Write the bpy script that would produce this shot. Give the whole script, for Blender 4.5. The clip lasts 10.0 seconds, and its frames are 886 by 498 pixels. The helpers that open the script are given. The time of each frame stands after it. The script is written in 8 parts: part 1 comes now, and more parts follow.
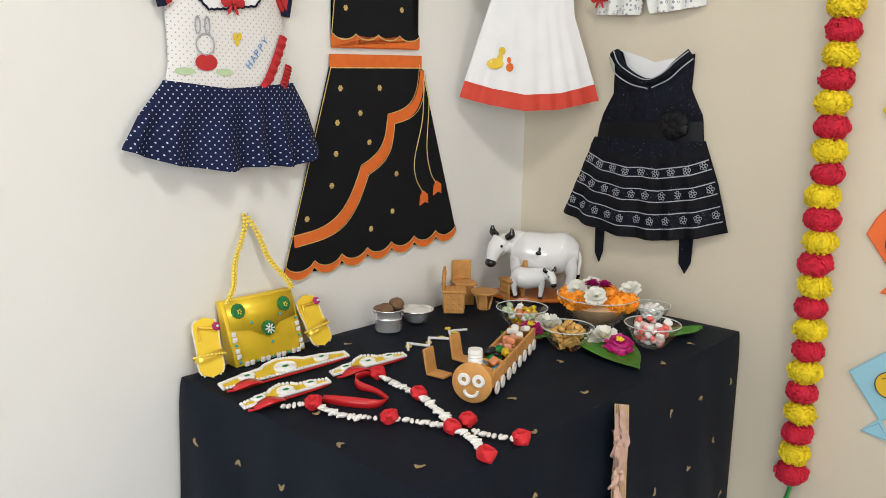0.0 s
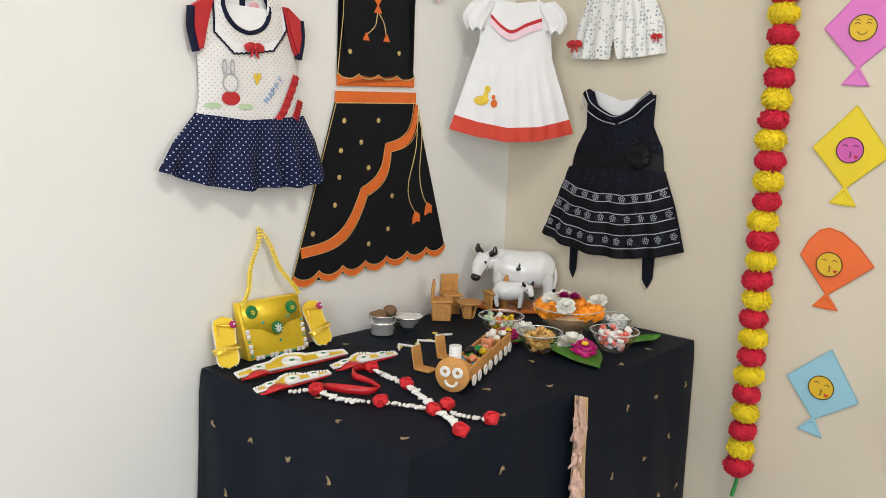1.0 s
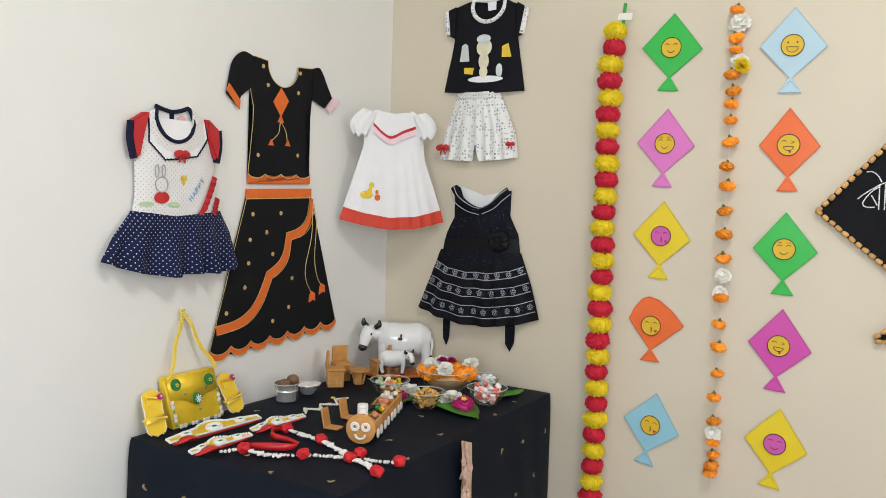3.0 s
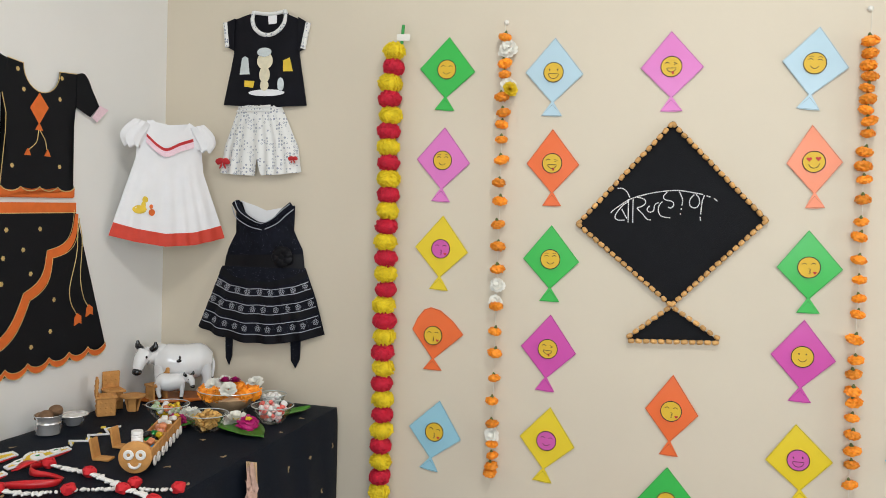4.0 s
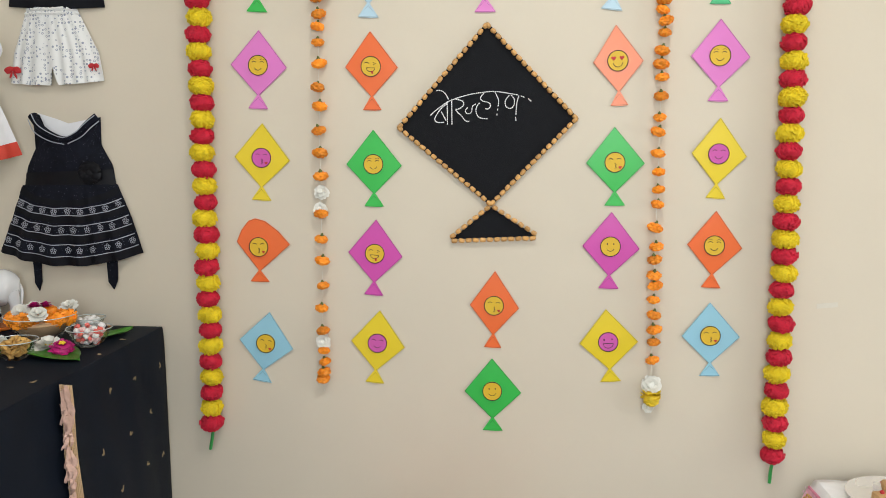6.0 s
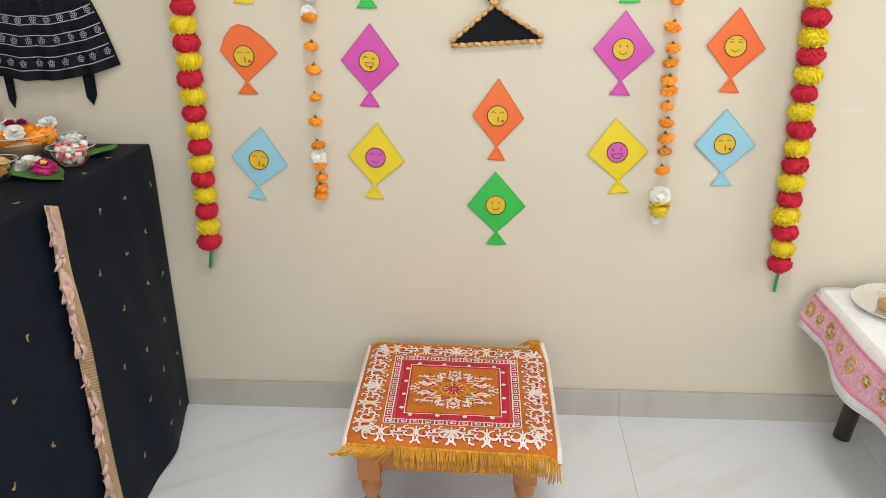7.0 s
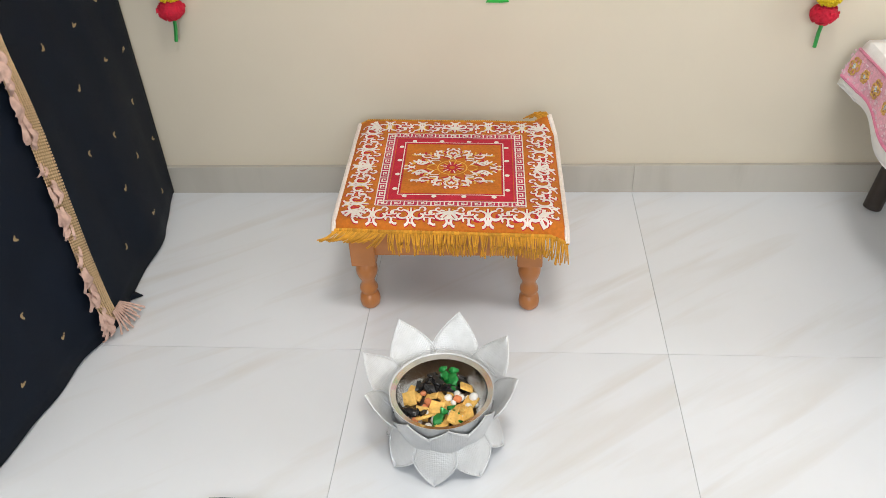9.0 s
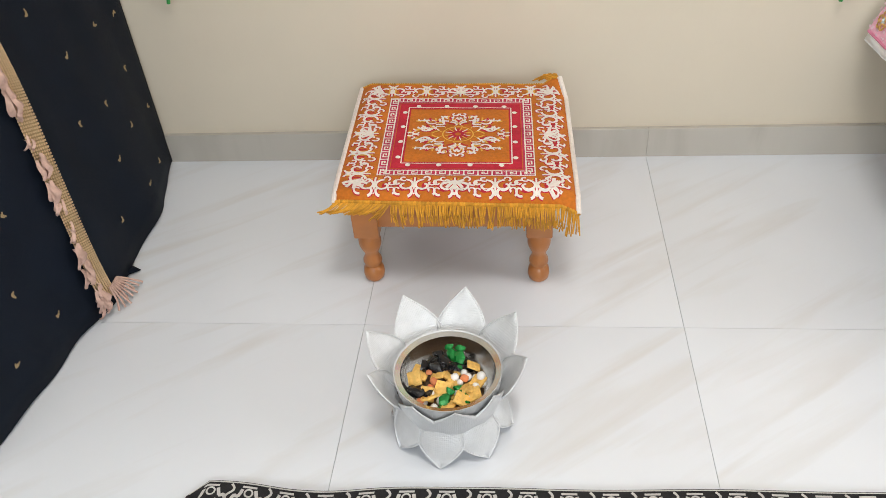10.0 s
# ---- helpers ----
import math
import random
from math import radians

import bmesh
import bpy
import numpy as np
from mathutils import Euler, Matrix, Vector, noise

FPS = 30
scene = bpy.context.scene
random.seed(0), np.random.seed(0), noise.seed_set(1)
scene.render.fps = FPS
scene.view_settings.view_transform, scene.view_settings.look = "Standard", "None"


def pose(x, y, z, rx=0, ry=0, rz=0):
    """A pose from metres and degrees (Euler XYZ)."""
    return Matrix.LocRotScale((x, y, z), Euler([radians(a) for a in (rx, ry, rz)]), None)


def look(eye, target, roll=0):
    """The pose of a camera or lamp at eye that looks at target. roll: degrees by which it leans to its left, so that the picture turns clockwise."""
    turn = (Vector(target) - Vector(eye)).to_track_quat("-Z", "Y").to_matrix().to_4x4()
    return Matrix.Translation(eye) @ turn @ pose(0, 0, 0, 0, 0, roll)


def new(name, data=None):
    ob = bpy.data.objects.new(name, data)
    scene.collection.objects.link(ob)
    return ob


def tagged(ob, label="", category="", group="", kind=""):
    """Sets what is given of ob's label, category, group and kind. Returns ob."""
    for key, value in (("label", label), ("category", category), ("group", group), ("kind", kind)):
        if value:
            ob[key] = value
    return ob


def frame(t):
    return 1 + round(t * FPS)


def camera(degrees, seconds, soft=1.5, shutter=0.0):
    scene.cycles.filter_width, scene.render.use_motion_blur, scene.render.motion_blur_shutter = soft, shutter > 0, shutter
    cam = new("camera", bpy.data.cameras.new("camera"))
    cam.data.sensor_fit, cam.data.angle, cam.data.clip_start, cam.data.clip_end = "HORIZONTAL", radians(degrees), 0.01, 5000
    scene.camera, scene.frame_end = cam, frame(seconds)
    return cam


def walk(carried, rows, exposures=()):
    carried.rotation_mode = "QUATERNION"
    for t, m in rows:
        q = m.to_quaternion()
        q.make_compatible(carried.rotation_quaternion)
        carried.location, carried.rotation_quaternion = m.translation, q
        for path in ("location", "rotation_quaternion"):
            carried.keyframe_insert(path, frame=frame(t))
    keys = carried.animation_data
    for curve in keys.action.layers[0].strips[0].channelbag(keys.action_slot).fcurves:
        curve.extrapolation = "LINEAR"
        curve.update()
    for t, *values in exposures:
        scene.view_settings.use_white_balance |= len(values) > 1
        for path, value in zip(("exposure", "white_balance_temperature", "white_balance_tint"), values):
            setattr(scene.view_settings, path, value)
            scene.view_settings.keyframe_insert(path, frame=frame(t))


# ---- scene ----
cam = camera(58.4, 10.0, soft=0.75)
PATH = [
    (0, (1.133, -1.536, 1.21), (-0.18, -0.081, 0.813), 1.0),
    (0.5, (1.203, -1.596, 1.224), (-0.103, -0.124, 0.867), 1.5),
    (1, (1.289, -1.673, 1.227), (-0.032, -0.21, 0.892), 1.9),
    (1.5, (1.319, -1.73, 1.244), (-0.003, -0.252, 0.978), 2.9),
    (2, (1.321, -1.815, 1.251), (0.069, -0.268, 1.055), 2.6),
    (2.2, (1.323, -1.857, 1.253), (0.113, -0.275, 1.073), 2.4),
    (3.3, (1.386, -1.99, 1.27), (0.49, -0.205, 1.155), 2.1),
    (3.5, (1.365, -1.991, 1.261), (0.579, -0.155, 1.162), 2.3),
    (4, (1.387, -1.984, 1.256), (0.853, -0.058, 1.186), 1.8),
    (4.5, (1.428, -1.99, 1.247), (1.123, -0.014, 1.224), 1.2),
    (5, (1.448, -1.995, 1.247), (1.273, -0.002, 1.24), 0.7),
    (5.2, (1.45, -1.992, 1.248), (1.301, 0.002, 1.222), 0.6),
    (6.3, (1.451, -1.952, 1.206), (1.29, 0.002, 0.81), -0.1),
    (6.5, (1.446, -1.929, 1.209), (1.289, 0.001, 0.71), -0.3),
    (7, (1.435, -1.89, 1.184), (1.288, -0.023, 0.481), -0.8),
    (7.5, (1.435, -1.859, 1.167), (1.291, -0.066, 0.292), -1.7),
    (8, (1.443, -1.829, 1.145), (1.293, -0.112, 0.132), -2.5),
    (8.5, (1.45, -1.786, 1.11), (1.287, -0.135, -0.007), -3.1),
    (9, (1.455, -1.741, 1.079), (1.283, -0.13, -0.094), -3.3),
    (9.5, (1.458, -1.711, 1.066), (1.272, -0.132, -0.147), -4.0),
    (10, (1.459, -1.677, 1.059), (1.26, -0.13, -0.193), -4.6),
]
walk(cam, [(t, look(eye, target, roll)) for t, eye, target, roll in PATH],
     [(0, 0.0, 6500, 10), (0.6, 0.0, 6500, 10), (1.5, -0.10, 6480, 10), (2, -0.12, 6450, 10), (3.5, -0.15, 6320, 10), (4.5, -0.23, 6300, 11), (5.2, -0.28, 6150, 12), (6.5, -0.07, 6450, 9), (8.5, 0.04, 6430, 10), (10, 0.02, 6400, 11)])

# ---- light ----
world = bpy.data.worlds.new("world")
scene.world = world
world.use_nodes = True
wn = world.node_tree.nodes
sky = wn.new("ShaderNodeTexSky")
sky.sky_type, sky.sun_disc = "NISHITA", False
sky.sun_elevation, sky.sun_rotation = radians(50), radians(200)
world.node_tree.links.new(sky.outputs[0], wn["Background"].inputs[0])
wn["Background"].inputs[1].default_value = 0.12


def area_lamp(name, m, sx, sy, watts, colour):
    lamp = bpy.data.lights.new(name, "AREA")
    lamp.shape, lamp.size, lamp.size_y, lamp.energy, lamp.color = "RECTANGLE", sx, sy, watts, colour
    ob = new(name, lamp)
    ob.matrix_world = m
    return ob


# daylight through the window behind and the open doorway at the side
area_lamp("window_light", look((1.85, -3.93, 1.65), (1.1, 0, 0.7)), 1.7, 1.3, 48, (0.90, 0.96, 1.0))
area_lamp("doorway_light", look((4.17, -1.2, 1.25), (0.3, -1.1, 0.5)), 1.0, 1.9, 24, (1.0, 0.98, 0.95))
# unseen soft fill without a fixture, added overhead to even out the walls
area_lamp("ceiling_light_glow", look((1.65, -1.45, 2.70), (1.65, -1.45, 0)), 0.5, 0.5, 24, (1.0, 0.97, 0.91))


# ---- materials ----
def rgb(h):
    v = [int(h[i:i + 2], 16) / 255 for i in (0, 2, 4)]
    return tuple((c / 12.92 if c <= 0.04045 else ((c + 0.055) / 1.055) ** 2.4) for c in v)


def material(name, colour, rough=0.6, metal=0.0, vary=0.12, scale=40.0, bump=0.0, bump_scale=200.0, island=0.0, sheen=0.0, coat=0.0, spread=0.0, spec=0.5):
    """A plain surface with variation at two scales, fine relief and, for pieces, a shade of its own."""
    m = bpy.data.materials.new(name)
    m.use_nodes = True
    nt = m.node_tree
    n, l = nt.nodes, nt.links
    b = n["Principled BSDF"]
    b.inputs["Roughness"].default_value = rough
    b.inputs["Metallic"].default_value = metal
    b.inputs["Sheen Weight"].default_value = sheen
    b.inputs["Specular IOR Level"].default_value = spec
    b.inputs["Coat Weight"].default_value = coat
    co = n.new("ShaderNodeTexCoord")
    fine, broad = n.new("ShaderNodeTexNoise"), n.new("ShaderNodeTexNoise")
    fine.inputs["Scale"].default_value, fine.inputs["Detail"].default_value = scale, 4
    broad.inputs["Scale"].default_value, broad.inputs["Detail"].default_value = scale * 0.12, 3
    l.new(co.outputs["Object"], fine.inputs["Vector"])
    l.new(co.outputs["Object"], broad.inputs["Vector"])
    add = n.new("ShaderNodeMath")
    add.operation = "ADD"
    l.new(fine.outputs["Fac"], add.inputs[0])
    l.new(broad.outputs["Fac"], add.inputs[1])
    shade = n.new("ShaderNodeMapRange")
    shade.inputs["From Min"].default_value, shade.inputs["From Max"].default_value = 0.6, 1.4
    shade.inputs["To Min"].default_value, shade.inputs["To Max"].default_value = 1 - vary, 1 + vary
    l.new(add.outputs[0], shade.inputs["Value"])
    hsv = n.new("ShaderNodeHueSaturation")
    hsv.inputs["Color"].default_value = (*colour, 1)
    last = shade.outputs[0]
    if island or spread:
        if island:
            src = n.new("ShaderNodeNewGeometry").outputs["Random Per Island"]
        else:
            src = n.new("ShaderNodeObjectInfo").outputs["Random"]
        amount = island or spread
        r = n.new("ShaderNodeMapRange")
        r.inputs["To Min"].default_value, r.inputs["To Max"].default_value = 1 - amount, 1 + amount
        l.new(src, r.inputs["Value"])
        mul = n.new("ShaderNodeMath")
        mul.operation = "MULTIPLY"
        l.new(last, mul.inputs[0])
        l.new(r.outputs[0], mul.inputs[1])
        last = mul.outputs[0]
    l.new(last, hsv.inputs["Value"])
    l.new(hsv.outputs[0], b.inputs["Base Color"])
    if bump:
        bn, bp = n.new("ShaderNodeTexNoise"), n.new("ShaderNodeBump")
        bn.inputs["Scale"].default_value, bn.inputs["Detail"].default_value = bump_scale, 3
        l.new(co.outputs["Object"], bn.inputs["Vector"])
        l.new(bn.outputs["Fac"], bp.inputs["Height"])
        bp.inputs["Strength"].default_value, bp.inputs["Distance"].default_value = bump, 0.002
        l.new(bp.outputs[0], b.inputs["Normal"])
    return m


def node(m, kind):
    return m.node_tree.nodes.new("ShaderNode" + kind)


def link(m, a, b):
    m.node_tree.links.new(a, b)


def bsdf(m):
    return m.node_tree.nodes["Principled BSDF"]


def colour_of(m):
    """The socket that now feeds a material's base colour."""
    return bsdf(m).inputs["Base Color"].links[0].from_socket


def overlay(m, mask, colour):
    """Lay a colour over a material's base where the mask socket is one."""
    mix = node(m, "Mix")
    mix.data_type = "RGBA"
    link(m, mask, mix.inputs["Factor"])
    link(m, colour_of(m), mix.inputs[6])
    mix.inputs[7].default_value = (*colour, 1)
    link(m, mix.outputs[2], bsdf(m).inputs["Base Color"])
    return m


def math_node(m, op, a, b=None, c=None):
    x = node(m, "Math")
    x.operation = op
    for i, v in enumerate((a, b, c)):
        if v is None:
            continue
        if isinstance(v, (int, float)):
            x.inputs[i].default_value = v
        else:
            link(m, v, x.inputs[i])
    return x.outputs[0]


def coords(m):
    s = node(m, "SeparateXYZ")
    link(m, node(m, "TexCoord").outputs["Object"], s.inputs[0])
    return s.outputs


def dots(m, pitch, radius, colour, ax="X", az="Z"):
    """Round dots in staggered rows over the plane of two local axes."""
    s = coords(m)
    row = math_node(m, "DIVIDE", s[az], pitch * 0.5)
    rowi = math_node(m, "FLOOR", row)
    odd = math_node(m, "MULTIPLY", math_node(m, "MODULO", math_node(m, "ABSOLUTE", rowi), 2.0), 0.5)
    u = math_node(m, "SUBTRACT", math_node(m, "FRACT", math_node(m, "ADD", math_node(m, "DIVIDE", s[ax], pitch), odd)), 0.5)
    v = math_node(m, "MULTIPLY", math_node(m, "SUBTRACT", math_node(m, "FRACT", row), 0.5), 0.5)
    d = math_node(m, "SQRT", math_node(m, "ADD", math_node(m, "MULTIPLY", u, u), math_node(m, "MULTIPLY", v, v)))
    return overlay(m, math_node(m, "LESS_THAN", d, radius / pitch), colour)


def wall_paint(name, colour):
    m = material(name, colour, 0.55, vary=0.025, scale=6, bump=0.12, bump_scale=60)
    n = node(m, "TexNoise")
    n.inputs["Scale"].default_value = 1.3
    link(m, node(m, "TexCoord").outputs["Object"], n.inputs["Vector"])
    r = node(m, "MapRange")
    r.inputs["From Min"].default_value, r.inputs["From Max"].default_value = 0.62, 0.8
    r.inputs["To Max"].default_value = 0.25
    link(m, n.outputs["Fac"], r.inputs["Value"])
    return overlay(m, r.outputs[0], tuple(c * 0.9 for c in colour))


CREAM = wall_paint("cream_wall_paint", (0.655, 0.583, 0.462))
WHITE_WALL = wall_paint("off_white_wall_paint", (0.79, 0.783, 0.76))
CEILING = wall_paint("white_ceiling_paint", (0.82, 0.81, 0.78))


def marble(name, base, vein, spread=0.02):
    m = material(name, base, 0.24, vary=0.03, scale=5, spread=spread)
    mp = node(m, "Mapping")
    mp.vector_type = "TEXTURE"
    mp.inputs["Rotation"].default_value = (0, 0, radians(36))
    mp.inputs["Scale"].default_value = (1.0, 0.11, 1.0)
    link(m, node(m, "TexCoord").outputs["Object"], mp.inputs["Vector"])
    info = node(m, "ObjectInfo")
    shift = node(m, "VectorMath")
    shift.operation = "SCALE"
    link(m, info.outputs["Location"], shift.inputs[0])
    shift.inputs["Scale"].default_value = 7.3
    addv = node(m, "VectorMath")
    link(m, mp.outputs[0], addv.inputs[0])
    link(m, shift.outputs[0], addv.inputs[1])
    n = node(m, "TexNoise")
    n.inputs["Scale"].default_value, n.inputs["Detail"].default_value, n.inputs["Distortion"].default_value = 1.6, 6, 0.6
    link(m, addv.outputs[0], n.inputs["Vector"])
    r = node(m, "MapRange")
    r.inputs["From Min"].default_value, r.inputs["From Max"].default_value, r.inputs["To Max"].default_value = 0.52, 0.77, 0.62
    link(m, n.outputs["Fac"], r.inputs["Value"])
    return overlay(m, r.outputs[0], vein)


FLOOR_TILE = marble("polished_marble_tile", (0.73, 0.75, 0.785), (0.60, 0.57, 0.53))
SKIRTING = marble("grey_marble_skirting", (0.47, 0.44, 0.385), (0.37, 0.335, 0.28), 0.05)
GROUT = material("tile_grout", (0.68, 0.66, 0.62), 0.8, vary=0.2)


# ---- building helpers ----
def thing(name, label, category, group="", at=(0, 0, 0), turn=(0, 0, 0), kind=""):
    ob = new(name)
    ob.empty_display_size = 0.05
    ob.matrix_world = pose(*at, *turn)
    return tagged(ob, label, category, group, kind)


def part(name, bm, mat, parent=None, label="", smooth=True):
    """Link a bmesh as one mesh object under a thing or part."""
    me = bpy.data.meshes.new(name)
    bmesh.ops.recalc_face_normals(bm, faces=bm.faces)
    bm.to_mesh(me)
    bm.free()
    for p in me.polygons:
        p.use_smooth = smooth
    if smooth:
        me.set_sharp_from_angle(angle=radians(38))
    mats = mat if isinstance(mat, (list, tuple)) else [mat]
    for x in mats:
        me.materials.append(x)
    ob = new(name, me)
    ob.parent = parent
    if label:
        ob["label"] = label
    return ob


def again(ob, parent, m):
    """Another piece on the same mesh, at its own pose."""
    o = new(ob.name.split(".")[0], ob.data)
    o.parent = parent
    o.matrix_basis = m
    return o


def box(bm, sx, sy, sz, m=Matrix(), bevel=0.0, seg=2):
    r = bmesh.ops.create_cube(bm, size=1.0, matrix=m @ Matrix.Diagonal((sx, sy, sz, 1)))
    if bevel:
        edges = list({e for v in r["verts"] for e in v.link_edges})
        bmesh.ops.bevel(bm, geom=edges, offset=bevel, segments=seg, affect="EDGES", profile=0.5)
    return bm


def lathe(bm, profile, seg=32, m=Matrix(), wob=None):
    """Turn a profile of (radius, height) about z; a radius of zero closes it."""
    rings = []
    for r, z in profile:
        if r <= 1e-6:
            rings.append([bm.verts.new(m @ Vector((0, 0, z)))])
        else:
            ring = []
            for i in range(seg):
                a = 2 * math.pi * i / seg
                k = wob(a, z) if wob else 1.0
                ring.append(bm.verts.new(m @ Vector((r * k * math.cos(a), r * k * math.sin(a), z))))
            rings.append(ring)
    for a, b in zip(rings, rings[1:]):
        for i in range(seg):
            j = (i + 1) % seg
            if len(a) == 1 and len(b) == 1:
                continue
            if len(a) == 1:
                bm.faces.new((a[0], b[i], b[j]))
            elif len(b) == 1:
                bm.faces.new((a[i], b[0], a[j]))
            else:
                bm.faces.new((a[i], b[i], b[j], a[j]))
    return bm


def tube(bm, pts, radius, seg=8, closed=False):
    """A round cord along points; radius may be a list."""
    pts = [Vector(p) for p in pts]
    n = len(pts)
    rad = radius if isinstance(radius, (list, tuple)) else [radius] * n
    rings = []
    ref = Vector((0.13, 0.27, 0.95))
    for i, p in enumerate(pts):
        a = pts[(i - 1) % n] if (closed or i) else p
        b = pts[(i + 1) % n] if (closed or i < n - 1) else p
        d = (b - a).normalized()
        x = d.cross(ref)
        x = x.normalized() if x.length > 1e-4 else d.orthogonal().normalized()
        y = d.cross(x)
        rings.append([bm.verts.new(p + rad[i] * (math.cos(2 * math.pi * k / seg) * x + math.sin(2 * math.pi * k / seg) * y)) for k in range(seg)])
    for i in range(n if closed else n - 1):
        a, b = rings[i], rings[(i + 1) % n]
        for k in range(seg):
            bm.faces.new((a[k], a[(k + 1) % seg], b[(k + 1) % seg], b[k]))
    if not closed:
        bm.faces.new(rings[0][::-1])
        bm.faces.new(rings[-1])
    return bm


def sheet(bm, outline, thick, m=Matrix()):
    """A flat plate cut to an outline of (u, v), standing in local x-z, its face towards -y."""
    front = [bm.verts.new(m @ Vector((u, -thick, v))) for u, v in outline]
    back = [bm.verts.new(m @ Vector((u, 0, v))) for u, v in outline]
    faces = [bm.faces.new(front), bm.faces.new(back[::-1])]
    n = len(outline)
    for i in range(n):
        j = (i + 1) % n
        bm.faces.new((front[i], back[i], back[j], front[j]))
    bmesh.ops.triangulate(bm, faces=faces, ngon_method="EAR_CLIP")
    return bm


def ribbon(bm, pts, width, thick, m=Matrix(), closed=False):
    """A flat strip of (u, v) points in local x-z, of a width and thickness, its face towards -y."""
    pts = [Vector((p[0], p[1])) for p in pts]
    n = len(pts)
    rows = []
    for i, p in enumerate(pts):
        a = pts[(i - 1) % n] if (closed or i) else p
        b = pts[(i + 1) % n] if (closed or i < n - 1) else p
        d = (b - a)
        d = d.normalized() if d.length > 1e-9 else Vector((1, 0))
        w = width[i] if isinstance(width, (list, tuple)) else width
        s = Vector((-d.y, d.x)) * w / 2
        rows.append([bm.verts.new(m @ Vector(q)) for q in ((p.x + s.x, 0, p.y + s.y), (p.x + s.x, -thick, p.y + s.y), (p.x - s.x, -thick, p.y - s.y), (p.x - s.x, 0, p.y - s.y))])
    for i in range(n if closed else n - 1):
        a, b = rows[i], rows[(i + 1) % n]
        for k in range(3):
            bm.faces.new((a[k], a[k + 1], b[k + 1], b[k]))
    if not closed:
        bm.faces.new(rows[0])
        bm.faces.new(rows[-1][::-1])
    return bm


def disc_points(r, n=32, cx=0.0, cz=0.0, sx=1.0, sz=1.0):
    return [(cx + sx * r * math.cos(2 * math.pi * i / n), cz + sz * r * math.sin(2 * math.pi * i / n)) for i in range(n)]


def arc(cx, cz, r, a0, a1, n=12, sz=1.0):
    return [(cx + r * math.cos(radians(a0 + (a1 - a0) * i / n)), cz + sz * r * math.sin(radians(a0 + (a1 - a0) * i / n))) for i in range(n + 1)]


def smooth_line(pts, n=8):
    """A Catmull-Rom line through points of any dimension."""
    p = [np.array(q, float) for q in pts]
    p = [2 * p[0] - p[1]] + p + [2 * p[-1] - p[-2]]
    out = []
    for i in range(1, len(p) - 2):
        for k in range(n):
            t = k / n
            a, b, c, d = p[i - 1], p[i], p[i + 1], p[i + 2]
            out.append(tuple(0.5 * (2 * b + (c - a) * t + (2 * a - 5 * b + 4 * c - d) * t * t + (3 * b - a - 3 * c + d) * t ** 3)))
    out.append(tuple(p[-2]))
    return out


def ball(bm, r, m=Matrix(), sub=2, rough=0.0, seed=0.0, squash=(1, 1, 1)):
    res = bmesh.ops.create_icosphere(bm, subdivisions=sub, radius=1.0)
    for v in res["verts"]:
        k = 1 + rough * noise.noise(v.co * 2.3 + Vector((seed, seed * 1.7, -seed)))
        v.co = m @ Vector((v.co.x * r * squash[0] * k, v.co.y * r * squash[1] * k, v.co.z * r * squash[2] * k))
    return bm


# ---- the room ----
RX, RY, RZ = 4.2, -4.0, 2.75
T = 0.15


def slab(name, x0, x1, y0, y1, z0, z1, mat, label="", category="wall"):
    ob = part(name, box(bmesh.new(), x1 - x0, y1 - y0, z1 - z0, pose((x0 + x1) / 2, (y0 + y1) / 2, (z0 + z1) / 2)), mat, smooth=False)
    return tagged(ob, label, category, kind="structure")


floor = tagged(part("floor", box(bmesh.new(), RX + 2 * T, -RY + 2 * T, 0.1, pose(RX / 2, RY / 2, -0.056)), GROUT, smooth=False),
               "polished white marble-look floor tiles with thin joints", "floor", kind="structure")
slab("ceiling", -T, RX + T, RY - T, T, RZ, RZ + 0.12, CEILING, "plain white painted ceiling", "ceiling")
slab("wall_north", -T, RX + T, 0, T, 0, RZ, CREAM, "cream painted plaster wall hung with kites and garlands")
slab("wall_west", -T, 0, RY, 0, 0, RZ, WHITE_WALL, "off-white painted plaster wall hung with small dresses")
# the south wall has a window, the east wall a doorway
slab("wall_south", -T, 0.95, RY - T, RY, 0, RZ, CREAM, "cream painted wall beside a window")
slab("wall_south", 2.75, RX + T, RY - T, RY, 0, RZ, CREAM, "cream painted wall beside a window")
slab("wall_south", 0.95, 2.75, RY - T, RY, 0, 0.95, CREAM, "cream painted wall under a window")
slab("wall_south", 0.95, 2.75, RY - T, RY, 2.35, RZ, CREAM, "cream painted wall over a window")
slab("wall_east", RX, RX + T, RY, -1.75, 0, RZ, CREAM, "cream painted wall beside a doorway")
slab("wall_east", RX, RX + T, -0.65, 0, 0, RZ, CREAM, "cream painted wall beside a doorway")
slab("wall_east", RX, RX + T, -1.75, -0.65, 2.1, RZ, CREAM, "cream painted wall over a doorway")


def skirting_run(name, p0, p1, along, inward):
    """Skirting pieces 0.6 m long, proud of the wall and flush on the floor."""
    run = thing(name, "grey marble skirting along the foot of the wall", "skirting", kind="structure")
    length = abs(p1 - p0)
    x = 0.0
    first = None
    while x < length - 1e-6:
        w = min(0.6, length - x)
        c = p0 + x + w / 2
        m = pose(c, inward * 0.006, 0.0385) if along == "x" else pose(-inward * 0.006, c, 0.0385, 0, 0, 90)
        if first is None or w < 0.6:
            pc = part("skirting_piece", box(bmesh.new(), w - 0.0004, 0.012, 0.077, bevel=0.0005, seg=1), SKIRTING, run, smooth=False)
            pc.matrix_basis = m
            first = first or pc
        else:
            again(first, run, m)
        x += w
    return run


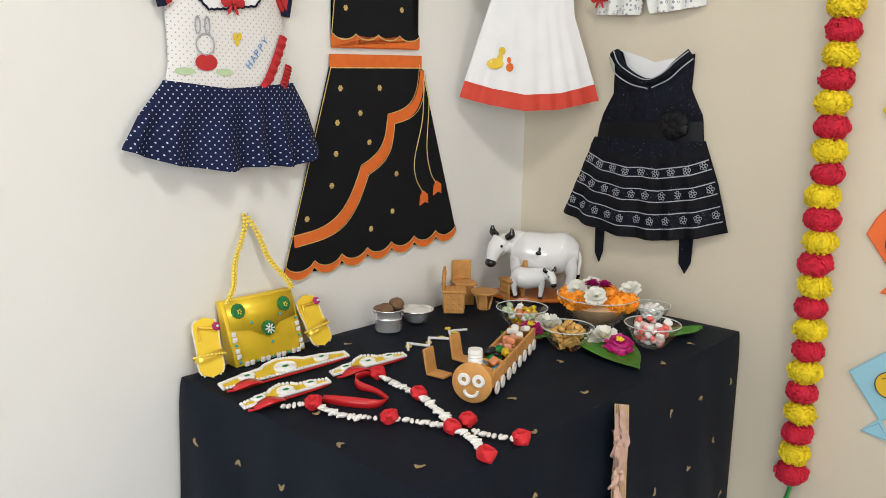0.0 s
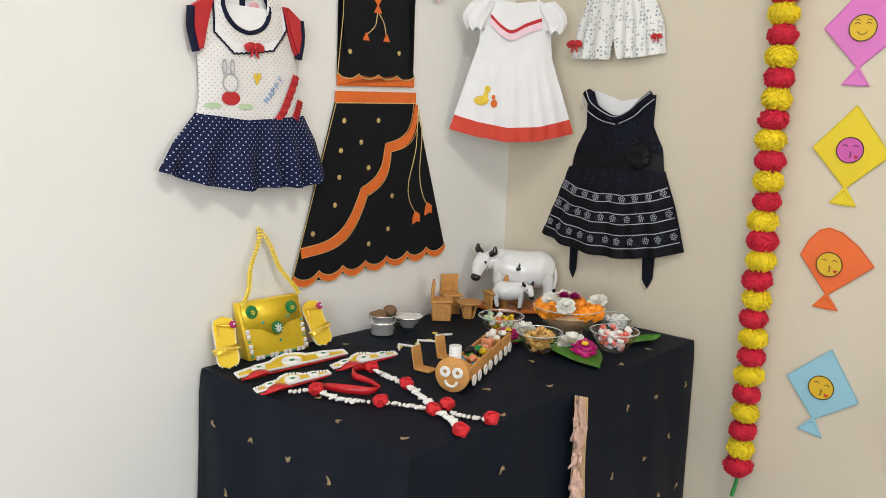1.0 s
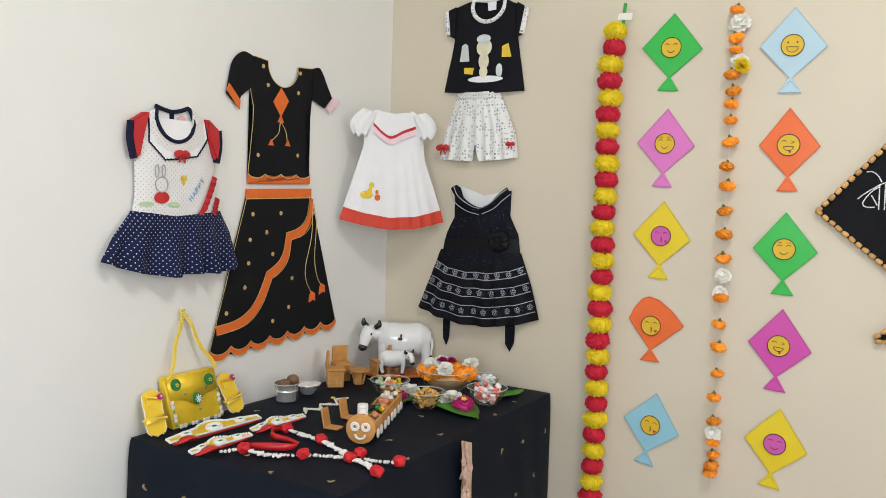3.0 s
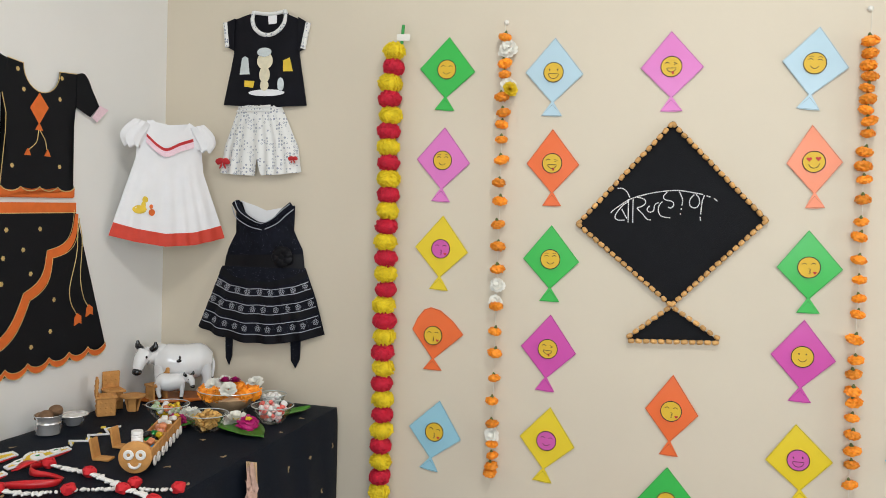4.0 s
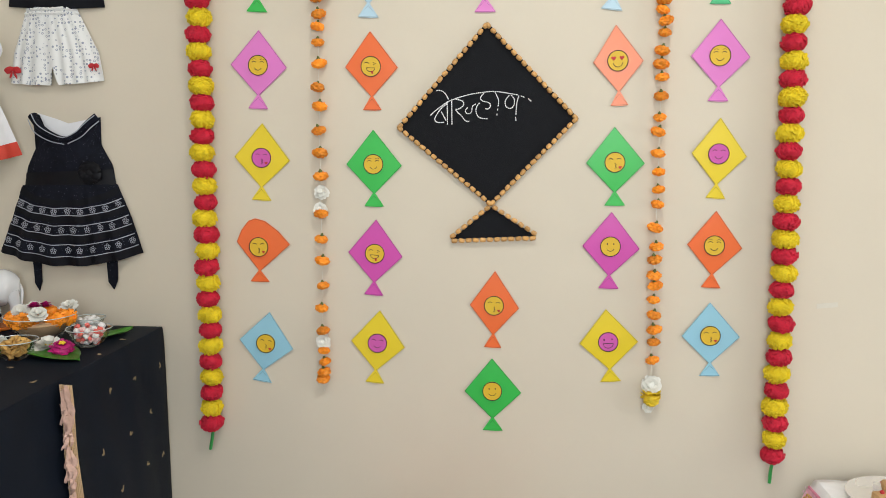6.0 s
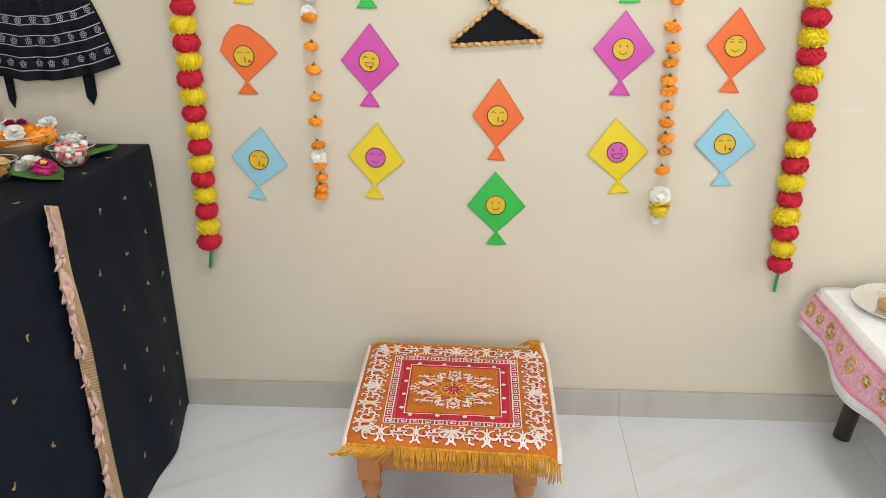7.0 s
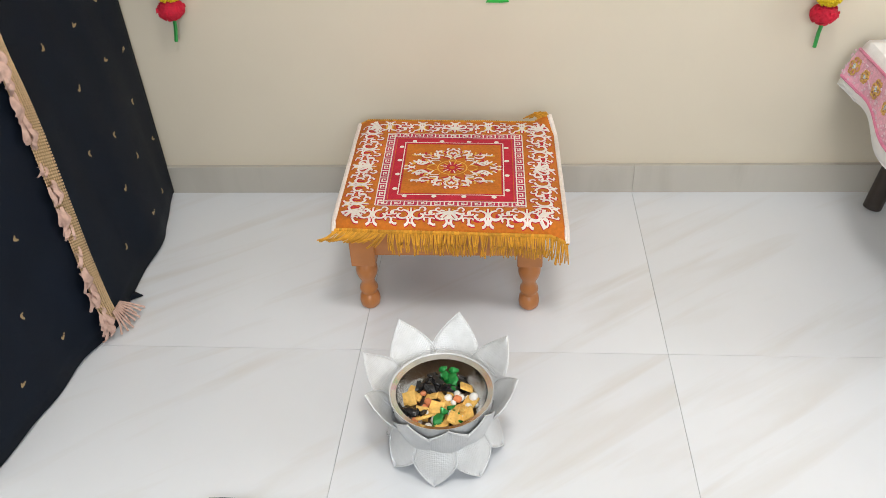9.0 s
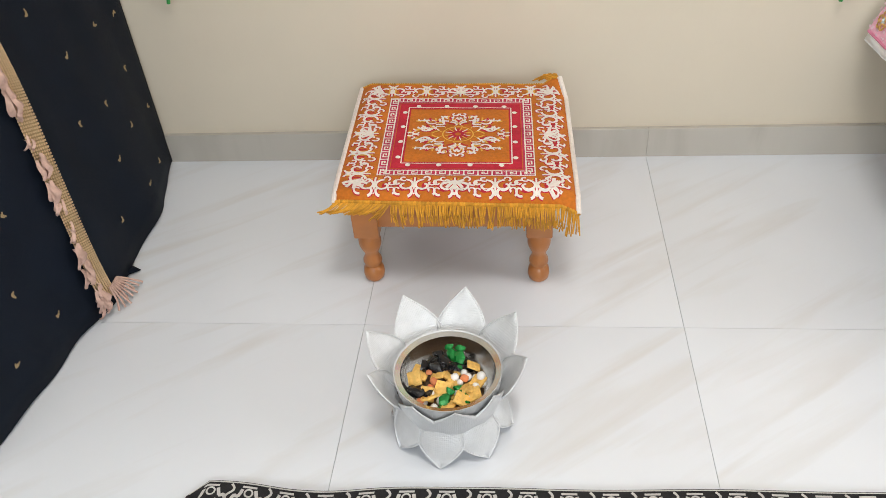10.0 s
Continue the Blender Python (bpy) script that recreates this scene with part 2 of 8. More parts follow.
skirting_run("baseboard_north", -0.043, RX, "x", -1)
skirting_run("baseboard_west", RY, -0.012, "y", -1)

# ---- table under a black cloth, in the corner ----
BLACK_CLOTH = material("black_cotton_cloth", (0.0046, 0.0080, 0.0155), 0.62, vary=0.25, scale=14, bump=0.5, bump_scale=900, spec=0.13)
GOLD = material("gold_foil", (0.75, 0.50, 0.07), 0.28, 0.75, vary=0.12, scale=60, bump=0.25, bump_scale=120)
GOLD_THREAD = material("dull_gold_thread", (0.42, 0.30, 0.15), 0.5, 0.25, vary=0.25, scale=300, bump=0.5, bump_scale=700)
DARK_WOOD = material("dark_table_wood", (0.03, 0.02, 0.015), 0.45, vary=0.3, scale=30)
TOP = 0.745
TX0, TX1, TY0, TY1 = 0.008, 0.556, -0.915, -0.010

table = thing("table", "dark wooden table hidden under a black cloth in the corner", "table")
part("tabletop", box(bmesh.new(), TX1 - TX0 - 0.02, TY1 - TY0 - 0.02, 0.03, pose((TX0 + TX1) / 2, (TY0 + TY1) / 2, TOP - 0.022), 0.004), DARK_WOOD, table)
for lx in (TX0 + 0.05, TX1 - 0.06):
    for ly in (TY0 + 0.06, TY1 - 0.06):
        part("leg", box(bmesh.new(), 0.05, 0.05, TOP - 0.037, pose(lx, ly, (TOP - 0.037) / 2), 0.004), DARK_WOOD, table)


HEM_OUT = ((-0.92, 0.018), (-0.868, 0.022), (-0.80, 0.030), (-0.72, 0.042), (-0.643, 0.054), (-0.55, 0.070), (-0.50, 0.074), (-0.43, 0.066), (-0.327, 0.062), (-0.22, 0.056), (-0.129, 0.036), (-0.02, 0.004))


def east_flare(y, z):
    """How far the hanging cloth stands out from the table's east edge."""
    k = 1 - z / TOP
    out = float(np.interp(y, [p[0] for p in HEM_OUT], [p[1] for p in HEM_OUT]))
    return 0.004 + k * out + (0.004 * k * math.sin(y * 23 + 1.2) + 0.002 * math.sin(y * 41 + z * 6)) * min(1.0, -y / 0.1)


def south_flare(x, z):
    k = 1 - z / TOP
    return 0.010 + 0.02 * k + 0.010 * k * math.sin(x * 19) + 0.004 * math.sin(x * 37 + z * 7)


def hem(y):
    """Height of the cloth's lower edge along the east side."""
    return 0.004 + 0.004 * math.sin(y * 17) ** 2


cloth = thing("tablecloth", "black cloth with small gold motifs draped to the floor", "tablecloth")
bm = bmesh.new()
NX, NY = 26, 44
grid = [[bm.verts.new((TX0 + (TX1 - TX0) * i / NX, TY0 + (TY1 - TY0) * j / NY, TOP + 0.0015 * noise.noise(Vector((i * 0.31, j * 0.23, 0))))) for j in range(NY + 1)] for i in range(NX + 1)]
for i in range(NX):
    for j in range(NY):
        bm.faces.new((grid[i][j], grid[i + 1][j], grid[i + 1][j + 1], grid[i][j + 1]))
# the edge is soft: a rounded fall, a little slack towards the front corner
rim = [(TX0 + (TX1 - TX0) * i / NX, TY0, grid[i][0]) for i in range(NX + 1)]
NZ = 18


def fall(x, y, k, side):
    z = TOP - TOP * k
    if side == "e":
        z = max(z, hem(y))
        out = east_flare(y, z) * min(1.0, k * 14) ** 0.5
        return Vector((TX1 + out, y, z))
    out = south_flare(x, z) * min(1.0, k * 14) ** 0.5
    return Vector((x, TY0 - out, max(z, 0.006)))


KS = [0.012, 0.03, 0.06] + [0.06 + 0.94 * (i / (NZ - 3)) for i in range(1, NZ - 2)]
prev = [grid[NX][j] for j in range(NY + 1)]
corner_cols = []
for k in KS:
    row = [bm.verts.new(fall(TX1, TY0 + (TY1 - TY0) * j / NY, k, "e")) for j in range(NY + 1)]
    for j in range(NY):
        bm.faces.new((prev[j], row[j], row[j + 1], prev[j + 1]))
    corner_cols.append([row[0]])
    prev = row
prev = [grid[i][0] for i in range(NX + 1)]
for n_, k in enumerate(KS):
    row = [bm.verts.new(fall(TX0 + (TX1 - TX0) * i / NX, TY0, k, "s")) for i in range(NX + 1)]
    for i in range(NX):
        bm.faces.new((prev[i], prev[i + 1], row[i + 1], row[i]))
    # close the corner with a rounded fold
    e = corner_cols[n_][0]
    mid = bm.verts.new((e.co + row[NX].co) / 2 + Vector((0.006, -0.006, 0)) * (1 + 2 * k))
    corner_cols[n_] += [mid, row[NX]]
    prev = row
for a, b in zip([[grid[NX][0]] * 3] + corner_cols, corner_cols):
    for c in range(2):
        if a[0] is a[1]:
            bm.faces.new((a[0], b[c + 1], b[c]))
        else:
            bm.faces.new((a[c], a[c + 1], b[c + 1], b[c]))
drape = part("drape", bm, BLACK_CLOTH, cloth)
sol = drape.modifiers.new("thickness", "SOLIDIFY")
sol.thickness, sol.offset = 0.003, -1


def east_point(y, z, lift=0.004):
    return Vector((TX1 + east_flare(y, z) * min(1.0, (1 - z / TOP) * 14) ** 0.5 + lift, y, z))


# small gold motifs woven over the cloth
bm = bmesh.new()
for du, dv, r in ((0, 0, 0.0042), (0.0045, 0.002, 0.0034), (0.008, 0.0055, 0.0024), (-0.003, 0.004, 0.0024)):
    ball(bm, r, pose(du, dv, 0.0), 1, 0, 0, (1, 1, 0.25))
motif = part("motif", bm, GOLD_THREAD, cloth, "small dull gold woven motif")
motif.matrix_basis = pose(0.196, -0.9, TOP + 0.002, 0, 0, 20)
rnd = random.Random(4)
for x, y in ((0.282, -0.859), (0.50, -0.875), (0.408, -0.418), (0.515, -0.515), (0.07, -0.62), (0.09, -0.19), (0.52, -0.16), (0.38, -0.9), (0.3, -0.49), (0.545, -0.69), (0.45, -0.61), (0.54, -0.3)):
    again(motif, cloth, pose(x, y, TOP + 0.002, 0, 0, rnd.uniform(0, 360)))
for row in range(6):
    for col in range(7):
        y = -0.86 + col * 0.135 + 0.067 * (row % 2) + rnd.uniform(-0.015, 0.015)
        z = 0.66 - row * 0.115 + rnd.uniform(-0.015, 0.015)
        if -0.60 < y < -0.44 or y > -0.04:
            continue
        again(motif, cloth, Matrix.Translation(east_point(y, z, 0.002)) @ pose(0, 0, 0, 0, 90, 0) @ pose(0, 0, 0, 0, 0, rnd.uniform(0, 360)))
for row in range(3):
    for col in range(5):
        x = 0.07 + col * 0.11 + 0.05 * (row % 2)
        z = 0.66 - row * 0.12
        again(motif, cloth, Matrix.Translation((x, TY0 - south_flare(x, z) - 0.002, z)) @ pose(0, 0, 0, 90, 0, 0) @ pose(0, 0, 0, 0, 0, rnd.uniform(0, 360)))

# ---- low wooden stool with its woven mat ----
STOOL_WOOD = material("orange_varnished_wood", (0.42, 0.15, 0.035), 0.32, vary=0.22, scale=18, bump=0.15, bump_scale=120, coat=0.3)
SX0, SX1, SY0, SY1, SH = 1.134, 1.5155, -0.484, -0.115, 0.236
stool = thing("low_stool", "low varnished wooden stool with four turned legs", "stool")
part("seat", box(bmesh.new(), SX1 - SX0 + 0.03, SY1 - SY0 + 0.03, 0.022, pose((SX0 + SX1) / 2, (SY0 + SY1) / 2, SH - 0.011), 0.004), STOOL_WOOD, stool)
for yy in (SY0 + 0.014, SY1 - 0.014):
    part("apron", box(bmesh.new(), SX1 - SX0 - 0.09, 0.016, 0.072, pose((SX0 + SX1) / 2, yy, SH - 0.058), 0.003), STOOL_WOOD, stool)
for xx in (SX0 + 0.014, SX1 - 0.014):
    part("apron", box(bmesh.new(), 0.016, SY1 - SY0 - 0.09, 0.072, pose(xx, (SY0 + SY1) / 2, SH - 0.058), 0.003), STOOL_WOOD, stool)
for xx in (SX0 + 0.024, SX1 - 0.024):
    for yy in (SY0 + 0.024, SY1 - 0.024):
        bm = bmesh.new()
        box(bm, 0.05, 0.05, 0.095, pose(xx, yy, SH - 0.022 - 0.0475), 0.003)
        prof = [(0.0, 0.0), (0.014, 0.0), (0.020, 0.006), (0.0215, 0.015), (0.020, 0.026), (0.0145, 0.031), (0.0145, 0.034), (0.019, 0.040), (0.0185, 0.046), (0.014, 0.054), (0.0135, 0.060), (0.019, 0.070),
                (0.0225, 0.080), (0.0225, 0.089), (0.018, 0.097), (0.0165, 0.1005), (0.019, 0.104), (0.019, 0.1045), (0.0, 0.1045)]
        lathe(bm, [(r, z * 1.142) for r, z in prof], 24, pose(xx, yy, 0))
        part("leg", bm, STOOL_WOOD, stool)

# ---- low side table under a white cloth, at the edge of the view ----
WHITE_CLOTH = material("white_embroidered_cotton", (0.88, 0.88, 0.88), 0.75, vary=0.05, scale=50, bump=0.9, bump_scale=160)
PINK_BAND = material("pink_brocade_band", (0.80, 0.42, 0.54), 0.5, vary=0.3, scale=140, bump=0.5, bump_scale=400)
WX0, WY1, WW, WD, WH = 2.216, -0.050, 0.75, 0.62, 0.400
side_table = thing("side_table", "low dark wooden table under a white cloth beside the wall", "table")
part("tabletop", box(bmesh.new(), WW - 0.02, WD - 0.02, 0.03, pose(WX0 + WW / 2, WY1 - WD / 2, WH - 0.02), 0.004), DARK_WOOD, side_table)
for xx in (WX0 + 0.096, WX0 + WW - 0.115):
    for yy in (WY1 - 0.034, WY1 - WD + 0.06):
        bm = bmesh.new()
        lathe(bm, [(0, 0), (0.021, 0), (0.021, 0.004), (0.024, 0.37), (0, 0.37)], 20)
        leg = part("leg", bm, DARK_WOOD, side_table, "round black leg")
        leg.matrix_basis = pose(xx, yy, 0.003, 0, 9 if xx < WX0 + WW / 2 else -9, 0)

white_cloth = thing("white_tablecloth", "white textured cloth with a pink brocade border on the low table", "tablecloth")
bm = bmesh.new()
NX, NY = 24, 22


def west_hang(y, k):
    """The cloth's fall over the west edge: k from 0 at the edge to 1 at the hem."""
    drop = 0.115 + 0.015 * math.sin(y * 16 + 0.8) + 0.05 * max(0, -(y + 0.33)) - 0.03 * max(0, (y + 0.12) / 0.1)
    out = 0.034 * k ** 0.7 + 0.010 * k * math.sin(y * 21 + 2.0)
    return Vector((WX0 - out, y, WH - drop * k))


top_rows = [[bm.verts.new((WX0 + WW * i / NX, WY1 - WD * j / NY, WH + 0.002 + 0.004 * noise.noise(Vector((i * 0.7, j * 0.7, 3))))) for j in range(NY + 1)] for i in range(NX + 1)]
for i in range(NX):
    for j in range(NY):
        bm.faces.new((top_rows[i][j], top_rows[i + 1][j], top_rows[i + 1][j + 1], top_rows[i][j + 1]))
prev = top_rows[0]
for k in [0.04, 0.1, 0.2, 0.3, 0.45, 0.6, 0.75, 0.9, 1.0]:
    row = [bm.verts.new(west_hang(WY1 - WD * j / NY, k) + Vector((0, 0, 0.002))) for j in range(NY + 1)]
    for j in range(NY):
        bm.faces.new((prev[j], row[j], row[j + 1], prev[j + 1]))
    prev = row
prev = [top_rows[i][NY] for i in range(NX + 1)]
for k in [0.06, 0.2, 0.4, 0.6, 0.8, 1.0]:
    row = [bm.verts.new((WX0 + WW * i / NX, WY1 - WD - 0.03 * k - 0.01 * k * math.sin(i * 1.1), WH - 0.2 * k)) for i in range(NX + 1)]
    for i in range(NX):
        bm.faces.new((prev[i], prev[i + 1], row[i + 1], row[i]))
    prev = row
wcl = part("drape", bm, WHITE_CLOTH, white_cloth)
sol = wcl.modifiers.new("thickness", "SOLIDIFY")
sol.thickness, sol.offset = 0.003, 1
# the pink band along the hanging side, and its embroidered flowers
bm = bmesh.new()
for edge, (k0, k1) in (("band", (0.14, 0.80)),):
    rows_ = []
    for j in range(61):
        y = WY1 + 0.004 - (WD - 0.01) * j / 60
        rows_.append([bm.verts.new(west_hang(y, k0 + (k1 - k0) * c / 6) + Vector((-0.005, 0, 0.001))) for c in range(7)])
    for a, b in zip(rows_, rows_[1:]):
        for c in range(6):
            bm.faces.new((a[c], a[c + 1], b[c + 1], b[c]))
band = part("border_band", bm, PINK_BAND, white_cloth, "pink brocade border band")
DEEP_PINK = material("deep_pink_braid", (0.74, 0.24, 0.38), 0.5, vary=0.2, scale=300, bump=0.6, bump_scale=800)
for k in (0.15, 0.79):
    bm = bmesh.new()
    tube(bm, [west_hang(WY1 - (WD - 0.01) * j / 80, k) + Vector((-0.006, 0, 0)) for j in range(81)], 0.003, 6)
    part("braid", bm, DEEP_PINK, white_cloth)
bm = bmesh.new()
for j in range(200):
    y = WY1 - WD * j / 200
    ball(bm, 0.0028, Matrix.Translation(west_hang(y, 1.0)), 1)
part("hem_trim", bm, WHITE_CLOTH, white_cloth, "white beaded hem trim")
FLOWER_GOLD = material("gold_embroidery", (0.70, 0.42, 0.13), 0.5, 0.2, vary=0.2, scale=300, bump=0.6, bump_scale=900)
PALE_SILVER = material("pale_silver_sequin", (0.65, 0.72, 0.74), 0.25, 0.6, vary=0.1, scale=200)
for n_, y in enumerate((-0.075, -0.125, -0.185, -0.255, -0.325, -0.395, -0.465, -0.535)):
    c = west_hang(y, 0.45) + Vector((-0.007, 0, 0))
    t1 = (west_hang(y - 0.01, 0.45) - west_hang(y + 0.01, 0.45)).normalized()
    t2 = (west_hang(y, 0.55) - west_hang(y, 0.35)).normalized()
    s = 1.0 if n_ % 2 == 0 else 0.72
    fl = None
    bm = bmesh.new()
    for q in range(6):
        a = q * math.pi / 3
        o = c + (t1 * math.cos(a) + t2 * math.sin(a)) * 0.0125 * s
        tube(bm, [o + (t1 * math.cos(b) + t2 * math.sin(b)) * 0.0062 * s for b in [2 * math.pi * i / 10 for i in range(10)]], 0.0022, 5, True)
    fl = part("embroidered_flower", bm, FLOWER_GOLD, white_cloth, "gold and silver embroidered flower")
    bm = bmesh.new()
    for q in range(9):
        a = q * 2.4
        ball(bm, 0.0026, Matrix.Translation(c + (t1 * math.cos(a) + t2 * math.sin(a)) * 0.0021 * s * math.sqrt(q)), 1)
    part("flower_eye", bm, PALE_SILVER, fl)
# pale sprigs between the flowers
PALE_PINK = material("pale_pink_thread", (0.85, 0.62, 0.70), 0.6, vary=0.15, scale=300, bump=0.5, bump_scale=900)
bm = bmesh.new()
rnd = random.Random(8)
for q in range(260):
    y, k = rnd.uniform(-0.64, -0.04), rnd.uniform(0.2, 0.75)
    c = west_hang(y, k) + Vector((-0.006, 0, 0))
    ball(bm, rnd.uniform(0.002, 0.0045), Matrix.Translation(c), 1, 0, 0, (0.4, 1, 0.8))
part("sprig_embroidery", bm, PALE_PINK, white_cloth, "pale pink embroidered sprigs")["kind"] = "stuff"

# ---- dark rug with a floral border, at the front ----
RUG = material("black_rug", (0.012, 0.011, 0.012), 0.9, vary=0.3, scale=60, bump=0.8, bump_scale=700)
RUG_WHITE = material("cream_rug_pattern", (0.55, 0.53, 0.50), 0.9, vary=0.15, scale=90, bump=0.8, bump_scale=700)


def rug_edge(x):
    return -0.9615 - 0.016 * math.exp(-((x - 1.13) / 0.08) ** 2) - 0.03 * max(0.0, 1.0 - (x - 0.935) / 0.03) + 0.0245 * max(0.0, x - 1.35) - 0.0015 * math.sin(x * 17)


def rug_height(x, d):
    return 0.006 + 0.006 * math.exp(-((x - 1.13) / 0.05) ** 2) * math.exp(-d / 0.05)


rug = thing("rug", "black rug with a rumpled cream floral border", "rug")
bm = bmesh.new()
NX, NY = 120, 30
rows_ = []
for i in range(NX + 1):
    x = 0.935 + 1.75 * i / NX
    rows_.append([bm.verts.new((x - 0.02 * (j / NY), rug_edge(x) - 1.3 * (j / NY) ** 1.6, rug_height(x, 1.3 * (j / NY) ** 1.6))) for j in range(NY + 1)])
for a, b in zip(rows_, rows_[1:]):
    for j in range(NY):
        bm.faces.new((a[j], b[j], b[j + 1], a[j + 1]))
field = part("field", bm, RUG, rug)
sol = field.modifiers.new("thickness", "SOLIDIFY")
sol.thickness, sol.offset = 0.006, -1


def rug_at(x, d, lift=0.0015):
    return Vector((x, rug_edge(x) - d, rug_height(x, d) + lift))


def rug_ribbon(bm, pts, width):
    rows_ = []
    for i, (x, d) in enumerate(pts):
        a, b = pts[max(0, i - 1)], pts[min(len(pts) - 1, i + 1)]
        t = Vector((b[0] - a[0], b[1] - a[1]))
        t = t.normalized() if t.length > 0 else Vector((1, 0))
        s = Vector((-t.y, t.x)) * width / 2
        rows_.append([bm.verts.new(rug_at(x + s.x, d + s.y)), bm.verts.new(rug_at(x - s.x, d - s.y))])
    for a, b in zip(rows_, rows_[1:]):
        bm.faces.new((a[0], a[1], b[1], b[0]))


bm = bmesh.new()
rug_ribbon(bm, [(0.94 + 1.74 * i / 200, 0.003) for i in range(201)], 0.0022)
rug_ribbon(bm, [(0.94 + 1.74 * i / 200, 0.050) for i in range(201)], 0.003)
for q in range(28):
    x = 0.972 + q * 0.062
    for r, a0 in ((0.0065, 0), ):
        rug_ribbon(bm, [(x + 0.0065 * math.cos(a), 0.020 + 0.0065 * math.sin(a)) for a in [2 * math.pi * i / 12 for i in range(13)]], 0.003)
    for s in (-1, 1):
        rug_ribbon(bm, [(x + s * (0.011 + 0.016 * k), 0.014 + 0.024 * k + 0.006 * math.sin(k * 6)) for k in [i / 8 for i in range(9)]], 0.0055)
        rug_ribbon(bm, [(x + s * (0.009 + 0.010 * math.sin(k * 3)), 0.034 + 0.010 * k) for k in [i / 6 for i in range(7)]], 0.004)
    rug_ribbon(bm, [(x + 0.031 + 0.006 * math.sin(k * 7), 0.006 + 0.036 * k) for k in [i / 10 for i in range(11)]], 0.004)
    rug_ribbon(bm, [(x - 0.012 + 0.024 * k, 0.0095) for k in [i / 6 for i in range(7)]], 0.0035)
part("border_pattern", bm, RUG_WHITE, rug, "cream floral border")

# ---- paper kites on the wall ----
PAPER = {
    "green": rgb("38b84c"), "pink": rgb("da78c2"), "yellow": rgb("e4ca22"), "orange": rgb("ea6c30"), "blue": rgb("94c6d8"),
    "pale blue": rgb("b4d0de"), "magenta": rgb("cc4ca8"), "salmon": rgb("ee8a60"), "mint": rgb("4cba7c"),
}
PAPERS = {k: material(k.replace(" ", "_") + "_glossy_paper", v, 0.33, vary=0.06, scale=9, bump=0.12, bump_scale=30) for k, v in PAPER.items()}
EDGES = {k: material(k.replace(" ", "_") + "_pencil_line", tuple(c * 0.42 for c in v[:3]), 0.6, vary=0.3, scale=120) for k, v in PAPER.items()}
YELLOW_CARD = material("yellow_card", rgb("dcb428"), 0.5, vary=0.06, scale=30)
PINK_CARD = material("pink_card", rgb("cc58a8"), 0.5, vary=0.06, scale=30)
INK = material("dark_ink", (0.03, 0.02, 0.015), 0.6, vary=0.2, scale=80)
RED_INK = material("red_ink", rgb("c03028"), 0.5, vary=0.1, scale=80)
FACE_Y = -0.0062


def stroke(bm, pts, w=0.0013, y=FACE_Y):
    ribbon(bm, pts, w, 0.0005, pose(0, y, 0))


def heart(cx, cz, s):
    return [(cx + s * 16 * math.sin(a) ** 3 / 16, cz + s * (13 * math.cos(a) - 5 * math.cos(2 * a) - 2 * math.cos(3 * a) - math.cos(4 * a)) / 16) for a in [2 * math.pi * i / 20 for i in range(20)]]


def kite(x, z, h, width, turn, colour, face, group, round_top=False, lift=0.0):
    """A paper kite whose body meets its tail at (x, z); the body is h high."""
    k = thing("paper_kite", f"{colour} paper kite with a smiling round face card", "paper kite", group, (x, -0.0015 - lift, z), (0, -turn, 0))
    side = h * 0.455
    if round_top:
        body = [(u * width, v * h) for u, v in ((0, 0), (0.58, 0.52), (0.36, 0.77), (0.12, 0.95), (-0.06, 1.0), (-0.19, 0.95), (-0.32, 0.78), (-0.41, 0.56))]
    else:
        body = [(0, 0), (width * 0.51, side * 0.97), (0, h), (-width * 0.49, side * 1.03)]
    # the paper bows off the wall a little towards its sides
    bm = bmesh.new()
    sheet(bm, body, 0.0012)
    for v in bm.verts:
        v.co.y -= 0.0035 * (abs(v.co.x) / (width / 2)) ** 2
    part("body", bm, PAPERS[colour], k)
    bm = bmesh.new()
    tw = width * 0.18
    sheet(bm, [(0.0025, 0.004), (tw, -h * 0.19), (tw * 0.3, -h * 0.196), (-tw, -h * 0.185), (-0.0025, 0.004)], 0.0012, pose(0, -0.001, 0))
    part("tail", bm, PAPERS[colour], k)
    bm = bmesh.new()
    rim_ = [(p[0] * 0.975, side + (p[1] - side) * 0.975) for p in body]
    m0 = len(bm.verts)
    ribbon(bm, rim_, 0.0009, 0.0004, pose(0, -0.0013, 0), True)
    for v in bm.verts:
        v.co.y -= 0.0035 * (abs(v.co.x) / (width / 2)) ** 2
    ribbon(bm, [(0, -0.003), (tw * 0.94, -h * 0.183), (-tw * 0.94, -h * 0.178)], 0.0011, 0.0004, pose(0, -0.0024, 0), True)
    part("ink_outline", bm, EDGES[colour], k, "thin darker pencil outline")
    fc = thing_part_face(k, side * 1.03, face, PINK_CARD if colour == "yellow" else YELLOW_CARD)
    return k


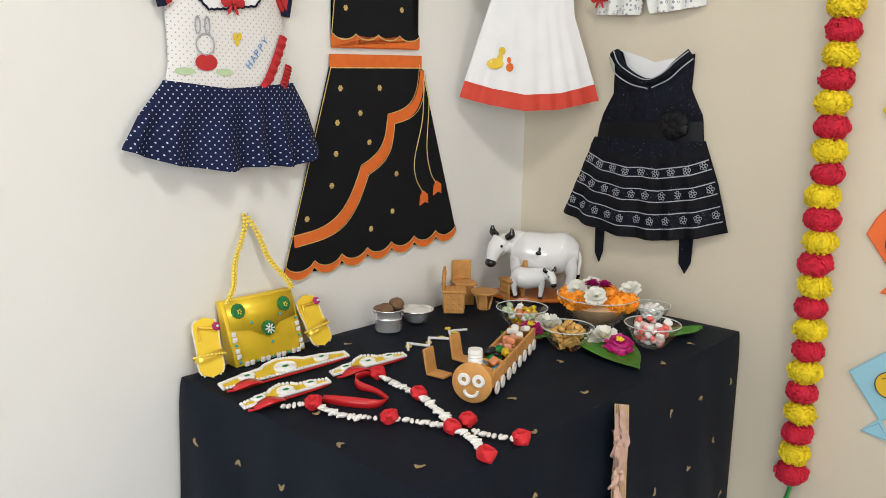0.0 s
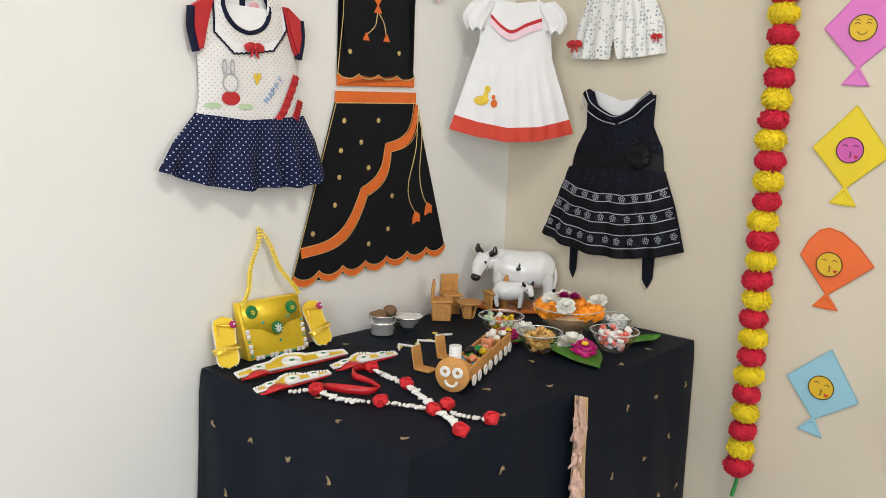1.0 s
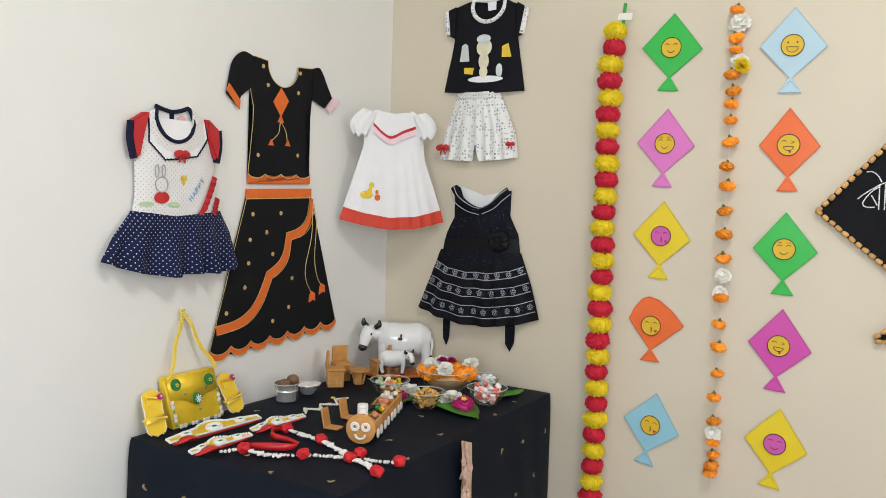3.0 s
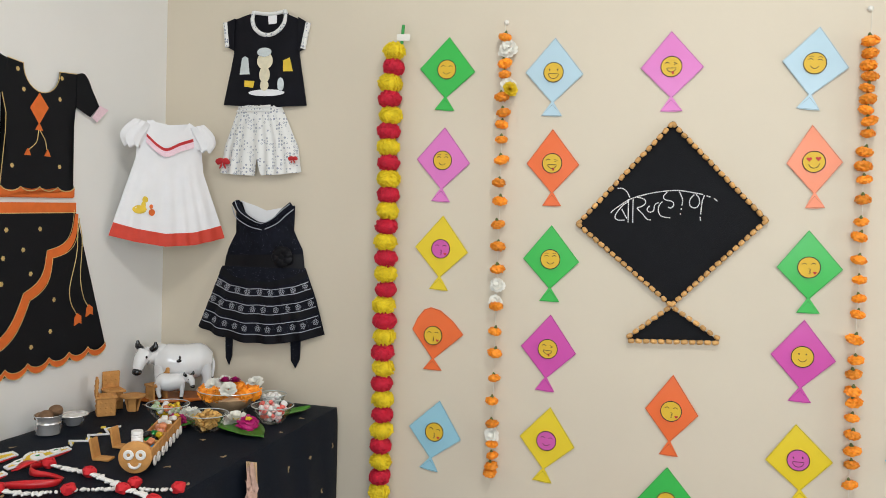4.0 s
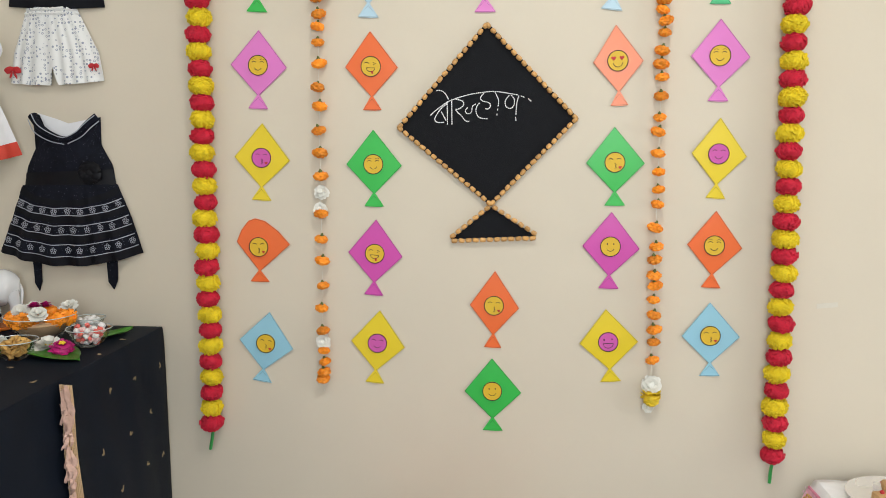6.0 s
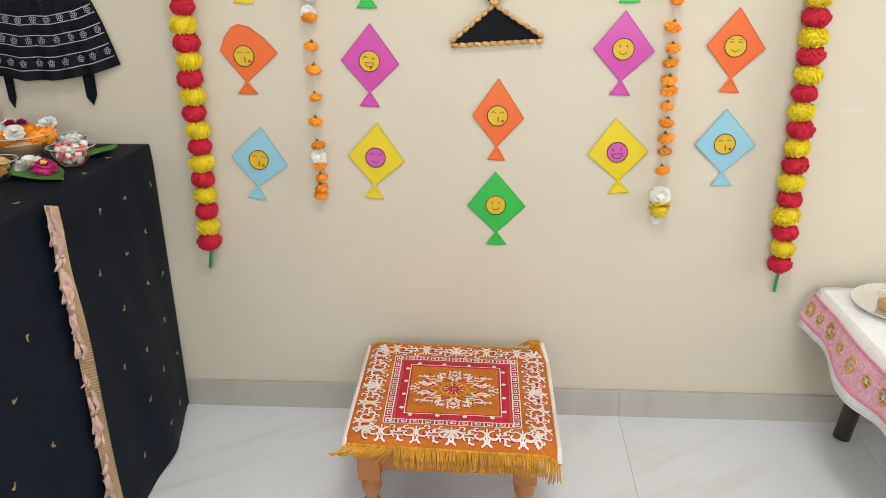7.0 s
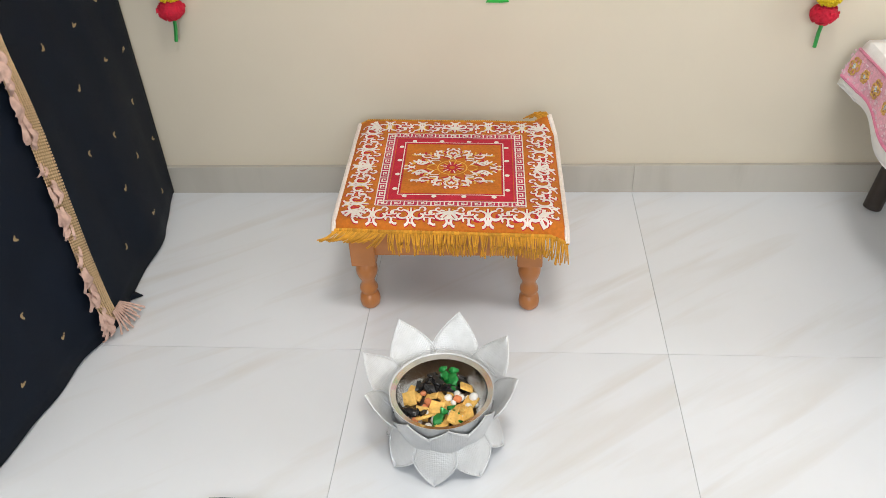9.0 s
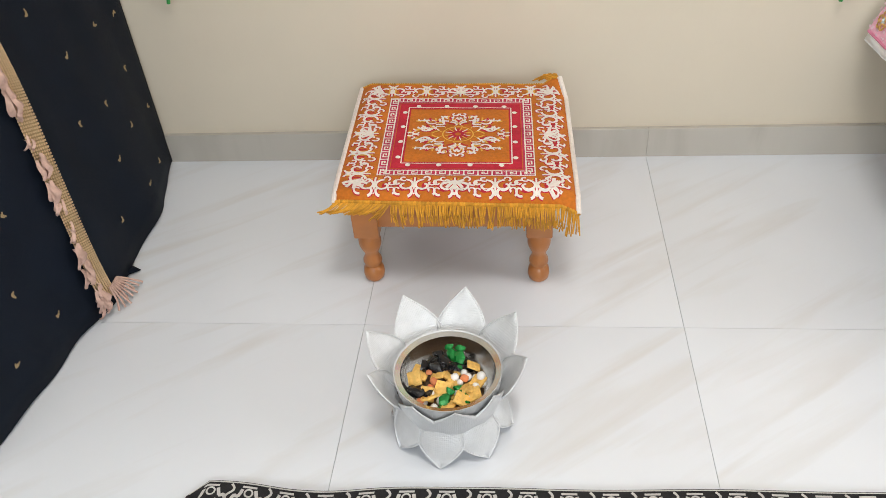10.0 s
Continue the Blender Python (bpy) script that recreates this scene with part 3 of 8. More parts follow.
def thing_part_face(k, cz, face, card):
    r = 0.0250
    bm = bmesh.new()
    sheet(bm, disc_points(r, 36, 0, cz), 0.0018, pose(0, -0.0043 + 0.0002, 0))
    fc = part("face_card", bm, card, k, "round card with a drawn smiling face")
    bm = bmesh.new()
    stroke(bm, disc_points(r - 0.0008, 36, 0, cz) + [(r - 0.0008, cz)], 0.0018)
    part("rim_line", bm, INK, fc)
    bm = bmesh.new()
    ex, ez = 0.0098, cz + 0.0065
    if face in ("smile", "grin", "shy"):
        if face == "grin":
            for s in (-1, 1):
                stroke(bm, [(s * ex, ez + 0.002), (s * ex, ez - 0.002)], 0.003)
            stroke(bm, arc(0, cz - 0.003, 0.0125, 185, 355, 14) + [(-0.0125, cz - 0.003)])
        else:
            for s in (-1, 1):
                stroke(bm, arc(s * ex, ez - 0.002, 0.0052, 25, 155, 8))
            stroke(bm, arc(0, cz - 0.003, 0.009, 200, 340, 12))
            if face == "shy":
                for s in (-1, 1):
                    stroke(bm, arc(s * ex, ez + 0.003, 0.006, 40, 140, 6), 0.0009)
    elif face == "kiss":
        for s in (-1, 1):
            stroke(bm, arc(s * ex, ez - 0.002, 0.0052, 25, 155, 8))
        stroke(bm, arc(0, cz - 0.006, 0.0028, 110, -90, 8) + arc(0, cz - 0.0116, 0.0028, 90, -110, 8))
    elif face == "wink":
        stroke(bm, [(ex - 0.004, ez + 0.003), (ex + 0.003, ez), (ex - 0.004, ez - 0.003)])
        stroke(bm, arc(-ex, ez - 0.001, 0.005, 20, 160, 8))
        stroke(bm, arc(0, cz - 0.002, 0.011, 190, 350, 14) + [(-0.0108, cz - 0.003)])
    elif face == "dots":
        for s in (-1, 1):
            stroke(bm, [(s * ex * 0.8, ez + 0.0018), (s * ex * 0.8, ez - 0.0018)], 0.0028)
        stroke(bm, arc(0, cz - 0.002, 0.0095, 200, 340, 12))
    elif face == "hearts":
        stroke(bm, arc(0, cz - 0.003, 0.0115, 190, 350, 14))
    part("drawn_features", bm, INK, fc)
    if face in ("kiss", "wink", "hearts"):
        bm = bmesh.new()
        if face == "hearts":
            for s in (-1, 1):
                sheet(bm, heart(s * ex, ez, 0.0058), 0.0005, pose(0, FACE_Y, 0))
        elif face == "kiss":
            sheet(bm, heart(0.0125, cz - 0.0125, 0.004), 0.0005, pose(0, FACE_Y, 0))
        else:
            sheet(bm, [(0.0, cz - 0.012), (0.005, cz - 0.0105), (0.006, cz - 0.017), (0.002, cz - 0.019)], 0.0005, pose(0, FACE_Y, 0))
        part("red_mark", bm, RED_INK, fc)
    return fc


G1, G2, G3, G4, G5 = ("first column of paper kites", "second column of paper kites", "middle column of paper kites", "third column of paper kites", "fourth column of paper kites")
for group, column in (
    (G1, ((0.831, 1.572, 0.158, 0.148, -2.3, "green", "smile"), (0.828, 1.337, 0.162, 0.143, -1.7, "pink", "shy"), (0.830, 1.108, 0.163, 0.143, -1.9, "yellow", "kiss"),
          (0.819, 0.893, 0.138, 0.141, -0.1, "orange", "kiss", True), (0.821, 0.632, 0.157, 0.144, -7.6, "blue", "kiss"))),
    (G2, ((1.108, 1.557, 0.163, 0.144, -0.7, "pale blue", "grin"), (1.115, 1.333, 0.161, 0.131, 1.2, "orange", "wink"), (1.118, 1.094, 0.161, 0.140, 0.3, "green", "shy"),
          (1.116, 0.868, 0.163, 0.139, -2.4, "magenta", "wink"), (1.118, 0.637, 0.161, 0.140, -4.5, "yellow", "smile"))),
    (G3, ((1.392, 1.566, 0.161, 0.145, 1.8, "pink", "wink"), (1.420, 0.738, 0.166, 0.124, -1.2, "orange", "kiss"), (1.421, 0.518, 0.160, 0.145, 1.1, "green", "dots"))),
    (G4, ((1.697, 1.568, 0.159, 0.142, -5.5, "pale blue", "shy"), (1.717, 1.343, 0.161, 0.119, 4.0, "salmon", "hearts"), (1.714, 1.101, 0.161, 0.141, 1.6, "green", "kiss"),
          (1.706, 0.894, 0.161, 0.140, -0.8, "magenta", "dots"), (1.715, 0.655, 0.157, 0.145, 5.1, "yellow", "grin"))),
    (G5, ((1.946, 1.578, 0.157, 0.140, 0.7, "mint", "kiss"), (1.951, 1.353, 0.162, 0.138, 0.3, "pink", "shy"), (1.956, 1.121, 0.163, 0.130, -1.3, "yellow", "smile"),
          (1.955, 0.900, 0.160, 0.132, -1.7, "orange", "shy"), (1.960, 0.676, 0.157, 0.141, 1.9, "blue", "kiss"))),
):
    for x, z, h, width, turn, colour, face, *top in column:
        kite(x, z, h, width, turn, colour, face, group, bool(top))

# ---- the large black kite edged with nuts ----
BLACK_CARD = material("black_felt_card", (0.0055, 0.006, 0.008), 0.75, vary=0.2, scale=30, bump=0.3, bump_scale=500, spec=0.2)
NUT = material("peanut_shell_tan", (0.62, 0.34, 0.11), 0.33, vary=0.25, scale=160, bump=0.6, bump_scale=420, spread=0.22)
PEARL = material("white_tube_beads", (0.80, 0.80, 0.80), 0.3, vary=0.06, scale=100)
big = thing("big_black_kite", "large black card kite edged with peanuts and white bead lettering", "paper kite", "", (1.412, -0.002, 1.0665), (0, -1.85, 0))
BODY = [(0, 0), (0.217, 0.208), (0.0, 0.446), (-0.229, 0.200)]
TAIL = [(0.0, -0.002), (0.110, -0.077), (-0.102, -0.080)]
part("body", sheet(bmesh.new(), BODY, 0.004), BLACK_CARD, big)
part("tail", sheet(bmesh.new(), TAIL, 0.004, pose(0, 0.001, 0)), BLACK_CARD, big)
bm = bmesh.new()
prof = [(0, -0.0092), (0.0038, -0.0082), (0.0058, -0.004), (0.0056, 0.0), (0.0060, 0.004), (0.0042, 0.008), (0, 0.0092)]
lathe(bm, prof, 10)
nut = part("peanut", bm, NUT, big)
rnd = random.Random(11)
placed = False
for pts_, n_ in ((BODY[0:2], 17), (BODY[1:3], 18), (BODY[2:4], 18), ([BODY[3], BODY[0]], 17), (TAIL[0:2], 7), (TAIL[1:3], 12), ([TAIL[2], TAIL[0]], 7)):
    a, b = Vector(pts_[0]), Vector(pts_[1])
    d = (b - a).normalized()
    inward = Vector((-d.y, d.x)) * 0.004
    for i in range(n_):
        c = a.lerp(b, (i + 0.5) / n_) + inward
        ang = math.degrees(math.atan2(d.x, d.y)) + rnd.uniform(-12, 12)
        m = pose(c.x, -0.0085, c.y, 0, ang, 0) @ Matrix.Diagonal((1.0, 0.95, rnd.uniform(0.80, 0.92), 1))
        if not placed:
            nut.matrix_basis, placed = m, True
        else:
            again(nut, big, m)

# lettering of white beads, written by hand in Devanagari: bo-ra-nha-na
bm = bmesh.new()


def beads(pts, step=0.0052):
    """Short tube beads end to end along a written stroke (x and z on the wall)."""
    line = smooth_line(pts, 10)
    acc, start = 0.0, None
    rot = Matrix.Rotation(radians(1.85), 2)
    last = None
    for p in line:
        q = Vector(p) - Vector((1.412, 1.0665))
        q = rot.inverted() @ q
        if last is None:
            last = q
            continue
        while (q - last).length >= step:
            nxt = last + (q - last).normalized() * step
            d = (nxt - last).normalized()
            tube(bm, [(last.x + d.x * 0.0004, -0.0052, last.y + d.y * 0.0004), (nxt.x - d.x * 0.0004, -0.0052, nxt.y - d.y * 0.0004)], 0.0014, 6)
            last = nxt


beads([(1.261, 1.289), (1.272, 1.3), (1.307, 1.324), (1.346, 1.337), (1.375, 1.343), (1.413, 1.347), (1.442, 1.344), (1.477, 1.338)])
beads([(1.481, 1.336), (1.493, 1.332)])
beads([(1.499, 1.33), (1.509, 1.321)])
beads([(1.302, 1.324), (1.303, 1.262)])
beads([(1.313, 1.324), (1.314, 1.262)])
beads([(1.302, 1.318), (1.287, 1.306), (1.273, 1.286), (1.272, 1.276), (1.281, 1.272), (1.299, 1.273)])
beads([(1.287, 1.299), (1.3, 1.276)])
beads([(1.275, 1.349), (1.286, 1.35), (1.298, 1.341), (1.307, 1.324)])
beads([(1.322, 1.329), (1.34, 1.324), (1.342, 1.314), (1.333, 1.306), (1.322, 1.302), (1.337, 1.289), (1.347, 1.276), (1.357, 1.275)])
beads([(1.353, 1.309), (1.346, 1.3), (1.352, 1.293), (1.362, 1.297), (1.364, 1.312), (1.375, 1.318)])
beads([(1.392, 1.343), (1.383, 1.332), (1.388, 1.324), (1.405, 1.32), (1.408, 1.31), (1.4, 1.304), (1.394, 1.307)])
beads([(1.382, 1.32), (1.374, 1.31), (1.373, 1.296), (1.381, 1.284), (1.402, 1.281)])
beads([(1.419, 1.345), (1.428, 1.325), (1.426, 1.309)])
beads([(1.426, 1.306), (1.425, 1.298)])
beads([(1.424, 1.294), (1.424, 1.288)])
beads([(1.454, 1.338), (1.444, 1.325), (1.446, 1.31), (1.458, 1.306), (1.466, 1.316), (1.465, 1.33), (1.457, 1.339)])
beads([(1.477, 1.337), (1.472, 1.319), (1.47, 1.29)])
beads([(1.469, 1.286), (1.471, 1.274)])
part("bead_lettering", bm, PEARL, big, "handwritten white bead lettering")

# ---- pompom garlands ----
RED_WOOL = material("crimson_pompom_fibre", (0.62, 0.010, 0.040), 0.75, vary=0.3, scale=260, bump=0.9, bump_scale=700)
YELLOW_WOOL = material("yellow_pompom_fibre", (0.88, 0.68, 0.015), 0.75, vary=0.2, scale=260, bump=0.9, bump_scale=700)
GREEN_STICK = material("green_plastic_stem", (0.03, 0.30, 0.06), 0.35, vary=0.15, scale=60)
CLEAR_TAPE = material("clear_tape", (0.80, 0.78, 0.72), 0.25, vary=0.05, scale=50)
rnd = random.Random(21)


def pompom(seed, r, flat, tufts, length):
    """A ball of short cut fibre tufts: a core with many small blunt spikes."""
    rr = random.Random(seed)
    bm = bmesh.new()
    ball(bm, r * 0.93, sub=3, rough=0.16, seed=seed, squash=(1, 1, flat))
    for i in range(tufts):
        z = 1 - 2 * (i + 0.5) / tufts
        a = i * 2.39996 + rr.uniform(-0.2, 0.2)
        q = math.sqrt(1 - z * z)
        d = Vector((q * math.cos(a), q * math.sin(a), z + rr.uniform(-0.1, 0.1))).normalized()
        base = Vector((d.x, d.y, d.z * flat)) * r * 0.74
        s = d.orthogonal().normalized()
        t = d.cross(s)
        w = r * rr.uniform(0.10, 0.15)
        tip = base + d * (r * length * rr.uniform(0.8, 1.15)) + Vector((rr.uniform(-1, 1), rr.uniform(-1, 1), rr.uniform(-1, 1))) * r * 0.06
        bot = [bm.verts.new(base + (s * math.cos(b) + t * math.sin(b)) * w * 0.8) for b in (0, 2.09, 4.19)]
        top = [bm.verts.new(tip + (s * math.cos(b) + t * math.sin(b)) * w) for b in (0.5, 2.6, 4.7)]
        for c in range(3):
            bm.faces.new((bot[c], bot[(c + 1) % 3], top[(c + 1) % 3], top[c]))
        bm.faces.new(top)
    return bm


def garland(x_at, z_top, z_bottom, label, plug):
    g = thing("pompom_garland", label, "garland", "pompom garlands")
    stem = tube(bmesh.new(), [(x_at(z_top) + 0.016, -0.02, z_top + 0.07), (x_at(z_top) + 0.014, -0.024, z_top + 0.02)], 0.0042, 8)
    part("stem", stem, GREEN_STICK, g, "green plastic stem")
    tape = box(bmesh.new(), 0.036, 0.0015, 0.017, pose(x_at(z_top) + 0.02, -0.029, z_top + 0.036, 0, 4, 0), 0.0004, 1)
    part("tape", tape, CLEAR_TAPE, g)
    part("cord", tube(bmesh.new(), [(x_at(z), -0.034, z) for z in [z_top + (z_bottom - z_top) * i / 12 for i in range(13)]], 0.0012, 6), GREEN_STICK, g)
    part("stem", tube(bmesh.new(), [(x_at(z_bottom), -0.034, z_bottom - 0.02), (x_at(z_bottom) - 0.006 * (1 - plug), -0.026, z_bottom - 0.045), (x_at(z_bottom) - 0.014 * (1 - plug), -0.022, z_bottom - 0.078)], 0.0042, 8), GREEN_STICK, g, "green plastic stem")
    reds = [part("red_pompom", pompom(s, 0.0300, 0.72, 260, 0.25), RED_WOOL, g) for s in (1, 2, 3)]
    yels = [part("yellow_pompom", pompom(s, 0.0290, 0.74, 240, 0.32), YELLOW_WOOL, g) for s in (4, 5, 6)]
    count = 30
    for i in range(count):
        z = z_top + (z_bottom - z_top) * i / (count - 1)
        pool = yels if i % 2 == 0 else reds
        j = (i // 2) % 3
        m = pose(x_at(z) + rnd.uniform(-0.003, 0.003), -0.034, z, rnd.uniform(-10, 10), rnd.uniform(-10, 10), rnd.uniform(0, 360)) @ Matrix.Scale(rnd.uniform(0.93, 1.05), 4)
        if i // 2 < 3:
            pool[j].matrix_basis = m
        else:
            again(pool[j], g, m)
    if plug:
        hk = lathe(bmesh.new(), [(0, 0), (0.010, 0), (0.010, 0.006), (0.006, 0.010), (0.006, 0.02), (0, 0.021)], 16, pose(x_at(z_top) - 0.012, 0, z_top + 0.087, 90))
        tagged(part("wall_hook", hk, CEILING), "small white plastic hook stuck to the wall", "hook")


# yellow at the top, red at the foot
garland(lambda z: 0.6925 + 0.010 * max(0, (z - 1.6) / 0.1), 1.690, 0.498, "garland of red and yellow pompoms hanging on the cream wall", False)
garland(lambda z: 2.1145 - 0.006 * max(0, (z - 1.2) / 0.46), 1.661, 0.458, "garland of crimson and yellow pompoms hanging from a white hook", True)

# ---- marigold strings ----
MARIGOLD = material("orange_marigold_petal", (0.88, 0.29, 0.012), 0.55, vary=0.3, scale=120, spread=0.2)
PALE_PETAL = material("white_flower_petal", (0.80, 0.79, 0.72), 0.55, vary=0.08, scale=120)
LEMON_PETAL = material("yellow_flower_petal", (0.80, 0.58, 0.02), 0.55, vary=0.15, scale=120)
SEPAL = material("olive_green_sepal", (0.10, 0.13, 0.03), 0.6, vary=0.25, scale=150)
THREAD = material("white_thread", (0.7, 0.68, 0.6), 0.7, vary=0.1, scale=100)


def petals(bm, r, layers, count, droop, seed=0, width=0.34, cup=0.0):
    """Rings of thin cupped petals about z, the flower facing up."""
    rr = random.Random(seed)
    for k in range(layers):
        f = 1 - k / (layers + 0.3)
        n = max(5, int(count * (0.5 + 0.5 * f)))
        for i in range(n):
            a = 2 * math.pi * (i + 0.5 * (k % 2)) / n + rr.uniform(-0.12, 0.12)
            lift = radians(droop + (85 - droop) * (k / max(1, layers)) + rr.uniform(-8, 8))
            L = r * (0.55 + 0.45 * f) * rr.uniform(0.88, 1.08)
            w = L * width * rr.uniform(0.85, 1.15)
            d = Vector((math.cos(a), math.sin(a), 0))
            s = Vector((-d.y, d.x, 0))
            up = Vector((0, 0, 1))
            line = []
            for q, ww in ((0.1, 0.3), (0.45, 0.9), (0.8, 1.0), (1.0, 0.55)):
                c = (d * math.cos(lift) + up * math.sin(lift)) * L * q + up * (0.004 * k / max(1, layers)) + d * cup * q * q
                line.append([bm.verts.new(c + s * w * ww), bm.verts.new(c - up * w * 0.18), bm.verts.new(c - s * w * ww)])
            for u, v in zip(line, line[1:]):
                for c in range(2):
                    bm.faces.new((u[c], u[c + 1], v[c + 1], v[c]))
    return bm


def hung_flower(bm_seed, r):
    """A marigold threaded head down: petals below, a green calyx above."""
    bm = bmesh.new()
    rr = random.Random(bm_seed)
    for k in range(58):
        q = 1 - 2 * (k + 0.5) / 58
        a = k * 2.39996 + rr.uniform(-0.2, 0.2)
        w = math.sqrt(1 - q * q)
        d = Vector((w * math.cos(a), w * math.sin(a), q * 0.80))
        m = Matrix.Translation(d * r * 0.80 + Vector((0, 0, -r * 0.42))) @ d.to_track_quat("Z", "Y").to_matrix().to_4x4() @ pose(0, 0, 0, rr.uniform(-42, 42), rr.uniform(-42, 42), 0)
        ball(bm, r * 0.30, m, 1, 0.25, k, (1.0, 0.9, 0.34))
    ball(bm, r * 0.82, pose(0, 0, -r * 0.42), 2, 0.1, bm_seed, (1, 1, 0.8))
    return bm


def calyx(r):
    bm = bmesh.new()
    lathe(bm, [(0, 0.003), (r * 0.2, 0.002), (r * 0.26, 0.006), (r * 0.14, 0.013), (r * 0.09, 0.016), (0, 0.017)], 8)
    return bm


def marigold_string(label, x, z_top, z_foot, zs, whites, big_until):
    s = thing("marigold_string", label, "flower garland", "marigold strings")
    rr = random.Random(int(x * 100))
    part("thread", tube(bmesh.new(), [(x + 0.001 * math.sin(i * 2.1), -0.016, z_top + (z_foot - z_top) * i / 24) for i in range(25)], 0.0006, 5), THREAD, s)
    protos = [part("marigold", hung_flower(k, 0.021), MARIGOLD, s) for k in range(4)]
    caps = [part("calyx", calyx(0.021), SEPAL, p) for p in protos]
    used = set()
    for i, z in enumerate(zs):
        k = i % 4
        sc = rr.uniform(0.74, 0.92) * (1.1 if z > big_until else 1.0)
        m = pose(x + rr.uniform(-0.003, 0.003), -0.021, z + 0.006, rr.uniform(-18, 14), rr.uniform(-16, 16), rr.uniform(0, 360)) @ Matrix.Diagonal((sc * 1.08, sc * 1.08, sc * 0.80, 1))
        if k not in used:
            used.add(k)
            protos[k].matrix_basis = m
        else:
            o = again(protos[k], s, m)
            again(caps[k], o, Matrix())
    for z, dx, r in whites:
        bm = bmesh.new()
        petals(bm, r, 3, 14, -10, int(z * 100), 0.26)
        ball(bm, r * 0.5, pose(0, 0, r * 0.1), 2, 0.3, z, (1, 1, 0.6))
        w = part("white_flower", bm, PALE_PETAL, s, "white daisy flower")
        w.matrix_basis = pose(x + dx, -0.018, z, 68, 8, 0)
    tack = part("tack", lathe(bmesh.new(), [(0, 0), (0.006, 0), (0.007, 0.003), (0.004, 0.008), (0, 0.009)], 12, pose(x, 0, z_top, 90)), CLEAR_TAPE, s, "clear plastic tack")
    return s


S1 = (1.720, 1.655, 1.627, 1.572, 1.533, 1.503, 1.465, 1.415, 1.357, 1.312, 1.252, 1.197, 1.140, 1.046, 0.981, 0.927, 0.862, 0.804, 0.746, 0.693, 0.664, 0.637, 0.619)
S2 = (1.687, 1.659, 1.632, 1.608, 1.582, 1.557, 1.533, 1.509, 1.481, 1.440, 1.409, 1.378, 1.334, 1.283, 1.250, 1.198, 1.153, 1.111, 1.075, 1.019, 0.972, 0.940, 0.901, 0.876, 0.840, 0.802, 0.766, 0.734, 0.688)
st1 = marigold_string("string of orange marigolds and white flowers on the wall", 0.9855, 1.761, 0.585, S1, ((1.692, 0.008, 0.026), (1.603, 0.012, 0.022), (1.100, 0.002, 0.020), (1.058, -0.002, 0.018), (0.716, 0.0, 0.021)), 9)
lem = petals(bmesh.new(), 0.020, 4, 13, 10, 77, 0.34)
part("yellow_flower", lem, LEMON_PETAL, st1, "yellow flower").matrix_basis = pose(1.004, -0.026, 1.590, 70, 0, 30)
st2 = marigold_string("string of orange marigolds ending in a yellow flower", 1.8145, 1.762, 0.566, S2, ((0.623, 0.002, 0.027), (0.566, -0.004, 0.015)), 1.6)
part("yellow_flower", ball(petals(bmesh.new(), 0.028, 4, 16, -30, 78, 0.32), 0.02, pose(0, 0, 0.004), 2, 0.2), LEMON_PETAL, st2, "yellow chrysanthemum ball").matrix_basis = pose(1.8155, -0.028, 0.594, 180, 0, 30)

# a scrap of tape on the wall, its faint reflection put into the pale colour
GLINT_TAPE = material("aged_clear_tape", (0.70, 0.655, 0.56), 0.2, vary=0.05, scale=50)
tagged(part("tape_scrap", box(bmesh.new(), 0.05, 0.0008, 0.012, pose(2.235, -0.0006, 0.830, 0, -6, 0)), GLINT_TAPE), "small scrap of tape on the cream wall, coloured pale for its reflection", "tape")


# ---- little clothes on the walls ----
def table_of(pairs):
    xs, ys = [p[0] for p in pairs], [p[1] for p in pairs]
    return lambda t: float(np.interp(t, xs, ys))


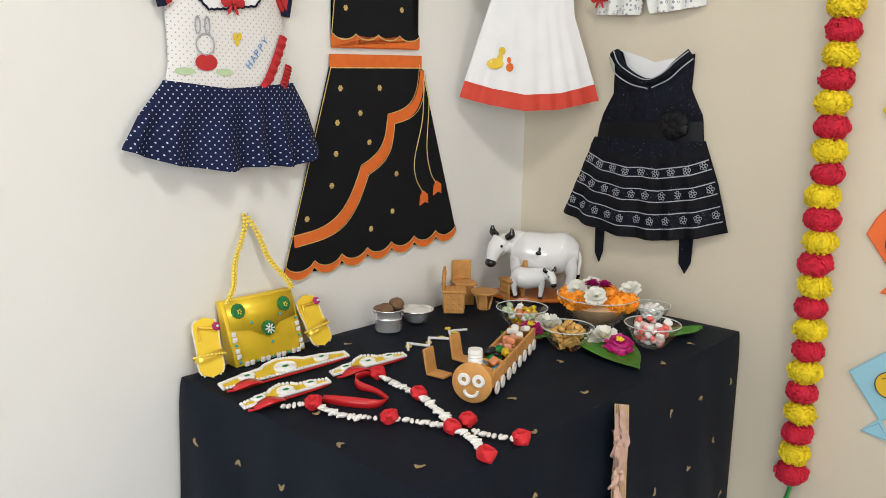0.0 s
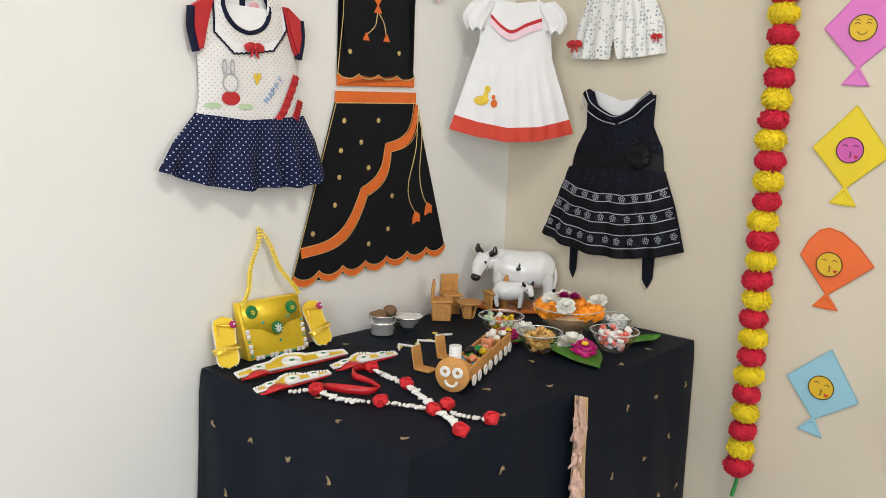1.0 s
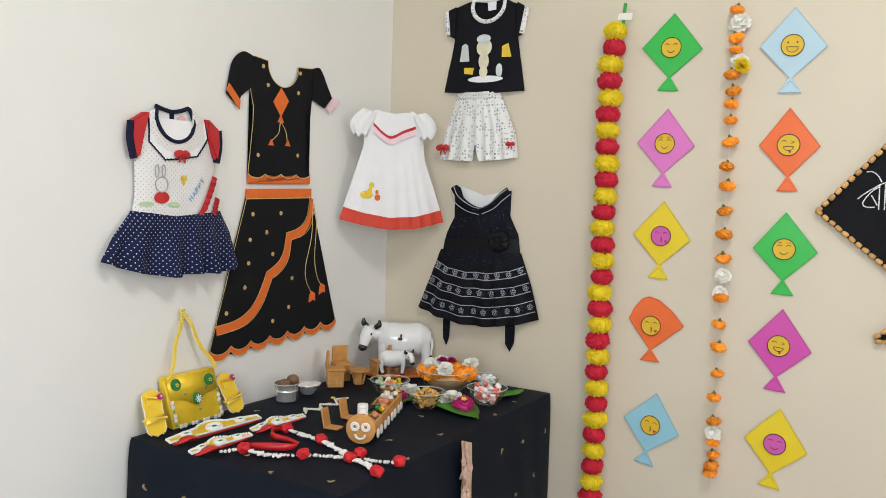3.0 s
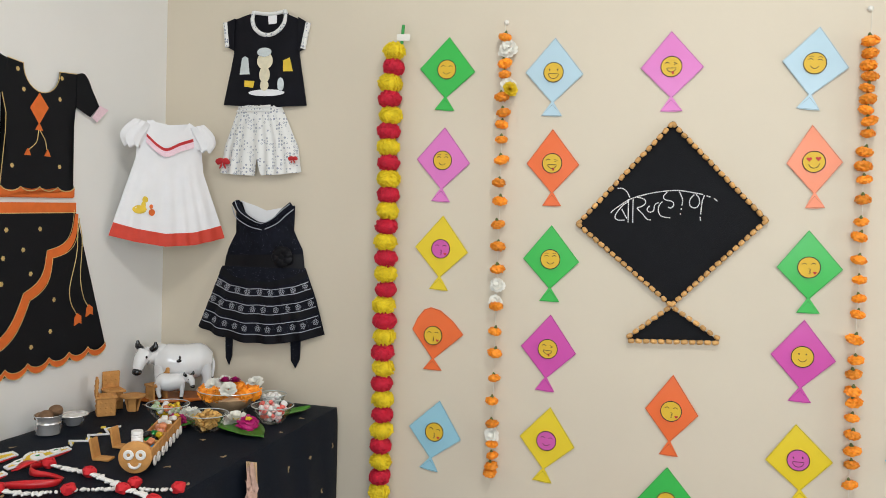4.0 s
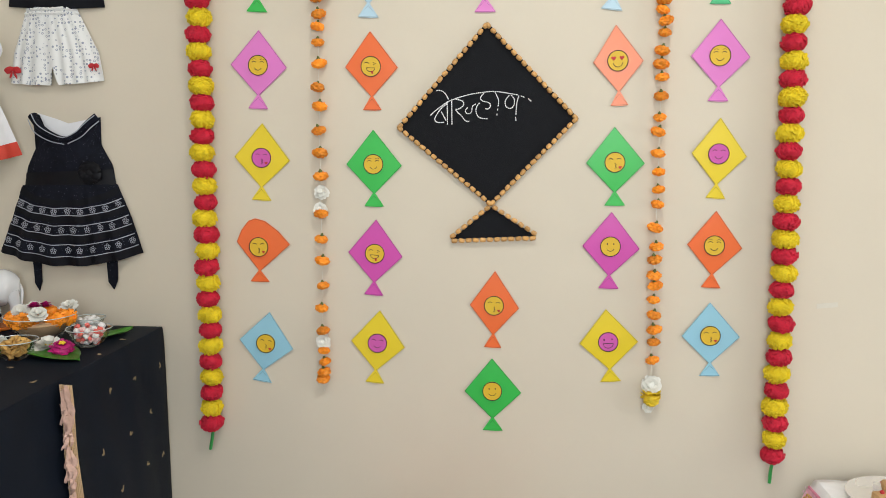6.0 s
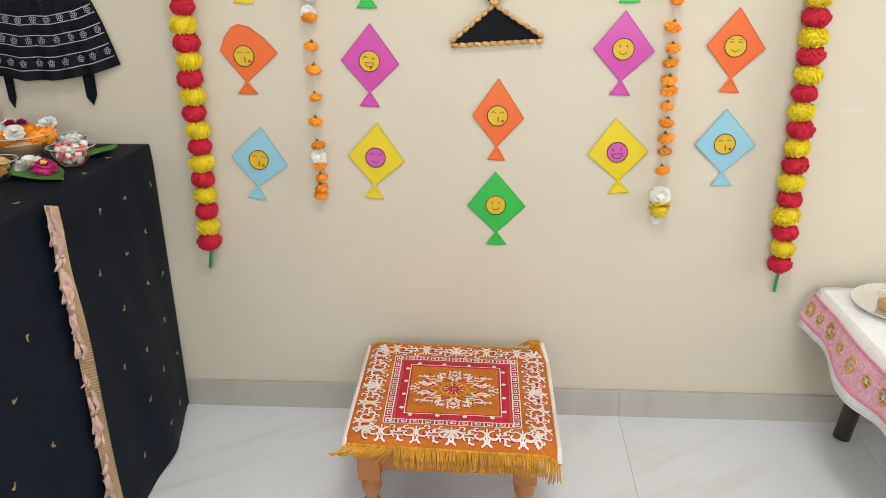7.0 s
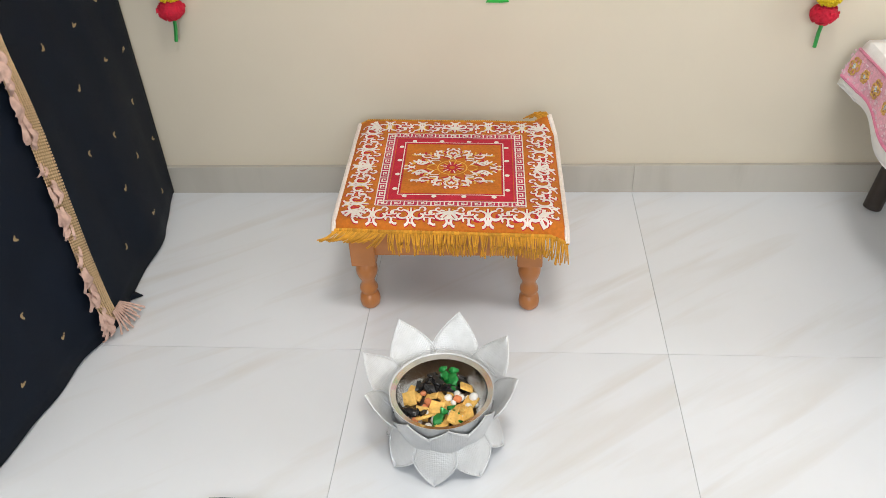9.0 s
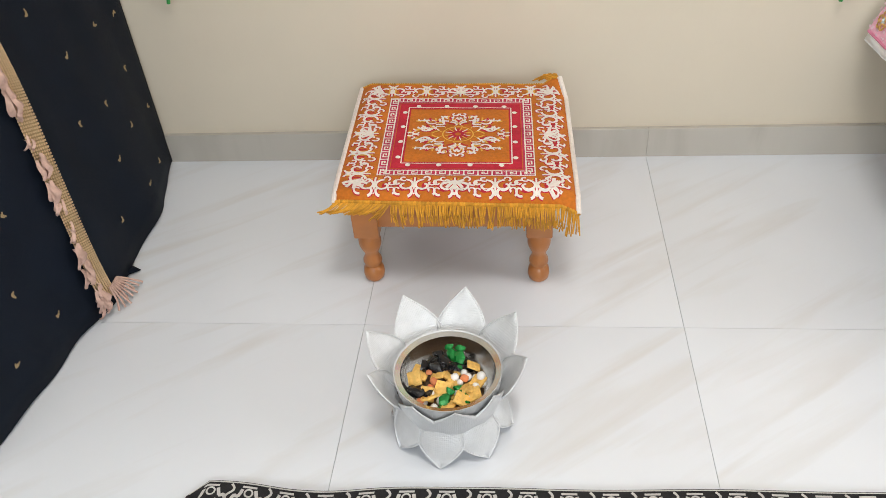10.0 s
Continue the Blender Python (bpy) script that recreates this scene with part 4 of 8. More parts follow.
class Garment:
    """Cloth hung flat on a wall: its side edges by height, its top and bottom by place across, and its folds."""

    def __init__(self, left, right, top, bottom, puff=0.012, folds=0.0, waves=6, fold_top=1e9, base=0.004):
        self.left, self.right, self.top, self.bottom = table_of(left), table_of(right), table_of(top), table_of(bottom)
        self.puff, self.folds, self.waves, self.fold_top, self.base = puff, folds, waves, fold_top, base
        self.vmin = min(p[1] for p in bottom)

    def at(self, s, v, lift=0.0):
        u = self.left(v) + s * (self.right(v) - self.left(v))
        k = min(1.0, max(0.0, (self.fold_top - v) / max(1e-6, self.fold_top - self.vmin))) if self.fold_top < 1e8 else 0.0
        d = self.base + self.puff * (1 - abs(2 * s - 1) ** 3)
        d += self.folds * k * (0.5 + 0.5 * math.sin(s * self.waves * 2 * math.pi + 1.3 * math.sin(s * 9))) + 0.0015 * noise.noise(Vector((u * 30, v * 30, 1)))
        return Vector((u, -d - lift, v))

    def cloth(self, cols=36, rows=28, lift=0.0, s0=0.0, s1=1.0, thick=0.002):
        bm = bmesh.new()
        front = []
        for i in range(cols + 1):
            s = s0 + (s1 - s0) * i / cols
            t, b = self.top(s), self.bottom(s)
            front.append([bm.verts.new(self.at(s, b + (t - b) * j / rows, lift)) for j in range(rows + 1)])
        back = [[bm.verts.new(Vector((v.co.x, min(-0.0008, v.co.y + thick), v.co.z))) for v in c] for c in front]
        for i in range(cols):
            for j in range(rows):
                bm.faces.new((front[i][j], front[i + 1][j], front[i + 1][j + 1], front[i][j + 1]))
                bm.faces.new((back[i][j + 1], back[i + 1][j + 1], back[i + 1][j], back[i][j]))
            for j in (0, rows):
                bm.faces.new((front[i][j], back[i][j], back[i + 1][j], front[i + 1][j]))
        for i in (0, cols):
            for j in range(rows):
                bm.faces.new((front[i][j], back[i][j], back[i][j + 1], front[i][j + 1]))
        return bm

    def strip(self, bm, v_of, width, lift=0.0015, s0=0.0, s1=1.0, n=48):
        """A band along the cloth at heights v_of(s)."""
        prev = None
        for i in range(n + 1):
            s = s0 + (s1 - s0) * i / n
            v = v_of(s)
            row = [bm.verts.new(self.at(s, v + width / 2, lift)), bm.verts.new(self.at(s, v - width / 2, lift))]
            if prev:
                bm.faces.new((prev[0], prev[1], row[1], row[0]))
            prev = row
        return bm

    def patch(self, bm, outline, lift=0.002):
        """A flat applique of (u, v) points, laid over the cloth."""
        vs = []
        for u, v in outline:
            l, r = self.left(v), self.right(v)
            s = min(1.0, max(0.0, (u - l) / (r - l)))
            p = self.at(s, v, lift)
            vs.append(bm.verts.new((u, p.y, v)))
        f = bm.faces.new(vs)
        bmesh.ops.triangulate(bm, faces=[f], ngon_method="EAR_CLIP")
        return bm

    def cord(self, bm, pts, r, lift=0.002):
        line = []
        for u, v in pts:
            l, rr = self.left(v), self.right(v)
            s = min(1.0, max(0.0, (u - l) / (rr - l)))
            line.append((u, self.at(s, v, lift).y, v))
        return tube(bm, line, r, 6)


def bow(bm, u, y, v, w, tails=True):
    for s in (-1, 1):
        ball(bm, w * 0.32, pose(u + s * w * 0.3, y, v, 0, s * 14, 0), 2, 0.25, 3 + s, (1.15, 0.35, 0.8))
        if tails:
            ball(bm, w * 0.22, pose(u + s * w * 0.16, y, v - w * 0.36, 0, s * -24, 0), 2, 0.1, s, (0.4, 0.25, 1.3))
    ball(bm, w * 0.14, pose(u, y - 0.003, v), 2)
    return bm


NAVY = material("navy_cotton", (0.005, 0.008, 0.030), 0.75, vary=0.2, scale=30, bump=0.5, bump_scale=900, spec=0.25)
NAVY_DOTS = dots(material("navy_dotted_cotton", (0.004, 0.009, 0.048), 0.75, vary=0.2, scale=30, bump=0.5, bump_scale=900, spec=0.25), 0.0118, 0.00118, (0.56, 0.59, 0.69))
WHITE_DOTS = dots(material("white_dotted_jersey", (0.78, 0.77, 0.76), 0.8, vary=0.04, scale=30, bump=0.4, bump_scale=900), 0.0106, 0.0011, (0.52, 0.36, 0.36))
WHITE_KNIT = material("white_jersey", (0.84, 0.84, 0.86), 0.8, vary=0.04, scale=30, bump=0.5, bump_scale=800)
RED_COTTON = material("red_cotton", (0.52, 0.02, 0.025), 0.7, vary=0.15, scale=40, bump=0.5, bump_scale=900)
GREY_PRINT = material("grey_print_ink", (0.42, 0.42, 0.45), 0.8, vary=0.2, scale=60)
PINK_PRINT = material("pink_print_ink", (0.75, 0.42, 0.45), 0.8, vary=0.2, scale=60)
GREEN_PRINT = material("green_print_ink", (0.45, 0.58, 0.36), 0.8, vary=0.2, scale=60)
BLUE_PRINT = material("blue_print_ink", (0.14, 0.34, 0.62), 0.8, vary=0.2, scale=60)
GOLD_PRINT = material("yellow_print_ink", (0.75, 0.52, 0.04), 0.7, vary=0.2, scale=60)


def dotted_dress():
    d = thing("dotted_dress", "white and navy dotted toddler dress with red cap sleeves", "dress", "", (0.006, -0.80, 0), (0, 0, 90))
    bod = Garment([(1.20, -0.120), (1.245, -0.111), (1.315, -0.113), (1.38, -0.100), (1.43, -0.085)], [(1.20, 0.119), (1.25, 0.104), (1.315, 0.098), (1.38, 0.082), (1.43, 0.066)],
                  [(0, 1.412), (0.10, 1.424), (0.145, 1.430), (0.175, 1.395), (0.27, 1.369), (0.44, 1.359), (0.60, 1.369), (0.70, 1.395), (0.725, 1.433), (0.80, 1.426), (1, 1.412)],
                  [(0, 1.212), (0.42, 1.201), (1, 1.212)], 0.014)
    back = Garment([(1.33, -0.068), (1.43, -0.066)], [(1.33, 0.032), (1.43, 0.026)], [(0, 1.432), (0.45, 1.424), (1, 1.436)], [(0, 1.34), (1, 1.34)], 0.001, base=0.002)
    part("back_panel", back.cloth(12, 6), WHITE_KNIT, d)
    part("bodice", bod.cloth(48, 26), WHITE_DOTS, d, "white dotted bodice")
    skirt = Garment([(1.07, -0.197), (1.117, -0.197), (1.165, -0.165), (1.212, -0.122), (1.22, -0.120)], [(1.07, 0.168), (1.104, 0.166), (1.165, 0.146), (1.212, 0.119), (1.22, 0.117)],
                    [(0, 1.215), (0.42, 1.204), (1, 1.215)], [(0, 1.115), (0.2, 1.090), (0.43, 1.076), (0.64, 1.081), (0.82, 1.074), (0.92, 1.086), (1, 1.103)], 0.020, 0.030, 5.5, 1.20)
    part("skirt", skirt.cloth(90, 18, 0.001), NAVY_DOTS, d, "navy dotted flared skirt")
    for s, pts_ in ((-1, [(-0.084, 1.416), (-0.096, 1.416), (-0.128, 1.396), (-0.129, 1.360), (-0.120, 1.321), (-0.106, 1.328), (-0.097, 1.37)]), (1, [(0.064, 1.416), (0.075, 1.416), (0.104, 1.395), (0.107, 1.360), (0.100, 1.323), (0.088, 1.338), (0.073, 1.375)])):
        bm = bmesh.new()
        sheet(bm, pts_, 0.016, pose(0, -0.001, 0))
        bmesh.ops.bevel(bm, geom=[e for e in bm.edges if abs(e.verts[0].co.y + 0.017) < 1e-4 and abs(e.verts[1].co.y + 0.017) < 1e-4 and len(e.link_faces) == 2 and e.calc_face_angle(0) > 0.5], offset=0.004, segments=2, affect="EDGES")
        sl = part("sleeve", bm, RED_COTTON, d, "red cap sleeve")
        a, c_, b = Vector(pts_[2]), Vector(pts_[3]), Vector(pts_[4])
        bm = bmesh.new()
        tube(bm, [(u, -0.010, v) for u, v in smooth_line([tuple(a), tuple(c_), tuple(b)], 6)], 0.0075, 8)
        part("cuff", bm, NAVY, sl)
    bm = bmesh.new()
    ring = smooth_line([(-0.064, 1.432), (-0.067, 1.400), (-0.051, 1.373), (-0.019, 1.361), (0.013, 1.373), (0.030, 1.402), (0.022, 1.436)], 6)
    tube(bm, [(u, -0.019 + 0.012 * max(0, (v - 1.38) / 0.06), v) for u, v in ring], 0.0042, 8)
    tube(bm, [(u, -0.006, v) for u, v in smooth_line([(-0.064, 1.432), (-0.044, 1.427), (-0.022, 1.424), (0.0, 1.428), (0.022, 1.436)], 5)], 0.0045, 8)
    part("neck_binding", bm, NAVY, d, "navy neck binding")
    part("placket", sheet(bmesh.new(), [(-0.028, 1.424), (-0.016, 1.424), (-0.018, 1.364), (-0.026, 1.364)], 0.0015, pose(0, -0.0045, 0)), NAVY, d)
    part("neck_tag", ball(bmesh.new(), 0.011, pose(0.002, -0.007, 1.408), 2, 0.3, 2, (1, 0.3, 0.9)), PINK_PRINT, d)
    bib = [(-0.085, 1.414), (-0.086, 1.356), (-0.050, 1.321), (-0.010, 1.325), (0.036, 1.333), (0.073, 1.375), (0.066, 1.414)]
    bm = bmesh.new()
    edge_ = []
    for (u0, v0), (u1, v1) in zip(bib, bib[1:]):
        n_ = max(2, int(math.dist((u0, v0), (u1, v1)) / 0.005))
        edge_ += [(u0 + (u1 - u0) * i / n_, v0 + (v1 - v0) * i / n_ + 0.0016 * (i % 2)) for i in range(n_)]
    bod.cord(bm, edge_ + bib[-1:], 0.0017, 0.003)
    part("collar_trim", bm, NAVY, d, "navy scalloped collar trim")
    bm = bmesh.new()
    bod.patch(bm, [(-0.083, 1.408), (-0.084, 1.358), (-0.049, 1.323), (-0.010, 1.327), (0.035, 1.335), (0.070, 1.376), (0.063, 1.408), (0.034, 1.402), (0.015, 1.371), (-0.019, 1.358), (-0.054, 1.371), (-0.070, 1.400)], 0.0022)
    part("collar", bm, WHITE_KNIT, d, "plain white bib collar")
    part("bow", bow(bmesh.new(), -0.010, -0.025, 1.336, 0.032, True), RED_COTTON, d, "red bow")
    # printed motifs: plain shapes
    bm = bmesh.new()
    for o in (disc_points(0.016, 16, -0.057, 1.270, 0.9, 1.0), disc_points(0.005, 12, -0.068, 1.298, 0.8, 2.6), disc_points(0.005, 12, -0.053, 1.298, 0.8, 2.6)):
        bod.cord(bm, o + o[:1], 0.0012, 0.002)
    part("printed_outline", bm, GREY_PRINT, d)
    bm = bmesh.new()
    bod.patch(bm, disc_points(0.017, 18, -0.056, 1.243, 1.1, 0.75), 0.0022)
    part("printed_motif", bm, RED_COTTON, d)
    bm = bmesh.new()
    for cx in (-0.090, -0.026):
        part("printed_grass", bod.patch(bmesh.new(), disc_points(0.011, 12, cx, 1.229, 1.4, 0.5), 0.0018), GREEN_PRINT, d)
    bm = bmesh.new()
    for dx, dz in ((-0.004, 0.004), (0.005, 0.005), (0.0, -0.004)):
        bod.patch(bm, disc_points(0.005, 10, -0.001 + dx, 1.280 + dz, 0.8, 1.3), 0.0020)
    part("printed_butterfly", bm, GOLD_PRINT, d)
    bm = bmesh.new()
    letters = {"H": (((0, 0), (0, 1)), ((0.7, 0), (0.7, 1)), ((0, 0.5), (0.7, 0.5))), "A": (((0, 0), (0.4, 1), (0.8, 0)), ((0.2, 0.4), (0.6, 0.4))),
               "P": (((0, 0), (0, 1), (0.6, 0.9), (0.6, 0.55), (0, 0.45)),), "Y": (((0, 1), (0.4, 0.5), (0.8, 1)), ((0.4, 0.5), (0.4, 0)))}
    ca, sa = math.cos(radians(50)), math.sin(radians(50))
    for i, ch in enumerate("HAPPY"):
        for line in letters[ch]:
            bod.cord(bm, [(0.022 + (0.0125 * i + 0.010 * u) * ca - 0.011 * v * sa, 1.236 + (0.0125 * i + 0.010 * u) * sa + 0.011 * v * ca) for u, v in line], 0.0009, 0.002)
    part("printed_word", bm, BLUE_PRINT, d, "blue printed word")
    for a, b, w in (((0.044, 1.206), (0.094, 1.290), 0.014), ((0.086, 1.208), (0.106, 1.243), 0.013)):
        bm = bmesh.new()
        pts_ = []
        prev = None
        for i in range(25):
            t = i / 24
            u, v = a[0] + (b[0] - a[0]) * t ** 0.8, a[1] + (b[1] - a[1]) * t
            l, r = bod.left(v), bod.right(v)
            y = bod.at(min(1, max(0, (u - l) / (r - l))), v, 0.003).y
            row = [bm.verts.new((u - w * 0.6, y - 0.003, v + 0.003)), bm.verts.new((u, y - 0.004 - 0.003 * math.sin(i * 1.6), v)), bm.verts.new((u + w * (0.6 + 0.1 * math.sin(i * 1.6)), y, v - 0.004))]
            if prev:
                for c in range(2):
                    bm.faces.new((prev[c], prev[c + 1], row[c + 1], row[c]))
            prev = row
        part("ruffle", bm, RED_COTTON, d, "red diagonal ruffle")
    return d


dotted_dress()

# ---- black card blouse and skirt with orange trim ----
ORANGE_FELT = material("orange_felt", (0.72, 0.145, 0.018), 0.75, vary=0.12, scale=60, bump=0.4, bump_scale=600)
GOLD_PAINT = material("gold_glitter_paint", (0.72, 0.54, 0.22), 0.4, 0.5, vary=0.3, scale=400, bump=0.4, bump_scale=900)


def scallops(u0, v0, u1, v1, n, dip, steps=8):
    """A scalloped line from one point to another, each bay hanging by dip."""
    out = []
    for k in range(n):
        for i in range(steps):
            t = (k + i / steps) / n
            out.append((u0 + (u1 - u0) * t, v0 + (v1 - v0) * t - dip * math.sin(math.pi * i / steps) ** 0.7))
    out.append((u1, v1))
    return out


def offset_v(pts, dv):
    return [(u, v + dv) for u, v in pts]


def gold_flower(bm, u, v, r, y):
    for q in range(6):
        a = q * math.pi / 3
        ball(bm, r * 0.42, pose(u + r * 0.6 * math.cos(a), y, v + r * 0.6 * math.sin(a)), 1, 0, 0, (1, 0.4, 1))
    ball(bm, r * 0.35, pose(u, y - 0.001, v), 1)


def card_blouse():
    b = thing("card_blouse", "black card blouse cut-out with orange trim and gold flowers", "paper cut-out", "", (0.004, -0.4755, 0.002), (0, 0, 90))
    b.scale = (0.985, 1, 1)
    neck = arc(0.0, 1.574, 0.056, 178, 362, 14, 0.98)
    hemline = scallops(-0.119, 1.299, 0.108, 1.305, 4, 0.012)
    body = [(-0.100, 1.580)] + neck + [(0.120, 1.582), (0.108, 1.50), (0.089, 1.477), (0.087, 1.42), (0.090, 1.377), (0.108, 1.305)] + hemline[::-1][1:] + [(-0.108, 1.362), (-0.105, 1.42), (-0.104, 1.46), (-0.116, 1.504)]
    part("body", sheet(bmesh.new(), body, 0.0022), BLACK_CARD, b)
    lsl = smooth_line([(-0.104, 1.578), (-0.140, 1.584), (-0.172, 1.560), (-0.185, 1.520), (-0.192, 1.482)], 5) + [(-0.156, 1.454), (-0.146, 1.480), (-0.114, 1.504)]
    rsl = smooth_line([(0.112, 1.582), (0.138, 1.586), (0.160, 1.562), (0.172, 1.530), (0.192, 1.515)], 5) + [(0.160, 1.485), (0.138, 1.492), (0.110, 1.502)]
    for o, lift in ((lsl, 0.004), (rsl, 0.006)):
        part("sleeve", sheet(bmesh.new(), o, 0.0022, pose(0, -lift * 0.3, 0)), BLACK_CARD, b)
    part("cuff", sheet(bmesh.new(), [(-0.194, 1.490), (-0.186, 1.505), (-0.150, 1.470), (-0.152, 1.448)], 0.0022, pose(0, -0.004, 0)), ORANGE_FELT, b, "orange cuff")
    part("cuff", sheet(bmesh.new(), [(0.163, 1.484), (0.190, 1.516), (0.222, 1.510), (0.180, 1.474)], 0.0022, pose(0, -0.006, 0, 0, 0, 0)), PALE_PINK, b, "pale lining of the turned cuff")
    low = scallops(-0.119, 1.300, 0.108, 1.306, 4, 0.010)
    part("hem_band", sheet(bmesh.new(), offset_v(low, 0.0)[::1] + [(0.108, 1.284), (-0.119, 1.278)], 0.0012, pose(0, -0.0028, 0)), ORANGE_FELT, b, "orange scalloped hem")
    part("hem_base", sheet(bmesh.new(), [(-0.119, 1.300), (0.108, 1.306), (0.108, 1.282), (-0.119, 1.276)], 0.0018), ORANGE_FELT, b)
    bm = bmesh.new()
    ribbon(bm, offset_v(low, 0.001), 0.0022, 0.0006, pose(0, -0.0042, 0))
    ribbon(bm, [(-0.100, 1.580)] + neck + [(0.120, 1.582)], 0.0018, 0.0006, pose(0, -0.0022, 0))
    ribbon(bm, [(-0.116, 1.504), (-0.104, 1.46), (-0.105, 1.42), (-0.119, 1.30)], 0.0018, 0.0006, pose(0, -0.0022, 0))
    part("gold_edge", bm, GOLD_PAINT, b, "gold glitter edging")
    part("kite_motif", sheet(bmesh.new(), [(-0.008, 1.517), (0.020, 1.487), (-0.008, 1.446), (-0.036, 1.480)], 0.0012, pose(0, -0.0024, 0)), ORANGE_FELT, b, "orange kite motif")
    part("kite_motif", sheet(bmesh.new(), [(-0.008, 1.450), (0.004, 1.432), (-0.020, 1.432)], 0.0012, pose(0, -0.0024, 0)), ORANGE_FELT, b)
    bm = bmesh.new()
    for pts_ in ([(-0.010, 1.432), (-0.016, 1.405), (-0.038, 1.386)], [(-0.006, 1.432), (0.010, 1.412), (0.016, 1.390)]):
        tube(bm, [(u, -0.0035, v) for u, v in smooth_line(pts_, 6)], 0.0011, 6)
    part("tassel_cord", bm, GOLD_PAINT, b)
    for u, v in ((-0.042, 1.380), (0.018, 1.382)):
        part("tassel", sheet(bmesh.new(), [(u - 0.009, v - 0.007), (u, v + 0.009), (u + 0.009, v - 0.007)], 0.003, pose(0, -0.0024, 0)), ORANGE_FELT, b, "orange tassel")
    for u, v in ((-0.073, 1.560), (-0.055, 1.518), (0.056, 1.512), (0.062, 1.562), (0.058, 1.354), (-0.086, 1.347)):
        bm = bmesh.new()
        gold_flower(bm, u, v, 0.0056, -0.0032)
        part("gold_flower", bm, GOLD_PAINT, b)
    return b


def card_skirt():
    k = thing("card_skirt", "long black card skirt cut-out with scalloped orange trim", "paper cut-out", "", (0.004, -0.4755, 0), (0, 0, 90))
    k.scale = (0.985, 1, 1)
    foot = scallops(-0.234, 0.880, 0.232, 0.904, 7, 0.017)
    part("panel", sheet(bmesh.new(), [(-0.123, 1.249), (0.116, 1.252), (0.231, 0.910)] + offset_v(foot, 0.004)[::-1], 0.0022), BLACK_CARD, k)
    part("waistband", sheet(bmesh.new(), [(-0.123, 1.267), (0.116, 1.273), (0.116, 1.249), (-0.124, 1.243)], 0.0028), ORANGE_FELT, k, "orange waistband")
    bm = bmesh.new()
    line = scallops(-0.232, 0.893, 0.230, 0.917, 7, 0.014)
    prev = None
    sheet(bm, line + offset_v(foot, 0.001)[::-1], 0.0012, pose(0, -0.0024, 0))
    part("hem_band", bm, ORANGE_FELT, k, "orange scalloped hem")
    bm = bmesh.new()
    for o in (line, offset_v(foot, 0.001)):
        ribbon(bm, o, 0.0015, 0.0006, pose(0, -0.0036, 0))
    ribbon(bm, [(-0.123, 1.243), (0.116, 1.249)], 0.002, 0.0006, pose(0, -0.0028, 0))
    ribbon(bm, [(-0.122, 1.243), (-0.232, 0.893)], 0.0018, 0.0006, pose(0, -0.0022, 0))
    # the swag: one scalloped sash from the waist down to the left side
    sash = []
    for a, b, bend in (((0.118, 1.246), (0.030, 1.150), 0.032), ((0.030, 1.150), (-0.040, 1.055), 0.022), ((-0.040, 1.055), (-0.210, 0.938), 0.040)):
        for i in range(12):
            t = i / 12
            n = Vector((-(b[1] - a[1]), b[0] - a[0])).normalized() * bend * math.sin(math.pi * t)
            sash.append((a[0] + (b[0] - a[0]) * t - n.x * -1, a[1] + (b[1] - a[1]) * t + n.y))
    sash.append((-0.212, 0.937))
    for du in (-0.0095, 0.0095):
        ribbon(bm, [(u + du, v - du) for u, v in sash], 0.0014, 0.0006, pose(0, -0.0036, 0))
    part("gold_edge", bm, GOLD_PAINT, k, "gold glitter edging")
    bm = bmesh.new()
    ribbon(bm, sash, [0.010 + 0.013 * min(1, i / 8) for i in range(len(sash))], 0.0012, pose(0, -0.0024, 0))
    part("sash", bm, ORANGE_FELT, k, "orange scalloped sash")
    bm = bmesh.new()
    for pts_ in ([(0.122, 1.232), (0.120, 1.15), (0.098, 1.07), (0.102, 1.03), (0.122, 1.000)], [(0.126, 1.232), (0.138, 1.18), (0.134, 1.09), (0.146, 1.04), (0.164, 1.014)]):
        tube(bm, [(u, -0.0035, v) for u, v in smooth_line(pts_, 8)], 0.0011, 6)
    part("tassel_cord", bm, GOLD_PAINT, k, "gold tassel cords")
    for u, v in ((0.126, 0.986), (0.167, 1.004)):
        part("tassel", sheet(bmesh.new(), [(u - 0.012, v - 0.014), (u - 0.010, v + 0.006), (u - 0.002, v + 0.016), (u + 0.011, v + 0.008), (u + 0.012, v - 0.011), (u + 0.004, v - 0.007)], 0.003, pose(0, -0.0024, 0)), ORANGE_FELT, k, "orange tassel")
    for u, v in ((-0.100, 1.207), (-0.001, 1.209), (-0.051, 1.162), (-0.108, 1.145), (-0.028, 1.107), (-0.112, 1.089), (0.046, 1.042), (-0.123, 1.031), (-0.182, 0.975), (0.035, 0.968), (-0.024, 0.939)):
        bm = bmesh.new()
        gold_flower(bm, u, v, 0.0060, -0.0032)
        part("gold_flower", bm, GOLD_PAINT, k)
    return k


card_blouse()
card_skirt()


